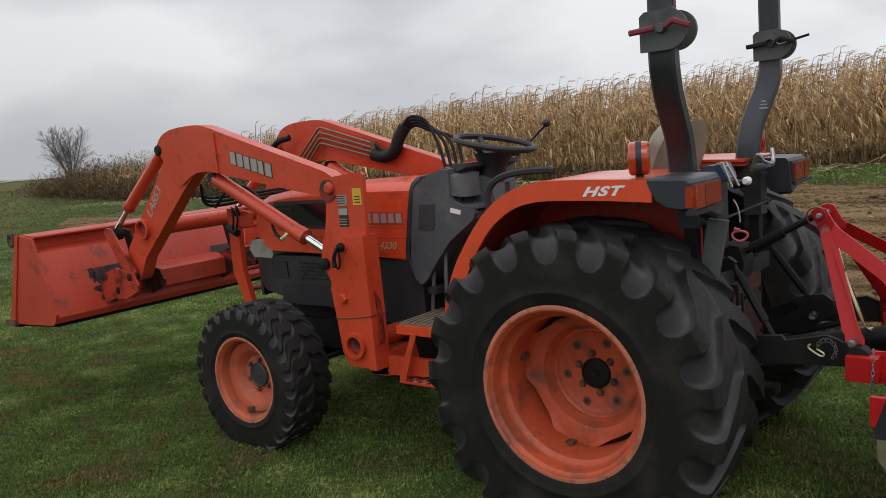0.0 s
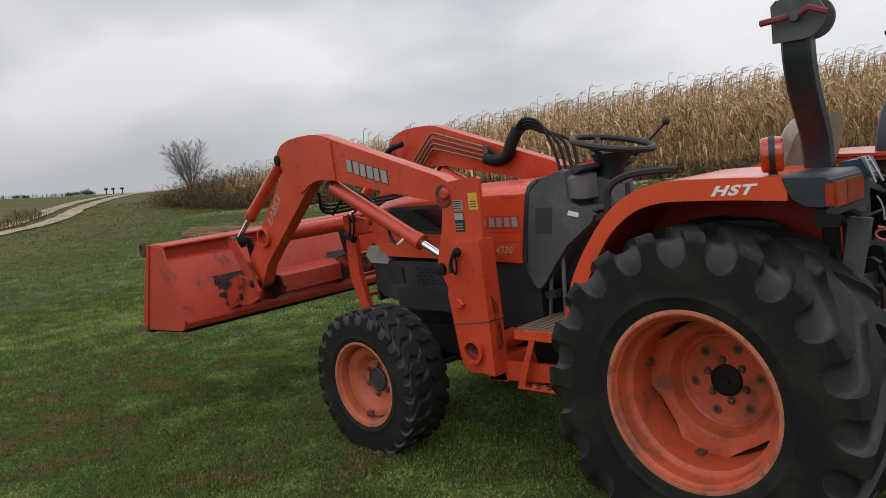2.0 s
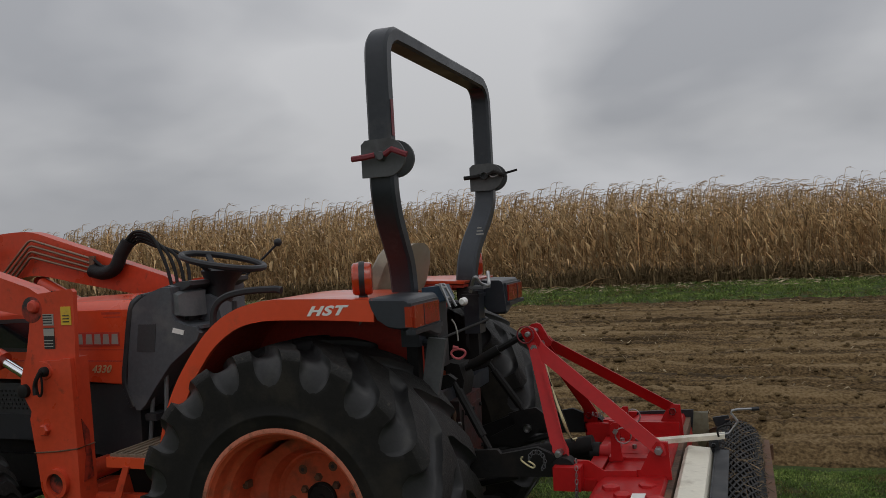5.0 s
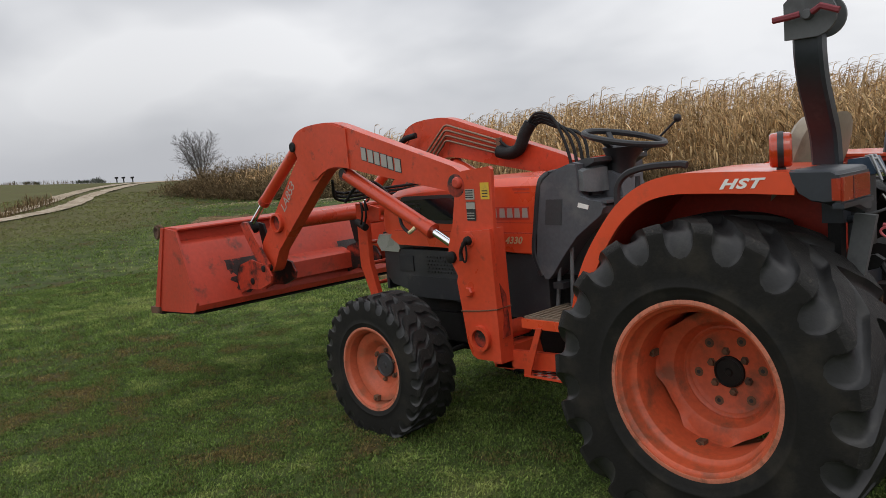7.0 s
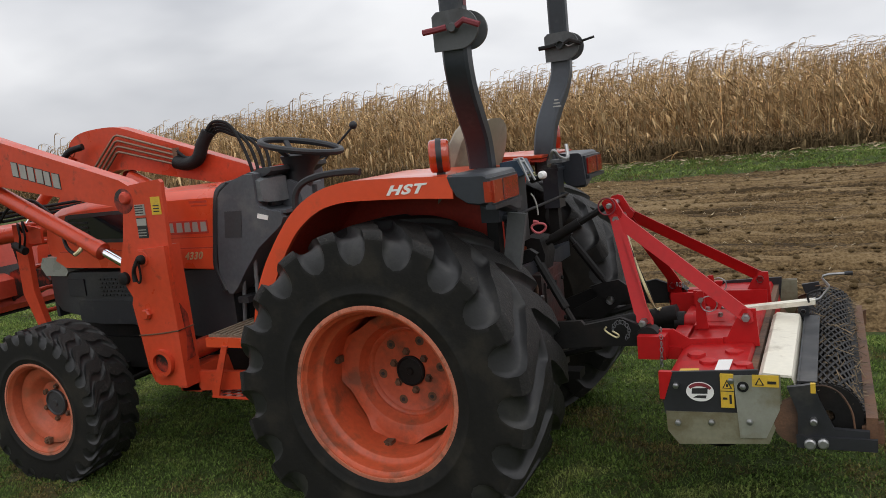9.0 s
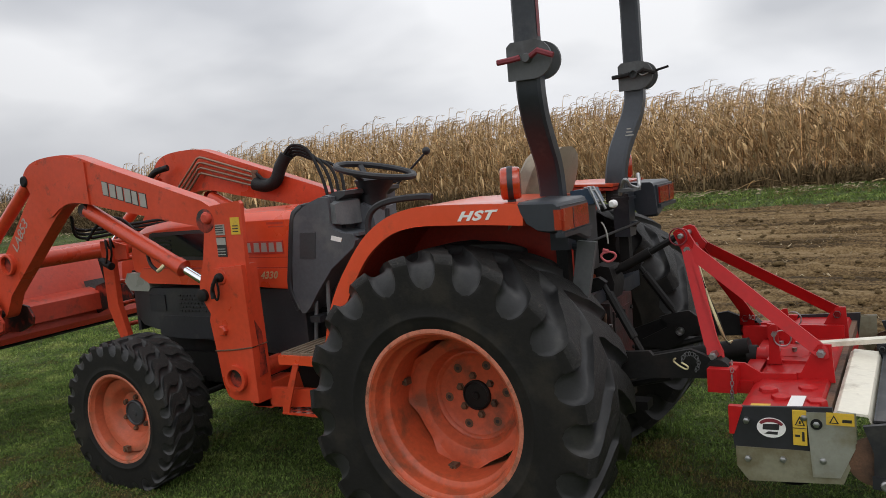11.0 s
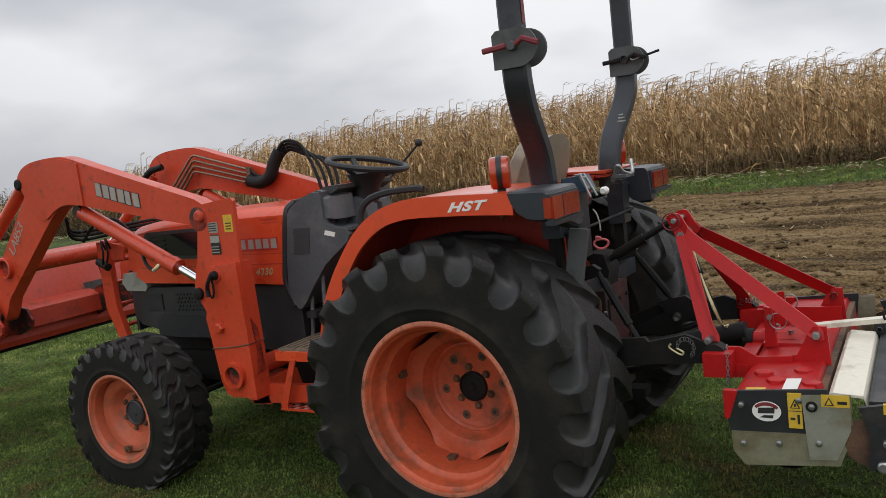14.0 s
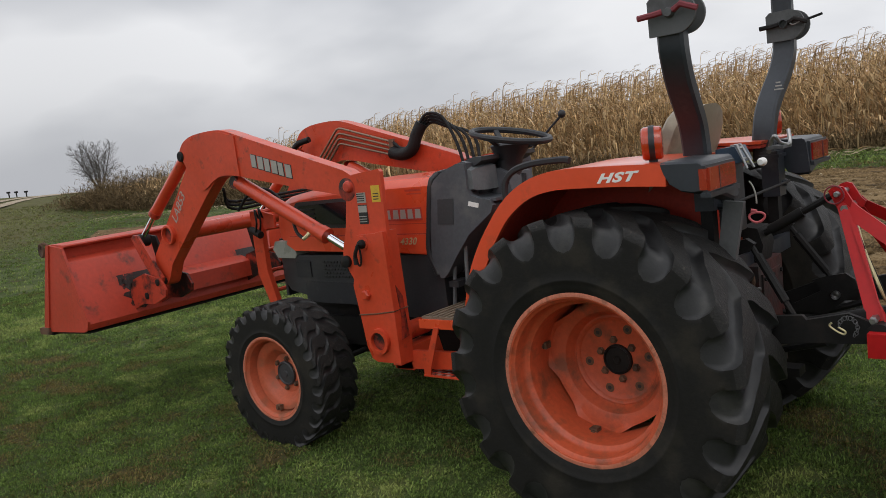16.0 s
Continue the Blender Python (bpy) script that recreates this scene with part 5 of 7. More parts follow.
# remote valves, spare pins and lever between the fenders
valve = part("remote_valve", rounded(loft([[(0.405 + d, y, 1.30 + 1.3 * d), (0.44 + d, y, 1.30 - 0.2 * d), (0.505 - 0.3 * d, y, 1.315), (0.478, y, 1.372), (0.408, y, 1.366)] for y, d in ((-0.37, 0.0), (-0.25, 0.01))]), 0.006), "blue", tractor, "hydraulic valve with a blue cover and white cap")
part("valve_body", box(0.40, 0.46, -0.36, -0.24, 1.05, 1.31, 0.012), "black", valve)
part("white_cap", lathe([(-0.312, 0), (-0.312, 0.010), (-0.30, 0.016), (-0.28, 0.016), (-0.27, 0.010), (-0.27, 0)], (0.549, 1.303), 16), "white", valve)
part("cap_stem", sweep([(0.50, -0.29, 1.285), (0.55, -0.29, 1.295)], 0.012), "iron", valve)
for k, y in enumerate((-0.385, -0.345)):
    part("coupler_bracket", sweep([(0.472, y, 1.376), (0.492, y, 1.378), (0.525 + 0.012 * k, y, 1.290)], rect(0.008, 0.012, 0.002)), "steel", valve)
part("bracket_bar", sweep([(0.497, -0.385, 1.365), (0.497, -0.345, 1.365)], 0.005), "steel", valve)
part("bracket_bar", sweep([(0.512, -0.385, 1.325), (0.512, -0.345, 1.325)], 0.005), "steel", valve)
part("hanging_cord", sweep(smooth_path([(0.500, -0.30, 1.235), (0.512, -0.30, 1.215), (0.520, -0.30, 1.185), (0.522, -0.30, 1.150)]), 0.0032), "silver", valve)
part("red_ring_pin", sweep([Vector((0.52 + 0.026 * math.cos(a) * (1 + 0.25 * math.sin(a)), -0.30 + 0.008 * math.cos(a), 1.098 + 0.019 * math.sin(a))) for a in [2 * math.pi * i / 20 for i in range(20)]], 0.0048, closed=True), "pink", valve)
part("pin_shank", sweep([(0.50, -0.30, 1.125), (0.52, -0.30, 1.12)], 0.007), "pink", valve)
part("cross_rod", sweep([(0.47, -0.40, 1.165), (0.45, 0.36, 1.165)], 0.006), "iron", tractor)
part("spring_latch", sweep(smooth_path([(0.40, 0.26, 1.30), (0.43, 0.25, 1.37), (0.45, 0.27, 1.34), (0.47, 0.33, 1.33), (0.46, 0.36, 1.39)]), 0.009), "steel", tractor, "bent steel latch rod")
part("latch_plate", box(0.40, 0.47, 0.24, 0.36, 1.315, 1.328, 0.004), "bracket", tractor)

# badges: plain raised shapes where the maker's name stands, and the model number
part("badge_shadow", prism([(-1.392, 1.138), (-1.388, 1.203), (-1.142, 1.203), (-1.140, 1.138)], -0.2795, -0.272, 0.002), "under", tractor)
for k, w in enumerate((0.03, 0.036, 0.036, 0.034, 0.036)):
    x = -1.385 + 0.05 * k
    part("badge", prism([(x, 1.148), (x + 0.004, 1.195), (x + w, 1.195), (x + w + 0.003, 1.148)], -0.281, -0.274, 0.003), "silver", tractor)
lettering("4330", 0.05, on_side(-1.305, -0.2845, 1.014, 1), "brass", tractor, shear=0.35, spacing=1.12, bold=0.001)
for k in range(2):
    part("notice_bar", box(-1.24 + 0.01 * k, -1.13, -0.2745, -0.2722, 1.285 - 0.02 * k, 1.296 - 0.02 * k, 0), "under", tractor)

# ---- the front loader ----
loader = thing("front_loader", "orange hydraulic front loader with raised wide bucket, fixed to the tractor", "loader")
def eased(pts, n=4):
    """The same outline with its corners drawn as a smooth curve."""
    return [(p.x, p.z) for p in smooth_path([(x, 0, z) for x, z in pts], n)]


boom_shape = eased([(-2.795, 1.590), (-2.782, 1.640), (-2.74, 1.684), (-2.68, 1.710), (-2.60, 1.724), (-2.48, 1.730), (-2.374, 1.726), (-2.28, 1.703), (-2.174, 1.668)]) + [(-1.423, 1.432), (-1.34, 1.385), (-1.345, 1.325), (-1.437, 1.304)] \
    + eased([(-2.10, 1.425), (-2.20, 1.446), (-2.32, 1.465), (-2.40, 1.464), (-2.48, 1.440), (-2.60, 1.345)], 3) + [(-3.045, 0.955)] + eased([(-3.085, 0.885), (-3.13, 0.825), (-3.19, 0.815), (-3.235, 0.87), (-3.225, 1.007)], 3) + [(-2.72, 1.557)]
for s in (-1, 1):
    boom = part("boom", prism(boom_shape, *sorted((s * 0.425, s * 0.508)), 0.008, 2), "loader", loader, "orange bent lift arm with worn paint")
    part("cover_plate", prism(eased([(-2.76, 1.60), (-2.745, 1.645), (-2.69, 1.688), (-2.60, 1.710), (-2.48, 1.717), (-2.37, 1.714), (-2.24, 1.680)]) + eased([(-2.235, 1.455), (-2.34, 1.469), (-2.42, 1.464), (-2.49, 1.440), (-2.60, 1.40), (-2.72, 1.53)], 3), *sorted((s * 0.509, s * 0.517)), 0.003), "loader", boom)
    part("pivot_tube", lathe([(s * 0.40, 0.038), (s * 0.40, 0.062), (s * 0.532, 0.062), (s * 0.535, 0.059), (s * 0.535, 0.049), (s * 0.510, 0.048), (s * 0.510, 0.046)], (-3.018, 1.14), 32), "loader", boom)
    # flat dark disc stands in for the shade inside the tube
    part("tube_bore", lathe([(s * 0.5095, 0.048), (s * 0.5115, 0.047), (s * 0.5115, 0)], (-3.018, 1.14), 24), "greasy", boom, "dark disc painted as the shade in the cross tube's opening")
    part("elbow_pin", lathe([(s * 0.42, 0.031), (s * 0.522, 0.031), (s * 0.528, 0.022), (s * 0.528, 0)], (-2.765, 1.608), 24), "iron", boom)
    # tilt cylinder and linkage
    tc0 = part("tilt_cylinder", sweep([(-2.79, s * 0.475, 1.59), (-3.195, s * 0.475, 1.281)], 0.036), "loader", loader)
    part("gland", sweep([(-3.18, s * 0.475, 1.292), (-3.215, s * 0.475, 1.266)], 0.039), "stained", tc0)
    part("piston_rod", sweep([(-3.20, s * 0.475, 1.277), (-3.40, s * 0.475, 1.115)], 0.017), "chrome", tc0)
    part("rod_eye", lathe([(s * 0.435, 0.042), (s * 0.515, 0.042), (s * 0.517, 0.02), (s * 0.517, 0)], (-3.405, 1.105), 20), "iron", tc0)
    link = part("bucket_link", prism([(-3.41, 1.13), (-3.38, 1.15), (-3.33, 1.145), (-3.28, 1.08), (-3.115, 0.875), (-3.14, 0.815), (-3.20, 0.82), (-3.36, 1.04)], *sorted((s * 0.535, s * 0.55)), 0.004), "stained", loader, "worn linkage plates to the bucket")
    part("inner_link", prism([(-3.44, 1.13), (-3.37, 1.12), (-3.30, 0.95), (-3.22, 0.88), (-3.26, 0.83), (-3.38, 0.90)], *sorted((s * 0.385, s * 0.40)), 0.004), "iron", link)
    ear = [(-3.30, 0.90), (-3.12, 0.865), (-3.075, 0.80), (-3.09, 0.755), (-3.22, 0.705), (-3.36, 0.70), (-3.47, 0.66), (-3.50, 0.76), (-3.44, 0.86)]
    part("ear_plate", prism(ear, *sorted((s * 0.553, s * 0.567)), 0.004), "stained", link)
    part("ear_plate", prism(ear, *sorted((s * 0.36, s * 0.375)), 0.004), "greasy", link)
    for x, z, r in ((-3.30, 0.755, 0.022), (-3.155, 0.845, 0.022)):
        part("pin", lathe([(s * 0.50, r), (s * 0.572, r), (s * 0.576, r * 0.6), (s * 0.576, 0)], (x, z), 16), "iron", link)
    # lift cylinder
    lc = part("lift_cylinder", sweep([(-2.33, s * 0.455, 1.42), (-1.672, s * 0.455, 1.103)], 0.040), "loader", loader)
    part("gland", sweep([(-1.70, s * 0.455, 1.117), (-1.655, s * 0.455, 1.095)], 0.044), "loader", lc)
    part("piston_rod", sweep([(-1.67, s * 0.455, 1.103), (-1.41, s * 0.455, 0.975)], 0.021), "chrome", lc)
    part("mount", lathe([(s * 0.43, 0.036), (s * 0.49, 0.036), (s * 0.49, 0)], (-2.335, 1.424), 20), "greasy", lc)
    part("fitting", sweep(smooth_path([(-1.76, s * 0.47, 1.13), (-1.775, s * 0.49, 1.105), (-1.80, s * 0.495, 1.09)]), 0.011), "brass", lc)
    part("lift_hose", sweep(smooth_path([(-1.80, s * 0.495, 1.09), (-1.88, s * 0.47, 1.13), (-2.0, s * 0.40, 1.24), (-2.2, s * 0.36, 1.36), (-2.4, s * 0.34, 1.34), (-2.5, s * 0.36, 1.25)]), 0.009), "hose", lc)
    # upright
    up = part("upright", prism([(-1.335, 1.400), (-1.315, 1.408), (-1.14, 1.424), (-1.128, 1.41), (-1.134, 1.134), (-1.14, 0.485), (-1.28, 0.478), (-1.335, 0.52), (-1.385, 0.87), (-1.452, 0.98), (-1.448, 1.03), (-1.405, 1.15), (-1.375, 1.30)], *sorted((s * 0.535, s * 0.557)), 0.005), "loader", loader, "orange loader mounting upright")
    part("inner_plate", prism([(-1.40, 1.40), (-1.31, 1.40), (-1.31, 1.30), (-1.36, 0.95), (-1.44, 0.90), (-1.445, 1.024), (-1.41, 1.138)], *sorted((s * 0.405, s * 0.42)), 0.005), "loader", up)
    part("inner_web", prism([(-1.36, 0.95), (-1.20, 1.10), (-1.155, 1.10), (-1.15, 0.475), (-1.30, 0.465), (-1.353, 0.508), (-1.43, 0.85)], *sorted((s * 0.472, s * 0.485)), 0.004), "loader", up)
    part("outer_plate", prism([(-1.322, 1.112), (-1.145, 1.122), (-1.135, 0.80), (-1.130, 0.478), (-1.285, 0.476), (-1.318, 0.492), (-1.343, 0.55), (-1.364, 0.714), (-1.386, 0.86), (-1.34, 1.0)], *sorted((s * 0.5575, s * 0.577)), 0.006), "loader", up)
    part("channel", prism([(-1.19, 1.124), (-1.143, 1.126), (-1.133, 0.80), (-1.127, 0.47), (-1.178, 0.47)], *sorted((s * 0.478, s * 0.5795)), 0.006), "loader", up)
    part("strap", sweep([(-1.370, s * 0.5785, 0.712), (-1.25, s * 0.579, 0.722), (-1.129, s * 0.580, 0.738), (-1.127, s * 0.480, 0.742)], 0.0035), "rust", up, "thin rusty wire round the upright")
    part("channel_grime", loft([[(x, s * y, z) for x, y, z in ((-1.1345 + f, 0.545, 0.86), (-1.1335 + f, 0.505, 0.80), (-1.1275 + f, 0.498, 0.60), (-1.1275 + f, 0.555, 0.59), (-1.129 + f, 0.535, 0.70))] for f in (0.0, 0.003)]), "greasy", up, "oily black grime")
    part("pivot_pin", lathe([(s * 0.40, 0.03), (s * 0.565, 0.03), (s * 0.575, 0.026), (s * 0.58, 0.018), (s * 0.58, 0)], (-1.345, 1.352), 24), "stained", up)
    part("grease_ring", lathe([(s * 0.5575, 0.058), (s * 0.5585, 0.054), (s * 0.5585, 0.0)], (-1.362, 1.338), 20), "greasy", up)
    part("cylinder_pin", lathe([(s * 0.40, 0.030), (s * 0.575, 0.030), (s * 0.58, 0.02), (s * 0.58, 0)], (-1.425, 0.98), 20), "iron", up)
    lk = part("lock_pin", lathe([(s * 0.55, 0.022), (s * 0.595, 0.022), (s * 0.605, 0.018), (s * 0.61, 0.010), (s * 0.61, 0)], (-1.28, 1.07), 24), "iron", up)
    part("latch_loop", sweep([Vector((-1.30 + 0.016 * math.cos(a), s * 0.60, 1.015 + 0.05 * math.sin(a))) for a in [2 * math.pi * i / 20 for i in range(20)]], 0.005, closed=True), "iron", lk)
    part("latch_ring", lathe([(s * 0.577, 0.038), (s * 0.583, 0.036), (s * 0.583, 0)], (-1.283, 1.072), 20), "loader", lk)
    part("latch", sweep(smooth_path([(-1.27, s * 0.62, 1.075), (-1.29, s * 0.625, 1.04), (-1.305, s * 0.62, 1.01), (-1.30, s * 0.625, 0.975)]), 0.009), "iron", lk)
    part("cap_bolt", lathe([(s * 0.57, 0.026), (s * 0.592, 0.026), (s * 0.60, 0.02), (s * 0.60, 0)], (-1.30, 0.815), 6), "loader", up)
    part("socket", lathe([(s * 0.56, 0.048), (s * 0.56, 0.064), (s * 0.60, 0.064), (s * 0.60, 0.046), (s * 0.50, 0.046), (s * 0.50, 0)], (-1.247, 0.585), 32), "loader", up)
    # no opening is cut: this dark disc is the pipe's painted shade
    part("bore", lathe([(s * 0.579, 0.0455), (s * 0.582, 0.044), (s * 0.582, 0)], (-1.247, 0.585), 24), "greasy", up, "dark disc painted as the shade in the pipe's opening")
    part("side_frame", prism([(-1.28, 0.52), (-1.16, 0.53), (-1.13, 0.42), (-1.25, 0.42)], *sorted((s * 0.24, s * 0.49)), 0.008), "loader", up)
    if s < 0:
        for z0, z1, mat in ((1.268, 1.318, "white"), (1.165, 1.258, "ink"), (1.222, 1.254, "white")):
            part("decal", box(-1.300, -1.242, -0.5595 - (0.001 if mat == "white" else 0), -0.5565, z0, z1, 0), "silver" if mat == "white" else mat, up)
        for k in range(4):
            part("print_bar", box(-1.30, -1.25, -0.5612, -0.5602, 1.276 + 0.011 * k, 1.281 + 0.011 * k, 0), "ink", up)
        for k in range(3):
            part("print_bar", box(-1.30, -1.25, -0.5606, -0.559, 1.174 + 0.013 * k, 1.178 + 0.013 * k, 0), "silver", up)
        part("decal", box(-1.20, -1.145, -0.5598, -0.5565, 1.268, 1.348, 0), "yellow", up, "yellow warning sticker")
        for k in range(3):
            part("print_bar", box(-1.19, -1.155, -0.5606, -0.5595, 1.28 + 0.013 * k, 1.285 + 0.013 * k, 0), "ink", up)
        # maker's name as plain silver shapes along the arm
        for k, (w, cut) in enumerate(((0.040, 0.012), (0.042, 0.0), (0.040, 0.006), (0.044, 0.0), (0.038, 0.014), (0.044, 0.010))):
            x = -2.122 + 0.0545 * k
            z = 1.535 - 0.272 * (x + 2.12)
            part("badge_shadow", prism([(x - 0.003, z - 0.038), (x - 0.005, z + 0.037), (x + w + 0.003, z + 0.026), (x + w + 0.004, z - 0.049)], -0.5096, -0.507, 0), "ink", boom)
            part("badge", prism([(x, z - 0.034), (x - 0.002, z + 0.034), (x + w - cut * 0.3, z + 0.024), (x + w, z - 0.044)], -0.5112, -0.508, 0), "silver", boom)
        lettering("LA853", 0.082, on_side(-2.935, -0.5088, 1.205, 49.5), "silver", boom, shear=0.2)
part("torque_tube", lathe([(-0.5, 0.046), (0.5, 0.046)], (-1.247, 0.585), 32), "loader", loader)
part("cross_tube", lathe([(-0.41, 0.05), (0.41, 0.05)], (-3.018, 1.14), 32), "loader", loader)

# bucket, seen from behind: stepped back wall between two side plates
back = [(-4.05, 0.560), (-3.52, 0.590), (-3.465, 0.602), (-3.452, 0.640), (-3.596, 1.030), (-3.602, 1.038), (-3.660, 1.062), (-3.656, 1.120), (-3.640, 1.128), (-3.612, 1.130), (-3.606, 1.140), (-3.612, 1.148), (-3.79, 1.154),
        (-3.79, 1.142), (-3.668, 1.136), (-3.674, 1.055), (-3.612, 1.030), (-3.468, 0.645), (-3.51, 0.604), (-4.05, 0.572)]
bucket = part("bucket", rounded(add_prism(bmesh.new(), back, -0.90, 0.90), 0.004), "bucket", loader, "scratched orange bucket")
for s in (-1, 1):
    part("side_plate", prism([(-4.03, 0.566), (-3.50, 0.59), (-3.465, 0.605), (-3.44, 0.66), (-3.62, 1.13), (-3.79, 1.152), (-3.81, 1.13)], *sorted((s * 0.898, s * 0.915)), 0.004), "bucket", bucket)
    part("wear_strip", prism([(-4.03, 0.564), (-3.965, 0.567), (-3.765, 1.150), (-3.80, 1.152)], *sorted((s * 0.913, s * 0.925)), 0.003), "bucket", bucket)
    part("corner_guard", prism([(-4.075, 0.55), (-3.95, 0.555), (-3.95, 0.60), (-4.075, 0.595)], *sorted((s * 0.905, s * 0.932)), 0.004), "rust", bucket)
part("cutting_edge", box(-4.09, -3.93, -0.915, 0.915, 0.548, 0.567, 0.004), "iron", bucket)
part("heel_wear_plate", prism([(-3.98, 0.557), (-3.50, 0.586), (-3.50, 0.574), (-3.98, 0.547)], -0.88, 0.88, 0.002), "iron", bucket)
part("stiffener", prism([(-3.478, 0.690), (-3.408, 0.702), (-3.412, 0.815), (-3.43, 0.828), (-3.535, 0.856)], -0.372, 0.372, 0.004), "bucket", bucket)
# grease spread round the links on the back wall
for s in (-1, 1):
    for yc, zc, ry, rz, seed in ((0.47, 0.86, 0.11, 0.15, 1), (0.50, 0.74, 0.10, 0.08, 4), (0.66, 0.975, 0.07, 0.012, 7), (0.595, 0.90, 0.028, 0.09, 9)):
        bm = bmesh.new()
        ring = []
        for i in range(28):
            a = 2 * math.pi * i / 28
            k = 1 + 0.55 * noise.noise((math.cos(a) * 2.2 + seed, math.sin(a) * 2.2, 0.3))
            z = zc + rz * k * math.sin(a)
            ring.append(bm.verts.new((-3.452 - (z - 0.64) * 0.379 + 0.0025, s * (yc + ry * k * math.cos(a)), z)))
        bm.faces.new(ring)
        part("grease_stain", bm, "grease", bucket, "black smear of grease")
hook = part("chain_hook", sweep(smooth_path([(-3.80, -0.905, 1.15), (-3.84, -0.92, 1.165), (-3.88, -0.92, 1.14), (-3.87, -0.92, 1.10), (-3.83, -0.92, 1.09)]), 0.010), "rust", bucket, "twisted chain hook on the bucket edge")
part("chain_loop", sweep([Vector((-3.86 + 0.03 * math.cos(a), -0.925, 1.12 + 0.04 * math.sin(a))) for a in [2 * math.pi * i / 14 for i in range(14)]], 0.009, closed=True), "rust", hook)

# guard before the grille
for s in (-1, 1):
    part("guard_post", prism([(-2.56, 1.23), (-2.47, 1.23), (-2.47, 0.86), (-2.40, 0.62), (-2.46, 0.60), (-2.56, 0.84)], *sorted((s * 0.235, s * 0.20)), 0.008), "loader", loader, "orange grille guard")
    part("guard_plate", prism([(-2.54, 1.24), (-2.36, 1.20), (-2.36, 1.12), (-2.5, 1.12)], *sorted((s * 0.205, s * 0.22)), 0.004), "loader", loader)
for z in (0.72, 0.85, 0.98, 1.11, 1.22):
    part("guard_bar", sweep([(-2.515, -0.215, z), (-2.515, 0.215, z)], 0.013), "loader", loader)
for k in range(2):
    y = -0.26 + 0.03 * k
    part("guard_hose", sweep(smooth_path([(-2.45, y, 1.19), (-2.40, y - 0.06, 1.24 + 0.01 * k), (-2.385, y - 0.07, 1.17), (-2.43, y - 0.05, 1.11)]), 0.0060), "hose", loader)
part("coupler", sweep([(-2.50, -0.28, 1.12), (-2.40, -0.30, 1.09)], 0.022), "iron", loader)

# hydraulic pipes on the inner face of the far arm, and the sleeve of hoses to the console
pipes = part("pipe_clamp", box(-1.905, -1.872, 0.383, 0.404, 1.445, 1.565, 0.004), "pipe", loader, "steel pipe clamp")
for k in range(4):
    d = 0.034 * k
    part("hydraulic_pipe", sweep([(-2.78 + 0.034 * k, 0.392, 1.288 - 0.007 * k), (-2.372 + 0.002 * k, 0.392, 1.652 - 0.033 * k), (-2.352, 0.392, 1.668 - 0.033 * k), (-2.328, 0.392, 1.674 - 0.033 * k), (-2.300, 0.392, 1.668 - 0.033 * k), (-1.88, 0.392, 1.545 - 0.027 * k)], 0.0072), "pipe", pipes)
    part("hose", sweep(smooth_path([(-1.88, 0.392, 1.545 - 0.8 * d), (-1.80, 0.385, 1.50 - 0.5 * d), (-1.70, 0.38, 1.52), (-1.655, 0.39 + 0.3 * d, 1.62 - 0.3 * d), (-1.60, 0.41 + 0.4 * d, 1.685 - 0.5 * d), (-1.50, 0.42 + 0.4 * d, 1.66 - 0.6 * d),
                                       (-1.41 + d, 0.40 + 0.4 * d, 1.54), (-1.35 + d, 0.38 + 0.3 * d, 1.40), (-1.33 + d, 0.36, 1.28)]), 0.0095), "hose", pipes)
part("hose_sleeve", sweep(smooth_path([(-1.89, 0.388, 1.48), (-1.80, 0.382, 1.465), (-1.72, 0.38, 1.49), (-1.68, 0.39, 1.57), (-1.64, 0.405, 1.635)]), 0.038), "hose", pipes, "black fabric hose sleeve")
part("far_elbow_hose", sweep(smooth_path([(-2.85, 0.36, 1.35), (-2.78, 0.33, 1.50), (-2.70, 0.34, 1.60), (-2.6, 0.37, 1.63)]), 0.02), "hose", pipes)
for k in range(3):
    part("under_hose", sweep(smooth_path([(-2.15, 0.33 + 0.02 * k, 1.37), (-2.30, 0.30, 1.33 - 0.02 * k), (-2.48, -0.1, 1.31 - 0.02 * k), (-2.56, -0.36, 1.31 - 0.022 * k), (-2.49, -0.45, 1.39)]), 0.009), "hose", loader)

# ---- the stone burier on the three-point hitch ----
burier = thing("stone_burier", "red tractor-mounted stone burier with black mesh roller, raised on the hitch", "tiller")
Y0 = 0.72
deck = part("deck", rounded(loft([[(x, -Y0 + 0.01, z), (x, -Y0 + 0.01, z - 0.02), (x, Y0 - 0.01, z - 0.02), (x, Y0 - 0.01, z)] for x, z in ((1.05, 0.635), (1.08, 0.655), (1.29, 0.662), (1.322, 0.60), (1.335, 0.50))]), 0.004), "red", burier, "glossy red curved hood over the rotor")
for y0, y1 in ((-0.42, -0.30), (0.30, 0.42)):
    part("hitch_block", box(0.90, 1.00, y0, y1, 0.615, 0.70, 0.008), "red", burier, "red hitch block")
part("hitch_beam", box(0.985, 1.045, -0.36, 0.36, 0.60, 0.645, 0.006), "red", burier, "red cross beam under the mast")
def lean_in(ob, s, y_top, y_foot, z_top, z_foot):
    """Slants a flat bar from the foot in to the top pin, keeping its thickness."""
    for v in ob.data.vertices:
        f = max(0.0, min(1.0, (z_top - v.co.z) / (z_top - z_foot)))
        v.co.y += s * (y_top - y_foot) * (1 - f)


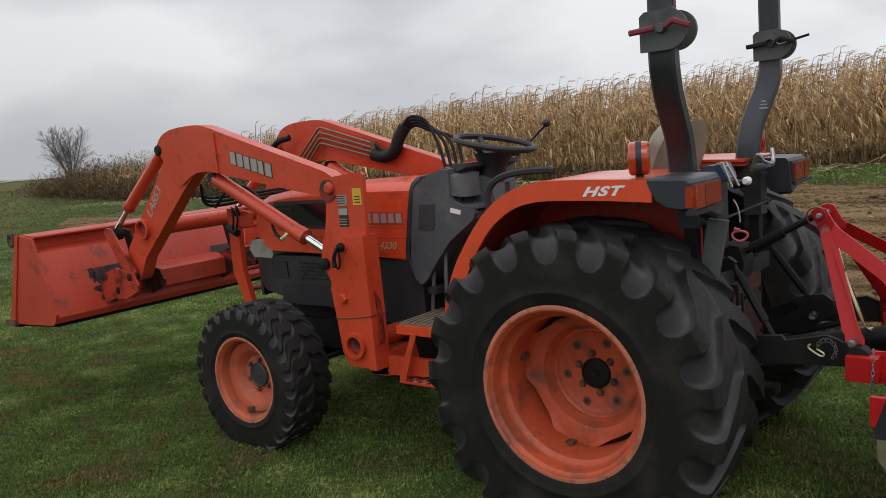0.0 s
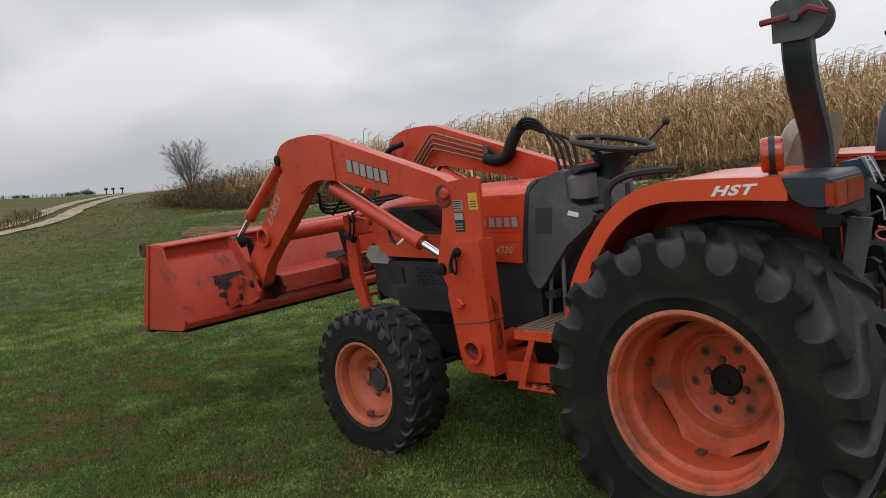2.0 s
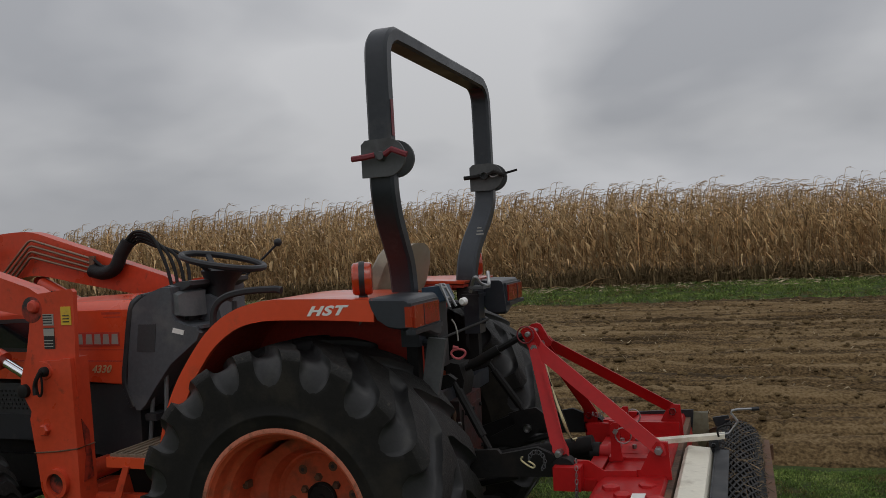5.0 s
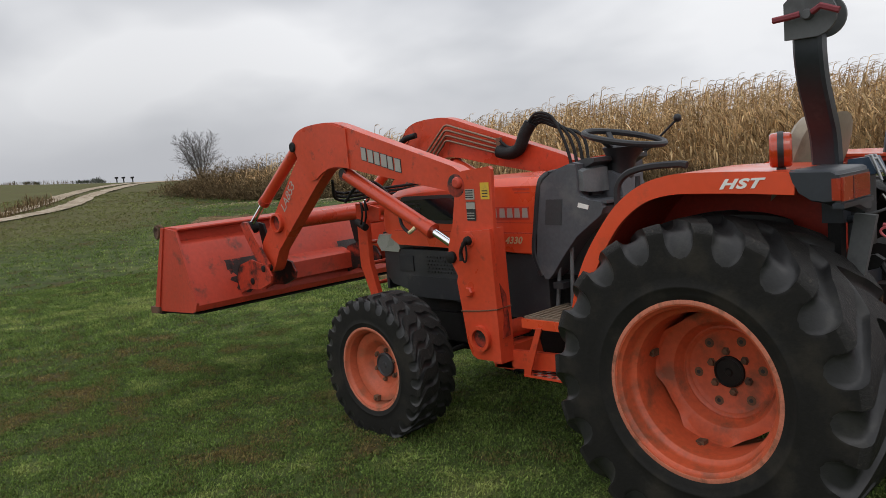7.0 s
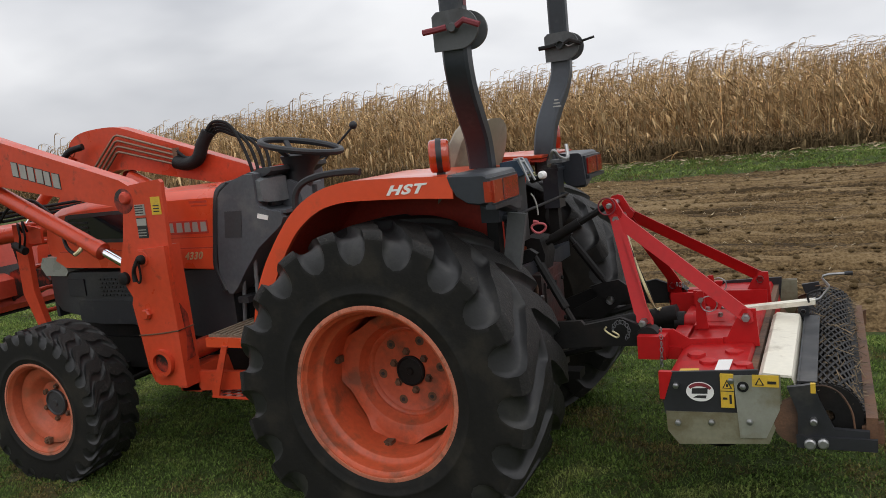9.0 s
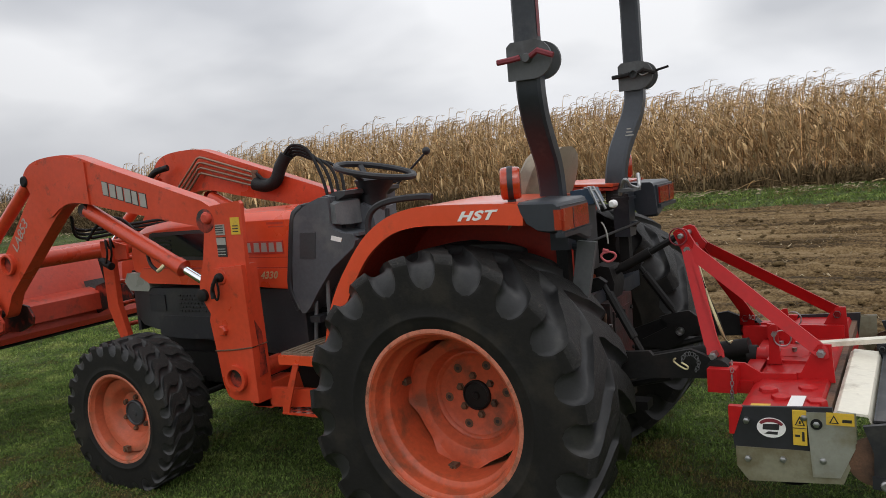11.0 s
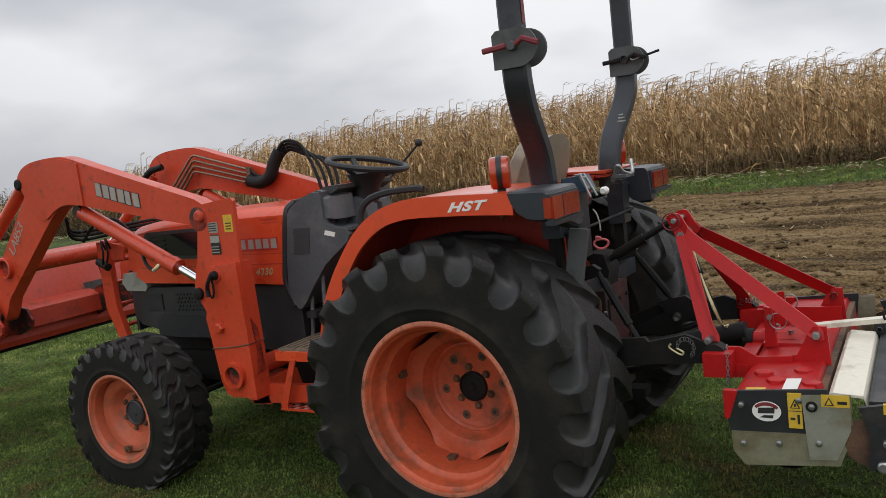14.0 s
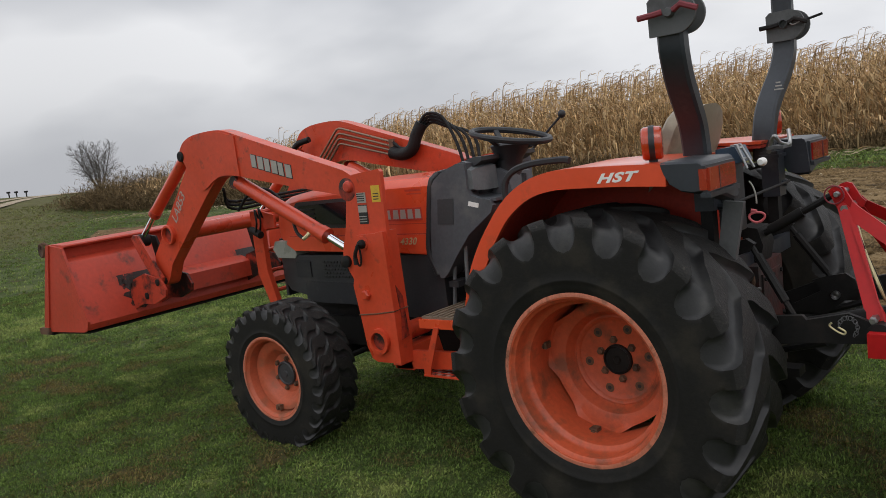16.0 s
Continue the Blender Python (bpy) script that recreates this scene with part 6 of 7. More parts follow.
for s in (-1, 1):
    leg = part("mast_leg", prism([(0.744, 1.10), (0.764, 1.118), (0.802, 1.08), (0.922, 0.786), (0.944, 0.744), (0.945, 0.700), (0.884, 0.700), (0.884, 0.756), (0.876, 0.770)], *sorted((s * 0.323, s * 0.337)), 0.003), "red", burier, "red mast leg")
    lean_in(leg, s, 0.058, 0.323, 1.10, 0.77)
    brace = part("brace", prism([(0.800, 1.118), (0.816, 1.100), (1.288, 0.779), (1.295, 0.770), (1.297, 0.742), (1.284, 0.734), (1.256, 0.746), (0.806, 1.046), (0.79, 1.07)], *sorted((s * 0.340, s * 0.350)), 0.003), "red", burier, "red flat brace to the deck")
    lean_in(brace, s, 0.075, 0.340, 1.09, 0.77)
    part("gusset", prism([(1.134, 0.640), (1.14, 0.676), (1.205, 0.682), (1.240, 0.752), (1.262, 0.784), (1.304, 0.784), (1.313, 0.650)], *sorted((s * 0.322, s * 0.338)), 0.004), "red", burier)
    part("side_web", prism([(0.886, 0.702), (1.018, 0.710), (1.074, 0.675), (1.19, 0.680), (1.20, 0.60), (1.0, 0.60), (0.94, 0.62), (0.886, 0.62)], *sorted((s * 0.3385, s * 0.350)), 0.004), "red", burier)
    cap = part("mast_cap", prism([(0.716, 1.158), (0.728, 1.170), (0.751, 1.176), (0.770, 1.170), (0.800, 1.115), (0.816, 1.098), (0.806, 1.076), (0.764, 1.070), (0.745, 1.09)], *sorted((s * 0.060, s * 0.074)), 0.003), "red", burier)
    part("cap_rib", box(0.735, 0.775, *sorted((s * 0.074, s * 0.080)), 1.128, 1.160, 0.003), "red", cap)
    for x, z in ((0.910, 0.732), (1.272, 0.756)):
        part("bolt", lathe([(s * 0.30, 0.015), (s * 0.362, 0.015), (s * 0.363, 0.010), (s * 0.374, 0.010), (s * 0.374, 0)], (x, z), 6), "steel", burier)
    part("hitch_pin", lathe([(s * 0.30, 0.019), (s * 0.41, 0.019), (s * 0.415, 0.012), (s * 0.415, 0)], (0.93, 0.68), 16), "iron", burier)
part("top_pin", lathe([(-0.105, 0), (-0.105, 0.008), (-0.10, 0.011), (0.10, 0.011), (0.105, 0)], (0.750, 1.146), 16), "steel", burier)
part("mast_bolt", lathe([(-0.092, 0), (-0.092, 0.014), (0.092, 0.014), (0.092, 0)], (0.772, 1.090), 6), "steel", burier)
part("ring_clip", sweep([Vector((0.742 + 0.034 * math.cos(a), -0.098, 1.145 + 0.034 * math.sin(a))) for a in [2 * math.pi * i / 20 for i in range(20)]], 0.003, closed=True), "redpin", burier)
# plate with a linch pin that stands inside the mast
for s in (-1, 1):
    upright = part("pin_plate", prism([(1.072, 0.66), (1.075, 0.800), (1.086, 0.809), (1.104, 0.809), (1.112, 0.70), (1.118, 0.66)], *sorted((s * 0.145, s * 0.157)), 0.003), "red", burier)
    part("bolt", lathe([(s * 0.14, 0.010), (s * 0.172, 0.010), (s * 0.172, 0)], (1.094, 0.776), 6), "steel", upright)
gear = part("gearbox", rounded(loft([[(x, -w, 0.60), (x, -w, z - 0.02), (x, -w + 0.03, z), (x, w - 0.03, z), (x, w, z - 0.02), (x, w, 0.60)] for x, w, z in ((1.055, 0.055, 0.665), (1.085, 0.072, 0.688), (1.16, 0.075, 0.692), (1.20, 0.062, 0.675))]), 0.008), "red", burier, "red cast gearbox")
part("input_housing", sweep([(1.09, 0, 0.648), (1.0, 0, 0.648)], 0.034), "red", gear)
part("input_flange", sweep([(1.056, 0, 0.648), (1.042, 0, 0.648)], 0.044), "red", gear)
part("shaft_guard", sweep([(1.008, 0, 0.648), (0.94, 0, 0.648), (0.80, 0, 0.655)], 0.030), "iron", gear)
part("guard_bell", sweep([(1.006, 0, 0.648), (0.968, 0, 0.648)], 0.044), "iron", gear)
for x, y in ((1.09, -0.05), (1.15, -0.05), (1.09, 0.05), (1.15, 0.05)):
    part("bolt", sweep([(x, y, 0.682), (x, y, 0.698)], 0.009), "steel", gear)
part("gear_flange", box(1.06, 1.24, -0.13, 0.13, 0.648, 0.668, 0.006), "red", gear)
part("oil_label", box(1.11, 1.15, -0.0785, -0.0745, 0.64, 0.66, 0), "white", gear)
for x, y in ((1.12, -0.50), (1.24, -0.46), (1.17, -0.58), (1.28, -0.60), (1.12, 0.5), (1.24, 0.46)):
    part("deck_boss", rounded(loft([[(x + r * math.cos(a), y + r * math.sin(a), z) for a in [2 * math.pi * i / 6 for i in range(6)]] for r, z in ((0.034, 0.645), (0.030, 0.668), (0.012, 0.674))]), 0.002), "red", deck)
# stickers on the deck
part("white_sticker", loft([[(1.20 + d, -0.69, z + 0.002), (1.20 + d, -0.56, z + 0.002), (1.20 + d, -0.56, z + 0.0035), (1.20 + d, -0.69, z + 0.0035)] for d, z in ((0, 0.6607), (0.045, 0.6627))]), "white", deck)
part("yellow_sticker", loft([[(1.09 + d, -0.69, z + 0.002), (1.09 + d, -0.655, z + 0.002), (1.09 + d, -0.655, z + 0.0035), (1.09 + d, -0.69, z + 0.0035)] for d, z in ((0, 0.6555), (0.06, 0.658))]), "yellow", deck)
# side guards
for s in (-1, 1):
    side = part("side_guard", prism([(1.035, 0.665), (1.335, 0.682), (1.335, 0.665), (1.322, 0.545), (1.045, 0.525), (1.035, 0.60)], *sorted((s * (Y0 - 0.012), s * Y0)), 0.002), "black", burier, "black side guard with warning stickers")
    part("red_end", prism([(1.03, 0.667), (1.075, 0.667), (1.045, 0.575), (1.03, 0.575)], *sorted((s * (Y0 - 0.02), s * (Y0 + 0.003))), 0.002), "red", side)
    part("lower_plate", prism([(1.048, 0.535), (1.05, 0.47), (1.085, 0.425), (1.36, 0.445), (1.40, 0.55), (1.40, 0.665), (1.27, 0.66), (1.27, 0.54)], *sorted((s * (Y0 + 0.001), s * (Y0 + 0.005))), 0.001), "olive", side, "dirty galvanised lower side plate")
    part("front_plate", prism([(1.262, 0.665), (1.40, 0.672), (1.395, 0.56), (1.352, 0.465), (1.275, 0.46)], *sorted((s * (Y0 + 0.0055), s * (Y0 + 0.0095))), 0.001), "zinc", side)
    for x, z in ((1.085, 0.625), (1.255, 0.648), (1.085, 0.50), (1.19, 0.507), (1.305, 0.515), (1.29, 0.63)):
        part("bolt", lathe([(s * Y0, 0.010), (s * (Y0 + 0.016), 0.010), (s * (Y0 + 0.018), 0.006), (s * (Y0 + 0.018), 0)], (x, z), 6), "steel", side)
    if s < 0:
        oval = [(1.158 + 0.043 * math.cos(a), 0.605 + 0.032 * math.sin(a)) for a in [2 * math.pi * i / 40 for i in range(40)]]
        part("oval_badge", add_prism(bmesh.new(), oval, -Y0 - 0.003, -Y0 + 0.001), "white", side, "white oval badge with red arc")
        part("badge_bar", add_prism(bmesh.new(), [(1.132, 0.598), (1.134, 0.616), (1.183, 0.619), (1.181, 0.600)], -Y0 - 0.0042, -Y0 - 0.002), "ink", side)
        part("badge_bar", add_prism(bmesh.new(), [(1.136, 0.585), (1.15, 0.593), (1.178, 0.594), (1.176, 0.584)], -Y0 - 0.0042, -Y0 - 0.002), "ink", side)
        arc = [(1.158 + 0.041 * math.cos(a), 0.605 + 0.030 * math.sin(a)) for a in [0.5 + 2.1 * i / 12 for i in range(13)]] + [(1.158 + 0.034 * math.cos(a), 0.603 + 0.021 * math.sin(a)) for a in [2.6 - 2.1 * i / 12 for i in range(13)]]
        part("badge_arc", add_prism(bmesh.new(), arc, -Y0 - 0.0042, -Y0 - 0.002), "redpin", side)
        for x0, x1, z0, z1 in ((1.222, 1.262, 0.558, 0.668),):
            sticker = part("warning_sticker", box(x0, x1, -Y0 - 0.009, -Y0 + 0.001, z0, z1, 0), "yellow", side, "yellow warning sticker with black pictograms")
            part("pictogram", add_prism(bmesh.new(), [(x0 + 0.006, 0.622), (x0 + 0.021, 0.652), (x0 + 0.036, 0.622)], -Y0 - 0.0102, -Y0 - 0.008), "ink", sticker)
            part("pictogram", add_prism(bmesh.new(), [(x0 + 0.011, 0.6245), (x0 + 0.021, 0.645), (x0 + 0.031, 0.6245)], -Y0 - 0.0108, -Y0 - 0.010), "yellow", sticker)
            part("pictogram", add_prism(bmesh.new(), [(x0 + 0.018, 0.627), (x0 + 0.018, 0.637), (x0 + 0.024, 0.637), (x0 + 0.024, 0.627)], -Y0 - 0.0114, -Y0 - 0.0107), "ink", sticker)
            part("rule", box(x0, x1, -Y0 - 0.0098, -Y0 - 0.008, 0.612, 0.614, 0), "ink", sticker)
            part("pictogram", box(x0 + 0.006, x0 + 0.02, -Y0 - 0.0102, -Y0 - 0.008, 0.585, 0.592, 0), "ink", sticker)
            part("pictogram", box(x0 + 0.026, x0 + 0.033, -Y0 - 0.0102, -Y0 - 0.008, 0.572, 0.602, 0), "ink", sticker)
        st2 = part("warning_sticker", box(1.318, 1.395, -Y0 - 0.0112, -Y0 - 0.009, 0.632, 0.670, 0), "yellow", side, "small yellow warning sticker")
        part("pictogram", add_prism(bmesh.new(), [(1.325, 0.637), (1.339, 0.663), (1.353, 0.637)], -Y0 - 0.0124, -Y0 - 0.011), "ink", st2)
        part("pictogram", add_prism(bmesh.new(), [(1.331, 0.640), (1.339, 0.657), (1.347, 0.640)], -Y0 - 0.013, -Y0 - 0.0122), "yellow", st2)
        part("pictogram", box(1.362, 1.388, -Y0 - 0.0124, -Y0 - 0.011, 0.642, 0.651, 0), "ink", st2)
        part("plug", lathe([(-Y0 - 0.009, 0.017), (-Y0 - 0.013, 0.017), (-Y0 - 0.013, 0.009), (-Y0 - 0.010, 0.009), (-Y0 - 0.010, 0)], (1.29, 0.63), 20), "iron", side)
    # roller arm
    arm = part("roller_arm", prism([(1.418, 0.640), (1.49, 0.652), (1.508, 0.60), (1.545, 0.515), (1.640, 0.512), (1.640, 0.470), (1.455, 0.448), (1.444, 0.462), (1.446, 0.56)],
                                   *sorted((s * (Y0 + 0.012), s * (Y0 + 0.030))), 0.003), "black", burier, "black arm that carries the roller")
    part("arm_rail", box(1.44, 1.66, *sorted((s * (Y0 + 0.03), s * (Y0 + 0.042))), 0.455, 0.492, 0.003), "black", arm)
    for x, z, r in ((1.478, 0.470, 0.017), (1.514, 0.474, 0.016), (1.490, 0.54, 0.011)):
        part("bolt", lathe([(s * (Y0 + 0.025), r), (s * (Y0 + 0.052), r), (s * (Y0 + 0.056), r * 0.7), (s * (Y0 + 0.056), 0)], (x, z), 14), "steel", arm)
    part("bearing_plate", lathe([(s * (Y0 - 0.006), 0.075), (s * (Y0 + 0.004), 0.075), (s * (Y0 + 0.007), 0.06), (s * (Y0 + 0.007), 0.03), (s * (Y0 + 0.009), 0)], (1.445, 0.525), 28), "rust", arm, "rusty round roller end caked with soil")
    part("wire_hoop", sweep(smooth_path([(1.475, s * Y0, 0.634), (1.52, s * Y0, 0.640), (1.558, s * Y0, 0.623), (1.582, s * Y0, 0.59), (1.597, s * Y0, 0.55), (1.602, s * Y0, 0.49)]), 0.003), "rust", arm)
# cream deflector board and adjuster
part("deflector", rounded(loft([[(x, -Y0 + 0.02, z), (x, 0.09, z), (x, 0.09, z - 0.008), (x, -Y0 + 0.02, z - 0.008)] for x, z in ((1.318, 0.60), (1.334, 0.655), (1.348, 0.668), (1.43, 0.661), (1.442, 0.63))]), 0.002), "cream", burier, "cream painted deflector board")
part("deflector_edge", box(1.300, 1.322, -Y0 + 0.02, Y0 - 0.02, 0.56, 0.648, 0.004), "rust", burier)
part("lower_deflector", rounded(loft([[(x, 0.10, z), (x, Y0 - 0.02, z), (x, Y0 - 0.02, z - 0.008), (x, 0.10, z - 0.008)] for x, z in ((1.318, 0.56), (1.345, 0.53), (1.40, 0.44))]), 0.002), "rust", burier)
adj = part("adjuster", rounded(loft([[(x, y, z) for y, z in ((-0.022, a), (0.022, a), (0.022, a + 0.018), (-0.022, a + 0.018))] for x, a in ((1.21, 0.692), (1.49, 0.724))]), 0.004), "cream", burier, "cream depth adjuster bar with crank handle")
part("crank_handle", sweep([(1.46, 0.0, 0.735), (1.500, 0.0, 0.740), (1.508, 0.0, 0.744), (1.538, 0.0, 0.784), (1.538, 0.0, 0.792), (1.516, 0.0, 0.820), (1.520, 0.0, 0.830), (1.540, 0.0, 0.836), (1.60, 0, 0.839)], 0.0048), "steel", adj)
part("crank_grip", sweep([(1.592, 0, 0.8385), (1.620, 0, 0.840)], 0.0075), "black", adj)
part("pivot_clip", sweep(smooth_path([(1.468, -0.03, 0.735), (1.465, -0.03, 0.765), (1.49, 0.0, 0.772), (1.512, 0.03, 0.765), (1.515, 0.03, 0.735)]), 0.004), "iron", adj)
part("cross_tube", box(1.446, 1.453, -Y0, 0.10, 0.590, 0.652, 0.001), "black", burier, "black angle bar across the roller")
part("cross_flange", box(1.452, 1.502, -Y0, 0.10, 0.646, 0.652, 0.001), "black", burier)
part("angle_plate", prism([(1.425, 0.62), (1.425, 0.69), (1.462, 0.692), (1.468, 0.63)], 0.09, 0.102, 0.003), "black", burier)
part("bolt", lathe([(0.07, 0.010), (0.092, 0.010), (0.092, 0)], (1.443, 0.672), 6), "steel", burier)
part("arm_sticker", box(1.484, 1.498, -Y0 - 0.032, -Y0 - 0.02, 0.625, 0.655, 0), "yellow", burier)
# mesh roller: rings, bars and diagonal wires
RX, RZ, RR = 1.528, 0.535, 0.100
roller = part("roller", lathe([(-0.69, 0.018), (0.69, 0.018)], (RX, RZ), 12), "iron", burier, "black diamond-mesh cage roller full of straw")
for y in (-0.69, -0.345, 0, 0.345, 0.69):
    part("roller_disc", lathe([(y - 0.004, 0.02), (y - 0.004, RR), (y + 0.004, RR), (y + 0.004, 0.02)], (RX, RZ), 32, close=True), "iron", roller)
bm = bmesh.new()
for k in range(26):
    for d in (-1, 1):
        pts = []
        for i in range(15):
            y = -0.69 + 1.38 * i / 14
            a = 2 * math.pi * k / 26 + d * (y * 2.9)
            pts.append((RX + RR * math.cos(a), y, RZ + RR * math.sin(a)))
        add_sweep(bm, pts, [(-0.004, -0.004), (0.004, -0.004), (0.004, 0.004), (-0.004, 0.004)], up=(0.3, 0.2, 0.9))
part("mesh", bm, "iron", roller, "diamond wire mesh")
bm = bmesh.new()
rs = random.Random(7)
for k in range(1000):
    a, y = rs.uniform(-0.6, math.pi) if k % 3 else rs.uniform(-0.5, 0.9), rs.uniform(-0.68, 0.68)
    r = RR * rs.uniform(0.75, 1.12)
    c = Vector((RX + r * math.cos(a), y, RZ + r * math.sin(a)))
    d = Vector((rs.uniform(-1, 1), rs.uniform(-1, 1), rs.uniform(-0.7, 0.5))).normalized() * rs.uniform(0.008, 0.032)
    add_sweep(bm, [c - d, c + d], [(-0.0011, -0.0011), (0.0011, -0.0011), (0, 0.0013)], up=(0.2, 0.3, 0.9))
straw_mat = material("dry_straw", (0.17, 0.122, 0.072), 0.85, vary=0.3, scale=30, island=0.6)
M["straw"] = straw_mat
part("caught_straw", bm, "straw", roller, "dry straw caught in the mesh")
bm = lathe([(-0.68, 0), (-0.68, 0.07)] + [(-0.66 + 0.0132 * i, 0.080 + 0.010 * noise.noise((i * 0.35, 2, 5))) for i in range(101)] + [(0.68, 0.07), (0.68, 0)], (RX, RZ), 36)
for v in bm.verts:
    d = Vector((v.co.x - RX, 0, v.co.z - RZ))
    v.co += d * 0.30 * noise.noise((v.co.x * 22, v.co.y * 16, v.co.z * 22))
M["mud"] = material("caked_soil", (0.070, 0.048, 0.030), 0.95, vary=0.4, scale=25, dirt=(0.15, 0.11, 0.07), dirt_amount=0.45, dirt_scale=30, bump=0.8, bump_scale=90, spec=0.1)
part("caked_soil", bm, "mud", roller, "brown soil caked inside the cage")
part("scraper_bar", box(1.632, 1.664, -Y0, Y0, 0.465, 0.545, 0.004), "rust", burier, "rusty scraper bar with mud")
for y in (-0.7, 0.7):
    part("scraper_bracket", prism([(1.62, 0.46), (1.68, 0.462), (1.68, 0.53), (1.62, 0.51)], y - 0.01, y + 0.01, 0.002), "rust", burier)
# wires and chains on the mast
for k in range(3):
    part("pull_cord", sweep(smooth_path([(0.785, -0.03 + 0.02 * k, 1.06), (0.83, -0.06, 0.93), (0.88, -0.07 - 0.02 * k, 0.80), (0.90, -0.06, 0.72), (0.92, -0.10 + 0.03 * k, 0.715)]), 0.004), "brass" if k else "iron", burier)
for (x0, z0), (x1, z1), y in (((0.99, 0.73), (0.985, 0.60), -0.43), ((0.93, 0.74), (1.02, 0.79), 0.30)):
    for k in range(8):
        f = k / 7
        c = Vector((x0 + (x1 - x0) * f, y, z0 + (z1 - z0) * f - 0.02 * math.sin(math.pi * f)))
        part("chain_link", sweep([c + Vector((0.005 * math.cos(t) * (1 if k % 2 else 0.3), 0.005 * math.cos(t) * (0.3 if k % 2 else 1), 0.010 * math.sin(t))) for t in [2 * math.pi * i / 8 for i in range(8)]], 0.0018, closed=True), "steel", burier)
for x, y, z in ((1.123, -0.16, 0.760), (1.123, 0.16, 0.765)):
    part("lynch_ring", sweep([Vector((x + 0.03 * math.cos(a), y, z + 0.03 * math.sin(a))) for a in [2 * math.pi * i / 16 for i in range(16)]], 0.0026, closed=True), "steel", burier)
part("top_mount_plate", box(1.0, 1.30, 0.28, 0.30, 0.655, 0.715, 0.004), "red", burier)
part("rotor", lathe([(-Y0 + 0.02, 0.105), (Y0 - 0.02, 0.105)], (1.21, 0.52), 32), "iron", burier)

# ---- the maize, standing dry ----
rs = random.Random(5)


def ribbons(verts, faces, pts, widths, side):
    n0 = len(verts)
    for p, w in zip(pts, widths):
        verts.append((p[0] - side[0] * w, p[1] - side[1] * w, p[2] + 0.25 * w))
        verts.append((p[0] + side[0] * w, p[1] + side[1] * w, p[2] - 0.25 * w))
    for i in range(len(pts) - 1):
        a = n0 + 2 * i
        faces.append((a, a + 1, a + 3, a + 2))


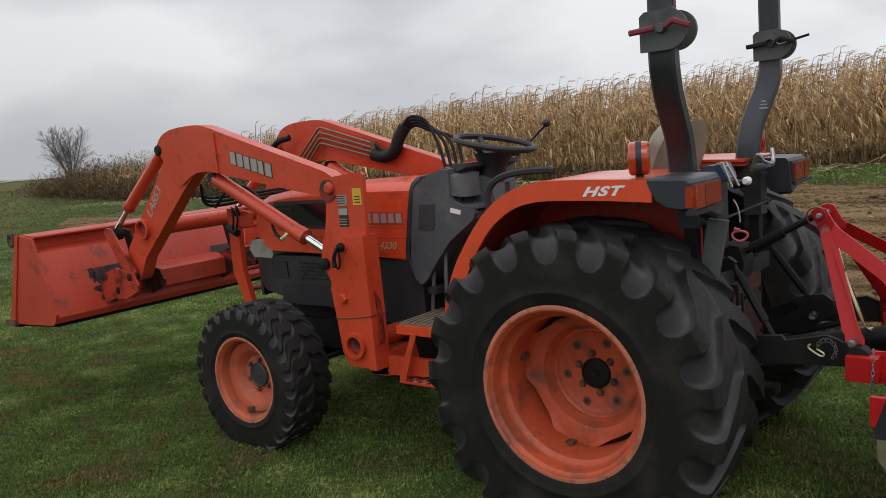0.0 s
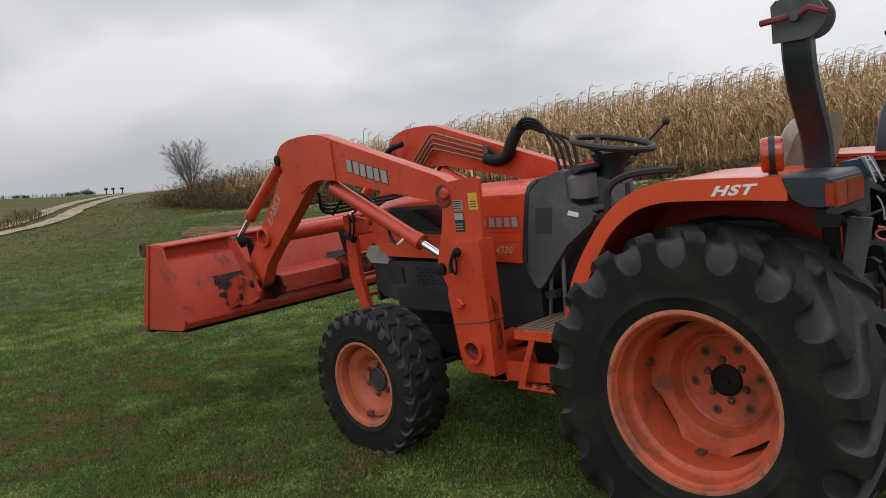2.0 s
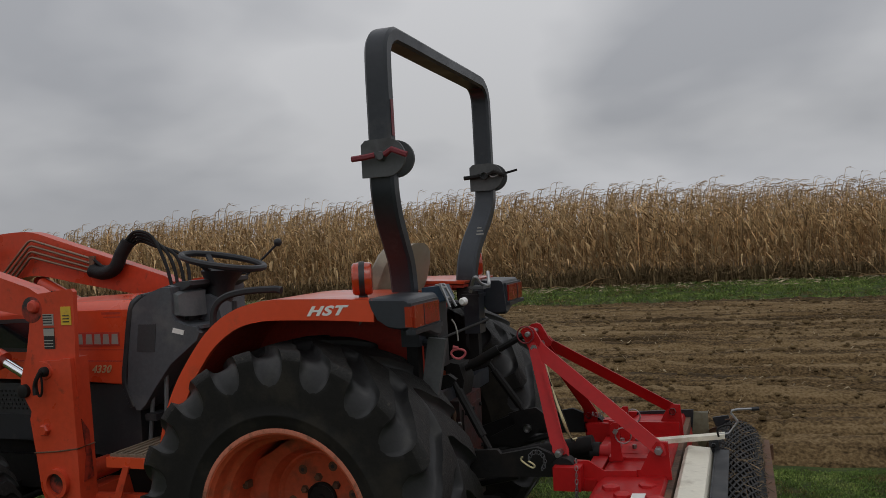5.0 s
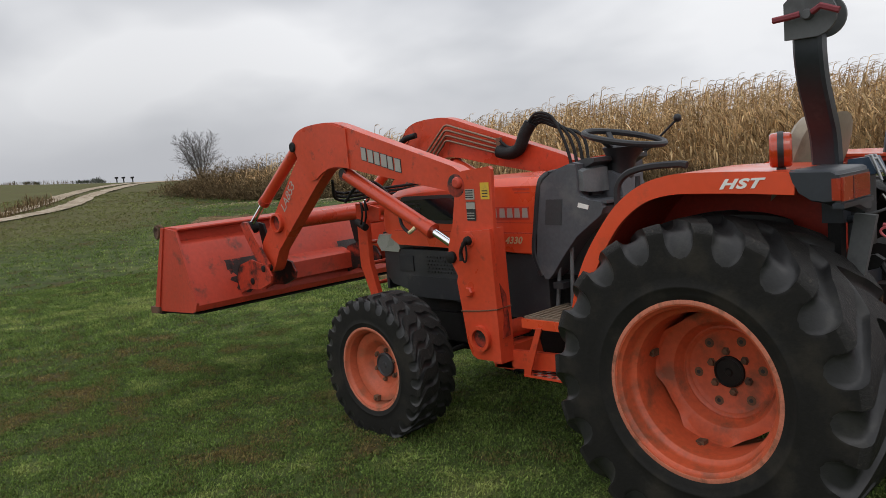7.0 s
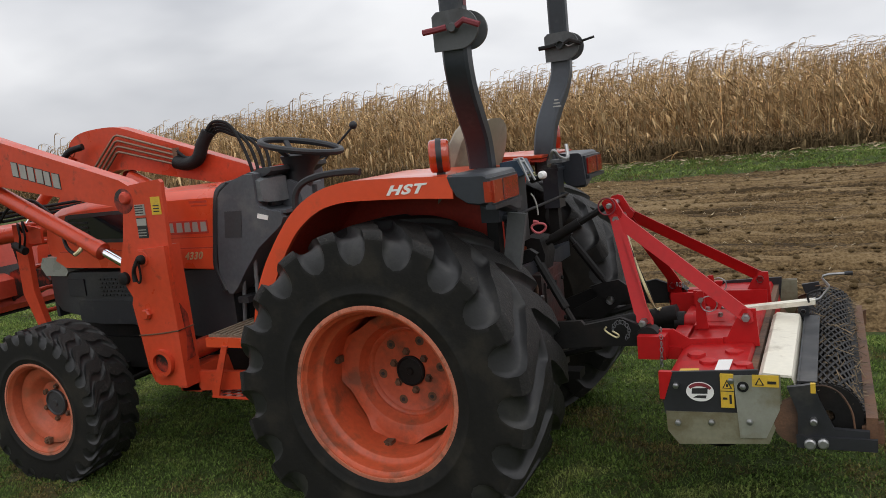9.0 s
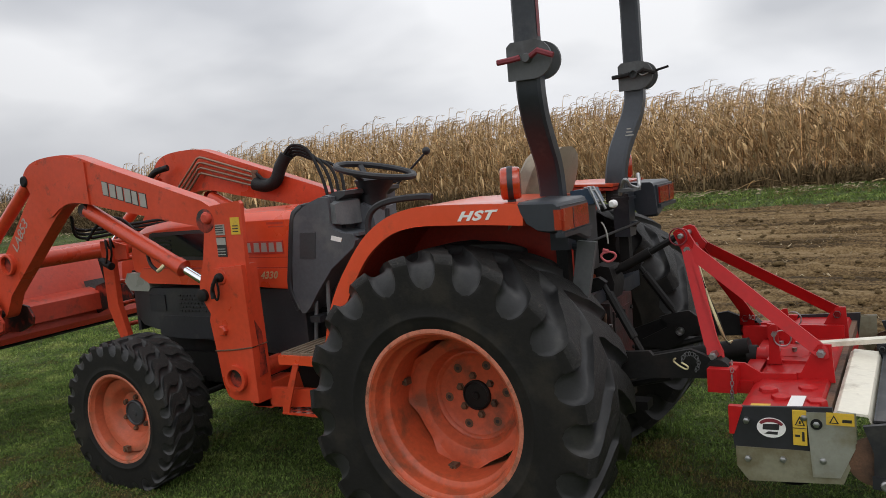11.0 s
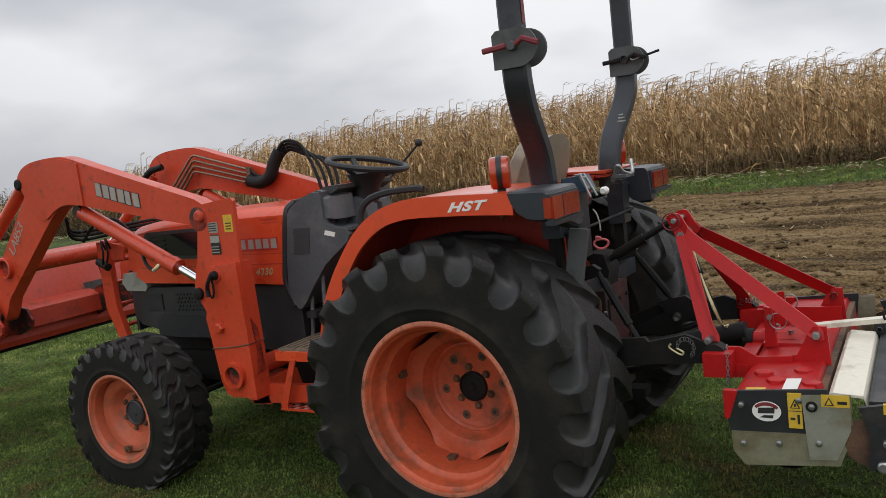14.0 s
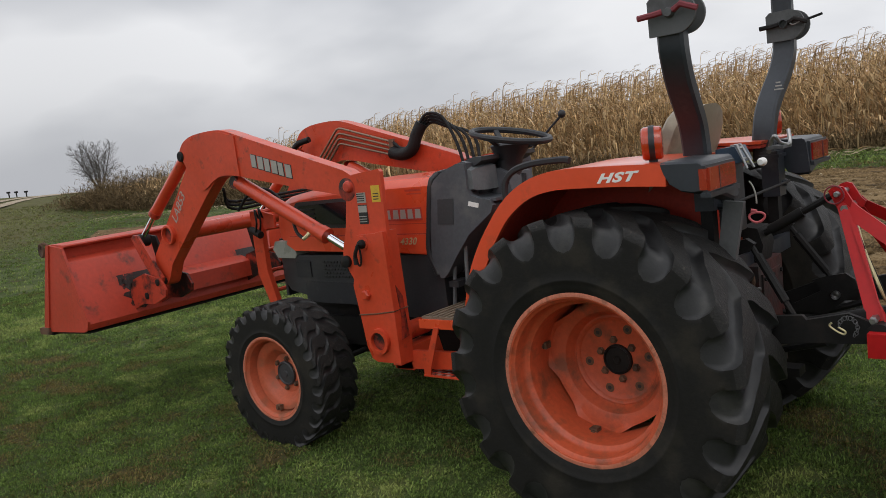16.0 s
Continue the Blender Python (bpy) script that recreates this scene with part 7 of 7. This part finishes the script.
def maize_plant(verts, faces, x, y, z, h, near):
    lean = Vector((rs.gauss(0.07, 0.16), rs.gauss(-0.03, 0.11), 0)) if rs.random() > 0.12 else Vector((rs.gauss(0, 0.45), rs.gauss(-0.15, 0.2), 0))
    def at(t):
        return (x + lean.x * t * t * h, y + lean.y * t * t * h, z + t * h)
    # stalk
    n0 = len(verts)
    for t, r in ((0, 0.013), (0.45, 0.011), (0.86, 0.006)):
        c = at(t)
        for k in range(3):
            a = k * 2.094 + 0.4
            verts.append((c[0] + r * math.cos(a), c[1] + r * math.sin(a), c[2]))
    for i in range(2):
        for k in range(3):
            a, b = n0 + 3 * i + k, n0 + 3 * i + (k + 1) % 3
            faces.append((a, b, b + 3, a + 3))
    # leaves: up and over, dried and hanging
    count = 18 if near else 10
    for k in range(count):
        t = 0.14 + 0.66 * (k + rs.random() * 0.8) / count
        c = at(t)
        a = rs.uniform(0, 6.283)
        d = (math.cos(a), math.sin(a))
        ln = rs.uniform(0.18, 0.50) * (1 - 0.3 * abs(t - 0.5))
        up = rs.uniform(-0.06, 0.16)
        hang = rs.uniform(0.1, 1.15)
        wind = rs.uniform(-0.05, 0.30)
        pts = []
        for i in range(5):
            s = i / 4
            pts.append((c[0] + d[0] * ln * (s - 0.25 * s * s) * 0.75 + wind * s * s, c[1] + d[1] * ln * (s - 0.25 * s * s) * 0.75, c[2] + up * math.sin(min(s * 2.4, math.pi)) - hang * ln * s * s * 1.15))
        w = rs.uniform(0.010, 0.034) * (1.0 if near else 1.3)
        ribbons(verts, faces, pts, (w * 0.5, w, w * 0.95, w * 0.6, w * 0.08), (-d[1], d[0]))
    # husk
    if rs.random() < 0.9:
        c = at(rs.uniform(0.36, 0.60))
        a = rs.uniform(0, 6.28)
        d = (math.cos(a), math.sin(a))
        for off in (0.0, 1.5):
            ribbons(verts, faces, [(c[0] + d[0] * 0.02, c[1] + d[1] * 0.02, c[2] + 0.05), (c[0] + d[0] * 0.07, c[1] + d[1] * 0.07, c[2] - 0.02), (c[0] + d[0] * 0.09, c[1] + d[1] * 0.09, c[2] - 0.16), (c[0] + d[0] * 0.08, c[1] + d[1] * 0.08, c[2] - 0.26)],
                    (0.018, 0.048, 0.046, 0.012), (math.cos(a + off + 0.9), math.sin(a + off + 0.9)))
    # bare stalk top, hooked over by the wind, with drooping tassel strands
    c = at(0.80)
    if rs.random() < 0.30:
        return
    tall = rs.uniform(0.16, 0.42) + (0.28 if rs.random() < 0.14 else 0)
    hook = rs.uniform(0.12, 0.30)
    w = rs.uniform(0.010, 0.016)
    stem = [c, (c[0] + 0.10 * tall, c[1], c[2] + 0.62 * tall), (c[0] + 0.10 * tall + 0.22 * hook, c[1], c[2] + 0.92 * tall), (c[0] + 0.10 * tall + 0.6 * hook, c[1], c[2] + tall), (c[0] + 0.10 * tall + hook, c[1], c[2] + tall - 0.06 * rs.random())]
    ribbons(verts, faces, stem, (w, w, w * 0.9, w * 0.8, w * 0.5), (0.5, 0.6))
    for k in range(5):
        b = stem[rs.choice((2, 3, 3, 4))]
        ln, fall, a = rs.uniform(0.12, 0.30), rs.uniform(0.15, 0.9), rs.uniform(-0.5, 0.5)
        pts = [(b[0] + ln * t * math.cos(a), b[1] + ln * t * math.sin(a), b[2] + ln * (0.30 * t - fall * t * t)) for t in (0, 0.33, 0.66, 1.0)]
        w2 = rs.uniform(0.010, 0.019)
        ribbons(verts, faces, pts, (w2 * 0.7, w2, w2 * 0.9, w2 * 0.25), (0.3, 0.5))
    if rs.random() < 0.7:
        a, ln = rs.uniform(-0.8, 0.8), rs.uniform(0.25, 0.5)
        pts = [(c[0] + ln * s * math.cos(a), c[1] + ln * s * math.sin(a) * 0.6, c[2] + ln * (1.1 * s - 1.5 * s * s)) for s in (0, 0.3, 0.6, 1.0)]
        ribbons(verts, faces, pts, (0.008, 0.018, 0.014, 0.003), (-math.sin(a), math.cos(a)))


def front_line(x):
    return 20.9 + 0.17 * min(x, 3) + 0.0045 * max(0.0, -x - 14) ** 2


M["maize"] = material("dry_maize", (0.74, 0.545, 0.305), 0.8, vary=0.25, scale=3, island=0.5, spec=0.15, leaf=0.3, alt=(0.28, 0.17, 0.08))
sheet("maize_ground", even(-37, 22, 60), even(13, 45, 40), lambda x, y: height(x, y) + (0.03 if y > front_line(x) else -0.4), "soil", "brown earth under the standing maize", "field")
for name, x0, x1, near in (("maize", -14.0, 17.0, True), ("maize", -37.5, -14.0, False)):
    verts, faces = [], []
    for row in range(16):
        x = x0
        while x < x1:
            x += rs.uniform(0.11, 0.22) * (1.0 if near else 1.1)
            yy = front_line(x) + row * 0.72 + rs.gauss(0, 0.07)
            end = -34.5 + 0.2 * row
            if x < end:
                continue
            shrink = min(1.0, 0.45 + 0.055 * (x - end))
            h = (2.57 + 0.20 * math.exp(-((x + 8) / 9) ** 2) - 0.03 * max(0.0, x) - 0.022 * max(0.0, -x - 16) + 0.022 * row + 0.22 * noise.noise((x * 0.22, yy * 0.3, 2))) * rs.uniform(0.82, 1.08) * shrink
            maize_plant(verts, faces, x, yy, height(x, yy) + 0.05 * max(0, row) * 0.6, h, near and row < 5)
    me = bpy.data.meshes.new(name)
    me.from_pydata(verts, [], faces)
    me.materials.append(M["maize"])
    tagged(new(name, me), "dense stand of dry tan maize with bent tassels", "maize", kind="stuff")

# dead weeds along the foot of the maize and beside the track
M["weed"] = material("dead_weeds", (0.100, 0.066, 0.034), 0.85, vary=0.3, scale=6, island=0.4, spec=0.1, alt=(0.185, 0.135, 0.070))
verts, faces = [], []
def weed(x, y, h, n, spread):
    z = turf_z(x, y)
    for k in range(n):
        a = rs.uniform(0, 6.28)
        d = (math.cos(a), math.sin(a))
        o = rs.uniform(0, spread)
        x1, y1 = x + o * math.cos(a * 3), y + o * math.sin(a * 3)
        hh = h * rs.uniform(0.4, 1.1)
        b = rs.uniform(0.05, 0.35) * hh
        pts = [(x1 + d[0] * b * s * s, y1 + d[1] * b * s * s, z + hh * (s - 0.2 * s * s)) for s in (0, 0.4, 0.75, 1)]
        w = rs.uniform(0.004, 0.013) * (1 + h)
        ribbons(verts, faces, pts, (w * 0.5, w, w * 1.3, w * 0.2), (-d[1], d[0]))
for k in range(420):
    x = rs.uniform(-37, 17)
    weed(x, front_line(x) - rs.uniform(0.0, 0.9), rs.uniform(0.15, 0.6), 7, 0.4)
for k in range(900):
    x = rs.uniform(-20, 17)
    weed(x, front_line(x) + rs.uniform(-0.45, 0.3), rs.uniform(0.3, 0.95) * (0.75 + 0.6 * noise.noise((x * 0.35, 1, 6))), 11, 0.35)
for k in range(240):
    a = rs.random() ** 1.3
    i = a * 4.2 + 1.3
    p0, p1 = track[int(i)], track[int(i) + 1]
    f = i - int(i)
    x, y = p0[0] + (p1[0] - p0[0]) * f, p0[1] + (p1[1] - p0[1]) * f
    o = rs.uniform(1.6, 4.6)
    weed(x + 0.6 * o, y - 0.7 * o, rs.uniform(0.10, 0.34) if rs.random() < 0.9 else 0.6, 16, 0.8)
for k in range(260):
    # low brush where the maize ends: short twigs and leaves in loose mounds
    f = rs.random()
    cx = -33.5 - 5.2 * f + rs.gauss(0, 0.5)
    cy = front_line(cx) + rs.uniform(-0.7, 4.5)
    hh = (2.3 - 1.45 * f) * rs.uniform(0.45, 1.0)
    z0 = turf_z(cx, cy)
    for j in range(120):
        u, v = rs.uniform(0, 6.28), rs.random()
        px, py, pz = cx + 0.7 * math.cos(u) * math.sqrt(v), cy + 0.7 * math.sin(u) * math.sqrt(v), z0 + hh * rs.random() ** 0.7 * (1 - 0.4 * v)
        d = Vector((rs.gauss(0, 1), rs.gauss(0, 1), rs.gauss(0.3, 0.8))).normalized() * rs.uniform(0.06, 0.2)
        w = rs.uniform(0.005, 0.016)
        ribbons(verts, faces, [(px, py, pz), (px + d.x, py + d.y, pz + d.z), (px + 1.8 * d.x, py + 1.8 * d.y, pz + 1.4 * d.z)], (w, w, 0.003), (math.cos(u), math.sin(u)))
for k in range(520):
    cx = rs.uniform(-21, 17)
    cy = front_line(cx) - rs.uniform(-0.25, 0.55)
    hh = 0.55 * (1 + 0.9 * noise.noise((cx * 0.4, 2, 9))) * rs.uniform(0.4, 1.1)
    z0 = turf_z(cx, cy)
    for j in range(38):
        u, v = rs.uniform(0, 6.28), rs.random()
        px, py, pz = cx + 0.45 * math.cos(u) * math.sqrt(v), cy + 0.3 * math.sin(u) * math.sqrt(v), z0 + hh * rs.random() * (1 - 0.4 * v)
        d = Vector((rs.gauss(0, 1), rs.gauss(0, 0.8), rs.gauss(0.4, 0.7))).normalized() * rs.uniform(0.05, 0.16)
        w = rs.uniform(0.006, 0.016)
        ribbons(verts, faces, [(px, py, pz), (px + d.x, py + d.y, pz + d.z), (px + 1.8 * d.x, py + 1.8 * d.y, pz + 1.2 * d.z)], (w, w, 0.003), (math.cos(u), math.sin(u)))
for k in range(300):
    cx = rs.uniform(-35, -21)
    cy = front_line(cx) - rs.uniform(-0.2, 0.9)
    hh = (1.55 - 0.05 * (cx + 35)) * rs.uniform(0.4, 1.1)
    z0 = turf_z(cx, cy)
    for j in range(60):
        u, v = rs.uniform(0, 6.28), rs.random()
        px, py, pz = cx + 0.5 * math.cos(u) * math.sqrt(v), cy + 0.5 * math.sin(u) * math.sqrt(v), z0 + hh * rs.random() ** 0.8 * (1 - 0.4 * v)
        d = Vector((rs.gauss(0, 0.8), rs.gauss(0, 0.8), rs.gauss(0.6, 0.8))).normalized() * rs.uniform(0.06, 0.2)
        w = rs.uniform(0.005, 0.014)
        ribbons(verts, faces, [(px, py, pz), (px + d.x, py + d.y, pz + d.z), (px + 1.8 * d.x, py + 1.8 * d.y, pz + 1.4 * d.z)], (w, w, 0.003), (math.cos(u), math.sin(u)))
for k in range(60):
    weed(-88 + rs.gauss(0, 1), rs.uniform(24, 34), rs.uniform(0.2, 0.55), 8, 0.9)
me = bpy.data.meshes.new("dead_weeds")
me.from_pydata(verts, [], faces)
me.materials.append(M["weed"])
tagged(new("dead_weeds", me), "brown dead weeds along the maize and the track", "weeds", kind="stuff")

# broken stalks fallen out of the maize
verts, faces = [], []
for k in range(150):
    x = rs.uniform(-18, 16)
    y = front_line(x) - rs.uniform(-0.3, 1.0)
    a, ln, tip = rs.uniform(0, 6.28), rs.uniform(0.3, 1.1), rs.uniform(0.0, 0.55) * (rs.random() < 0.5)
    z = turf_z(x, y) + 0.05
    pts = [(x + ln * s * math.cos(a), y + 0.4 * ln * s * math.sin(a), z + tip * s + 0.05 * math.sin(3 * s)) for s in (0, 0.35, 0.7, 1.0)]
    ribbons(verts, faces, pts, (0.018, 0.022, 0.018, 0.008), (-0.3 * math.sin(a), 0.95))
    ribbons(verts, faces, [(p[0], p[1] + 0.01, p[2] + 0.012) for p in pts], (0.012, 0.014, 0.012, 0.005), (0.9, 0.3))
me = bpy.data.meshes.new("fallen_stalks")
me.from_pydata(verts, [], faces)
me.materials.append(M["maize"])
tagged(new("fallen_stalks", me), "pale broken maize stalks lying at the field edge", "stalks", kind="stuff")

# ---- bare tree on the crest ----
M["bark"] = material("grey_bark", (0.12, 0.108, 0.102), 0.9, vary=0.25, scale=5, bump=0.5)
tree = thing("tree", "small bare leafless tree with fine spreading twigs", "tree")
tb = (-75.9, 39.0)
tz = height(*tb) - 0.1

bm_trunk, bm_limb = bmesh.new(), bmesh.new()
rs = random.Random(21)


def branch(bm, p, d, ln, r0, r1, sides, steps, wander, lift):
    """One tapered, slightly crooked branch; returns its points and directions."""
    pts, dirs = [p], [d]
    for i in range(steps):
        d = (d + Vector((rs.gauss(0, wander), rs.gauss(0, wander), rs.gauss(lift, wander * 0.6)))).normalized()
        pts.append(pts[-1] + d * ln / steps)
        dirs.append(d)
    rings = []
    for i, (q, e) in enumerate(zip(pts, dirs)):
        rr = r0 + (r1 - r0) * i / steps
        side = e.cross(Vector((0.3, 0.2, 0.9))).normalized()
        u = side.cross(e).normalized()
        rings.append([bm.verts.new(q + side * rr * math.cos(2 * math.pi * j / sides) + u * rr * math.sin(2 * math.pi * j / sides)) for j in range(sides)])
    for a, b in zip(rings, rings[1:]):
        for j in range(sides):
            bm.faces.new((a[j], a[(j + 1) % sides], b[(j + 1) % sides], b[j]))
    return pts, dirs


def off_shoot(d, spread, out):
    side = Vector((rs.gauss(0, 1), rs.gauss(0, 1), rs.gauss(0, 0.4)))
    side = (side - d * side.dot(d)).normalized()
    return (d + side * spread + out).normalized()


# several stems that fan out from one foot, each with limbs, branches and twigs
for k in range(8):
    a = 2 * math.pi * k / 7 + 0.4
    f = (0.42, 0.30, 0.46, 0.22, 0.40, 0.28, 0.36, 0.03)[k]
    stem, along = branch(bm_trunk, Vector((tb[0] + 0.12 * math.cos(a), tb[1] + 0.12 * math.sin(a), tz)), Vector((f * math.cos(a), f * math.sin(a), 1)).normalized(), rs.uniform(4.2, 4.8), 0.075, 0.012, 6, 9, 0.06, 0.05)
    for i in range(2, 10):
        for n1 in range(3):
            out = Vector((stem[i].x - tb[0], stem[i].y - tb[1], 0)) * 0.22
            ln = (2.1 - 0.16 * i) * rs.uniform(0.75, 1.1)
            limb, way = branch(bm_limb, stem[i], off_shoot(along[i], 0.85, out), ln, 0.028 - 0.002 * i, 0.007, 4, 5, 0.10, 0.03)
            for m1 in range(1, 6):
                for n2 in range(2):
                    twig, way2 = branch(bm_limb, limb[m1], off_shoot(way[m1], 0.8, Vector((0, 0, 0.05))), ln * rs.uniform(0.25, 0.45), 0.0085, 0.004, 3, 3, 0.14, 0.03)
                    for m2 in (2, 3):
                        branch(bm_limb, twig[m2], off_shoot(way2[m2], 0.8, Vector((0, 0, 0.05))), ln * rs.uniform(0.12, 0.25), 0.005, 0.0026, 3, 2, 0.14, 0.03)
part("trunk", bm_trunk, "bark", tree)
part("crown", bm_limb, "bark", tree, "many thin bare twigs")

# grey shrubs far off on the crest
verts, faces = [], []
for cx, cy, hh, rad in ((-87.0, 31.1, 0.22, 0.5), (-86.8, 31.7, 0.26, 0.5), (-86.5, 32.4, 0.34, 0.5), (-86.3, 32.8, 0.46, 0.45), (-86.2, 33.1, 0.25, 0.4), (-88.7, 26.5, 0.22, 0.45), (-88.4, 27.3, 0.20, 0.4)):
    for k in range(160):
        a, v = rs.uniform(0, 6.28), math.sqrt(rs.random())
        px, py = cx + rad * v * math.cos(a), cy + rad * v * math.sin(a)
        pz = height(px, py) + hh * 1.3 * rs.random() * (1 - 0.5 * v * v)
        ln, w = rs.uniform(0.05, 0.16), rs.uniform(0.012, 0.03)
        ribbons(verts, faces, [(px, py, pz), (px + 0.5 * ln * math.cos(a), py + 0.5 * ln * math.sin(a), pz + ln), (px + ln * math.cos(a), py + ln * math.sin(a), pz + 1.2 * ln)], (w, w, 0.004), (-math.sin(a), math.cos(a)))
me = bpy.data.meshes.new("far_shrubs")
me.from_pydata(verts, [], faces)
M["shrub"] = material("grey_green_shrub", (0.10, 0.11, 0.085), 0.9, vary=0.2, scale=4, island=0.4, spec=0.1)
me.materials.append(M["shrub"])
tagged(new("far_shrubs", me), "low grey-green shrubs on the far crest", "shrubs", kind="stuff")

# small distant posts on the crest: three mail boxes and fence posts
for k, (x, y) in enumerate(((-90.0, 36.4), (-89.8, 37.1), (-89.5, 38.0))):
    post = thing("mailbox", "dark mailbox on a thin post by the track", "mailbox", group="mailboxes by the track")
    z = height(x, y)
    part("post", box(x - 0.05, x + 0.05, y - 0.05, y + 0.05, z - 0.1, z + 0.50, 0.005), "iron", post)
    part("body", box(x - 0.2, x + 0.15, y - 0.13, y + 0.13, z + 0.48, z + 0.68, 0.05, 3), "iron", post)
fence = thing("fence", "row of grey wooden fence posts along the far field", "fence")
for k, (x, y) in enumerate(((-87.2, 30.5), (-89.0, 25.4), (-88.9, 21.0))):
    z = height(x, y)
    part("post", box(x - 0.05, x + 0.05, y - 0.05, y + 0.05, z - 0.2, z + (0.42 if k % 3 else 0.32), 0.01), "bark", fence)

# ---- mown grass ----
rs = random.Random(3)
rng = np.random.default_rng(4)


def on_grid(fn, x, y, step):
    """Looks up fn at many places by way of a grid of that step."""
    x0, y0 = x.min() - step, y.min() - step
    nx, ny = int((x.max() - x0) / step) + 3, int((y.max() - y0) / step) + 3
    g = np.array([[fn(x0 + i * step, y0 + j * step) for j in range(ny)] for i in range(nx)])
    u, v = (x - x0) / step, (y - y0) / step
    i, j = u.astype(int), v.astype(int)
    f, h = u - i, v - j
    return (g[i, j] * (1 - f) + g[i + 1, j] * f) * (1 - h) + (g[i, j + 1] * (1 - f) + g[i + 1, j + 1] * f) * h


def blades(count, x0, x1, y0, y1, tall, wide, step=0.1, tuft=7):
    """Blades in small tufts, each a narrow leaf that leans out from the tuft."""
    cx, cy = rng.uniform(x0, x1, count // tuft), rng.uniform(y0, y1, count // tuft)
    ok = on_grid(soil_depth, cx, cy, step * 2) < 0.12
    cx, cy = cx[ok], cy[ok]
    vigour = on_grid(lambda a, b: noise.noise((a * 0.8, b * 0.8, 3)) + 0.8 * noise.noise((a * 4.1, b * 4.1, 8)), cx, cy, step)
    size = rng.uniform(0.55, 1.25, len(cx)) * (1 + 0.55 * vigour)
    x, y, size = np.repeat(cx, tuft), np.repeat(cy, tuft), np.repeat(size, tuft)
    n = len(x)
    x, y = x + rng.normal(0, tall * 0.55, n), y + rng.normal(0, tall * 0.55, n)
    z = on_grid(turf_z, x, y, step)
    h = tall * size * rng.uniform(0.25, 0.95, n)
    a = rng.uniform(0, 2 * np.pi, n)
    w = wide * rng.uniform(0.5, 1.3, n)
    b = tall * rng.uniform(0.15, 1.1, n)
    dx, dy = np.cos(a), np.sin(a)
    v = np.zeros((n, 4, 3))
    v[:, 0] = np.stack([x - dy * w * 0.7, y + dx * w * 0.7, z - 0.005], 1)
    v[:, 1] = np.stack([x + dx * b * 0.4 + dy * w, y + dy * b * 0.4 - dx * w, z + h * 0.6], 1)
    v[:, 2] = np.stack([x + dx * b, y + dy * b, z + h], 1)
    v[:, 3] = np.stack([x + dx * b * 0.36 - dy * w, y + dy * b * 0.36 + dx * w, z + h * 0.62], 1)
    return v.reshape(-1, 3), n


chunks = [blades(420000, -5.2, 2.6, -2.8, 2.9, 0.025, 0.0022), blades(170000, -11, -5.2, -3.5, 4.5, 0.036, 0.0036), blades(70000, -26, -11, -6, 12, 0.05, 0.007, 0.25), blades(46000, -46, -26, -8, 22, 0.07, 0.013, 0.4),
          blades(115000, -5.2, 2.6, -2.8, 2.9, 0.019, 0.0062, tuft=5), blades(30000, -11, -5.2, -3.5, 4.5, 0.024, 0.0085, tuft=5),
          blades(30000, -46, 14, 2.6, 21, 0.09, 0.010, 0.25), blades(12000, 2.6, 6, -2, 3.2, 0.036, 0.004), blades(60000, -17, 10, 12.2, 21, 0.08, 0.012, 0.25)]
verts = np.concatenate([c[0] for c in chunks])
n = len(verts) // 4
loops = np.arange(4 * n)
me = bpy.data.meshes.new("grass")
me.vertices.add(len(verts))
me.vertices.foreach_set("co", verts.ravel())
me.loops.add(len(loops))
me.loops.foreach_set("vertex_index", loops.astype(np.int32))
me.polygons.add(n)
starts = np.arange(n) * 4
me.polygons.foreach_set("loop_start", starts.astype(np.int32))
me.update(calc_edges=True)
me.validate()
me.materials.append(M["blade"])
tagged(new("grass", me), "short mown grass blades, green with brown tips", "grass", kind="stuff")
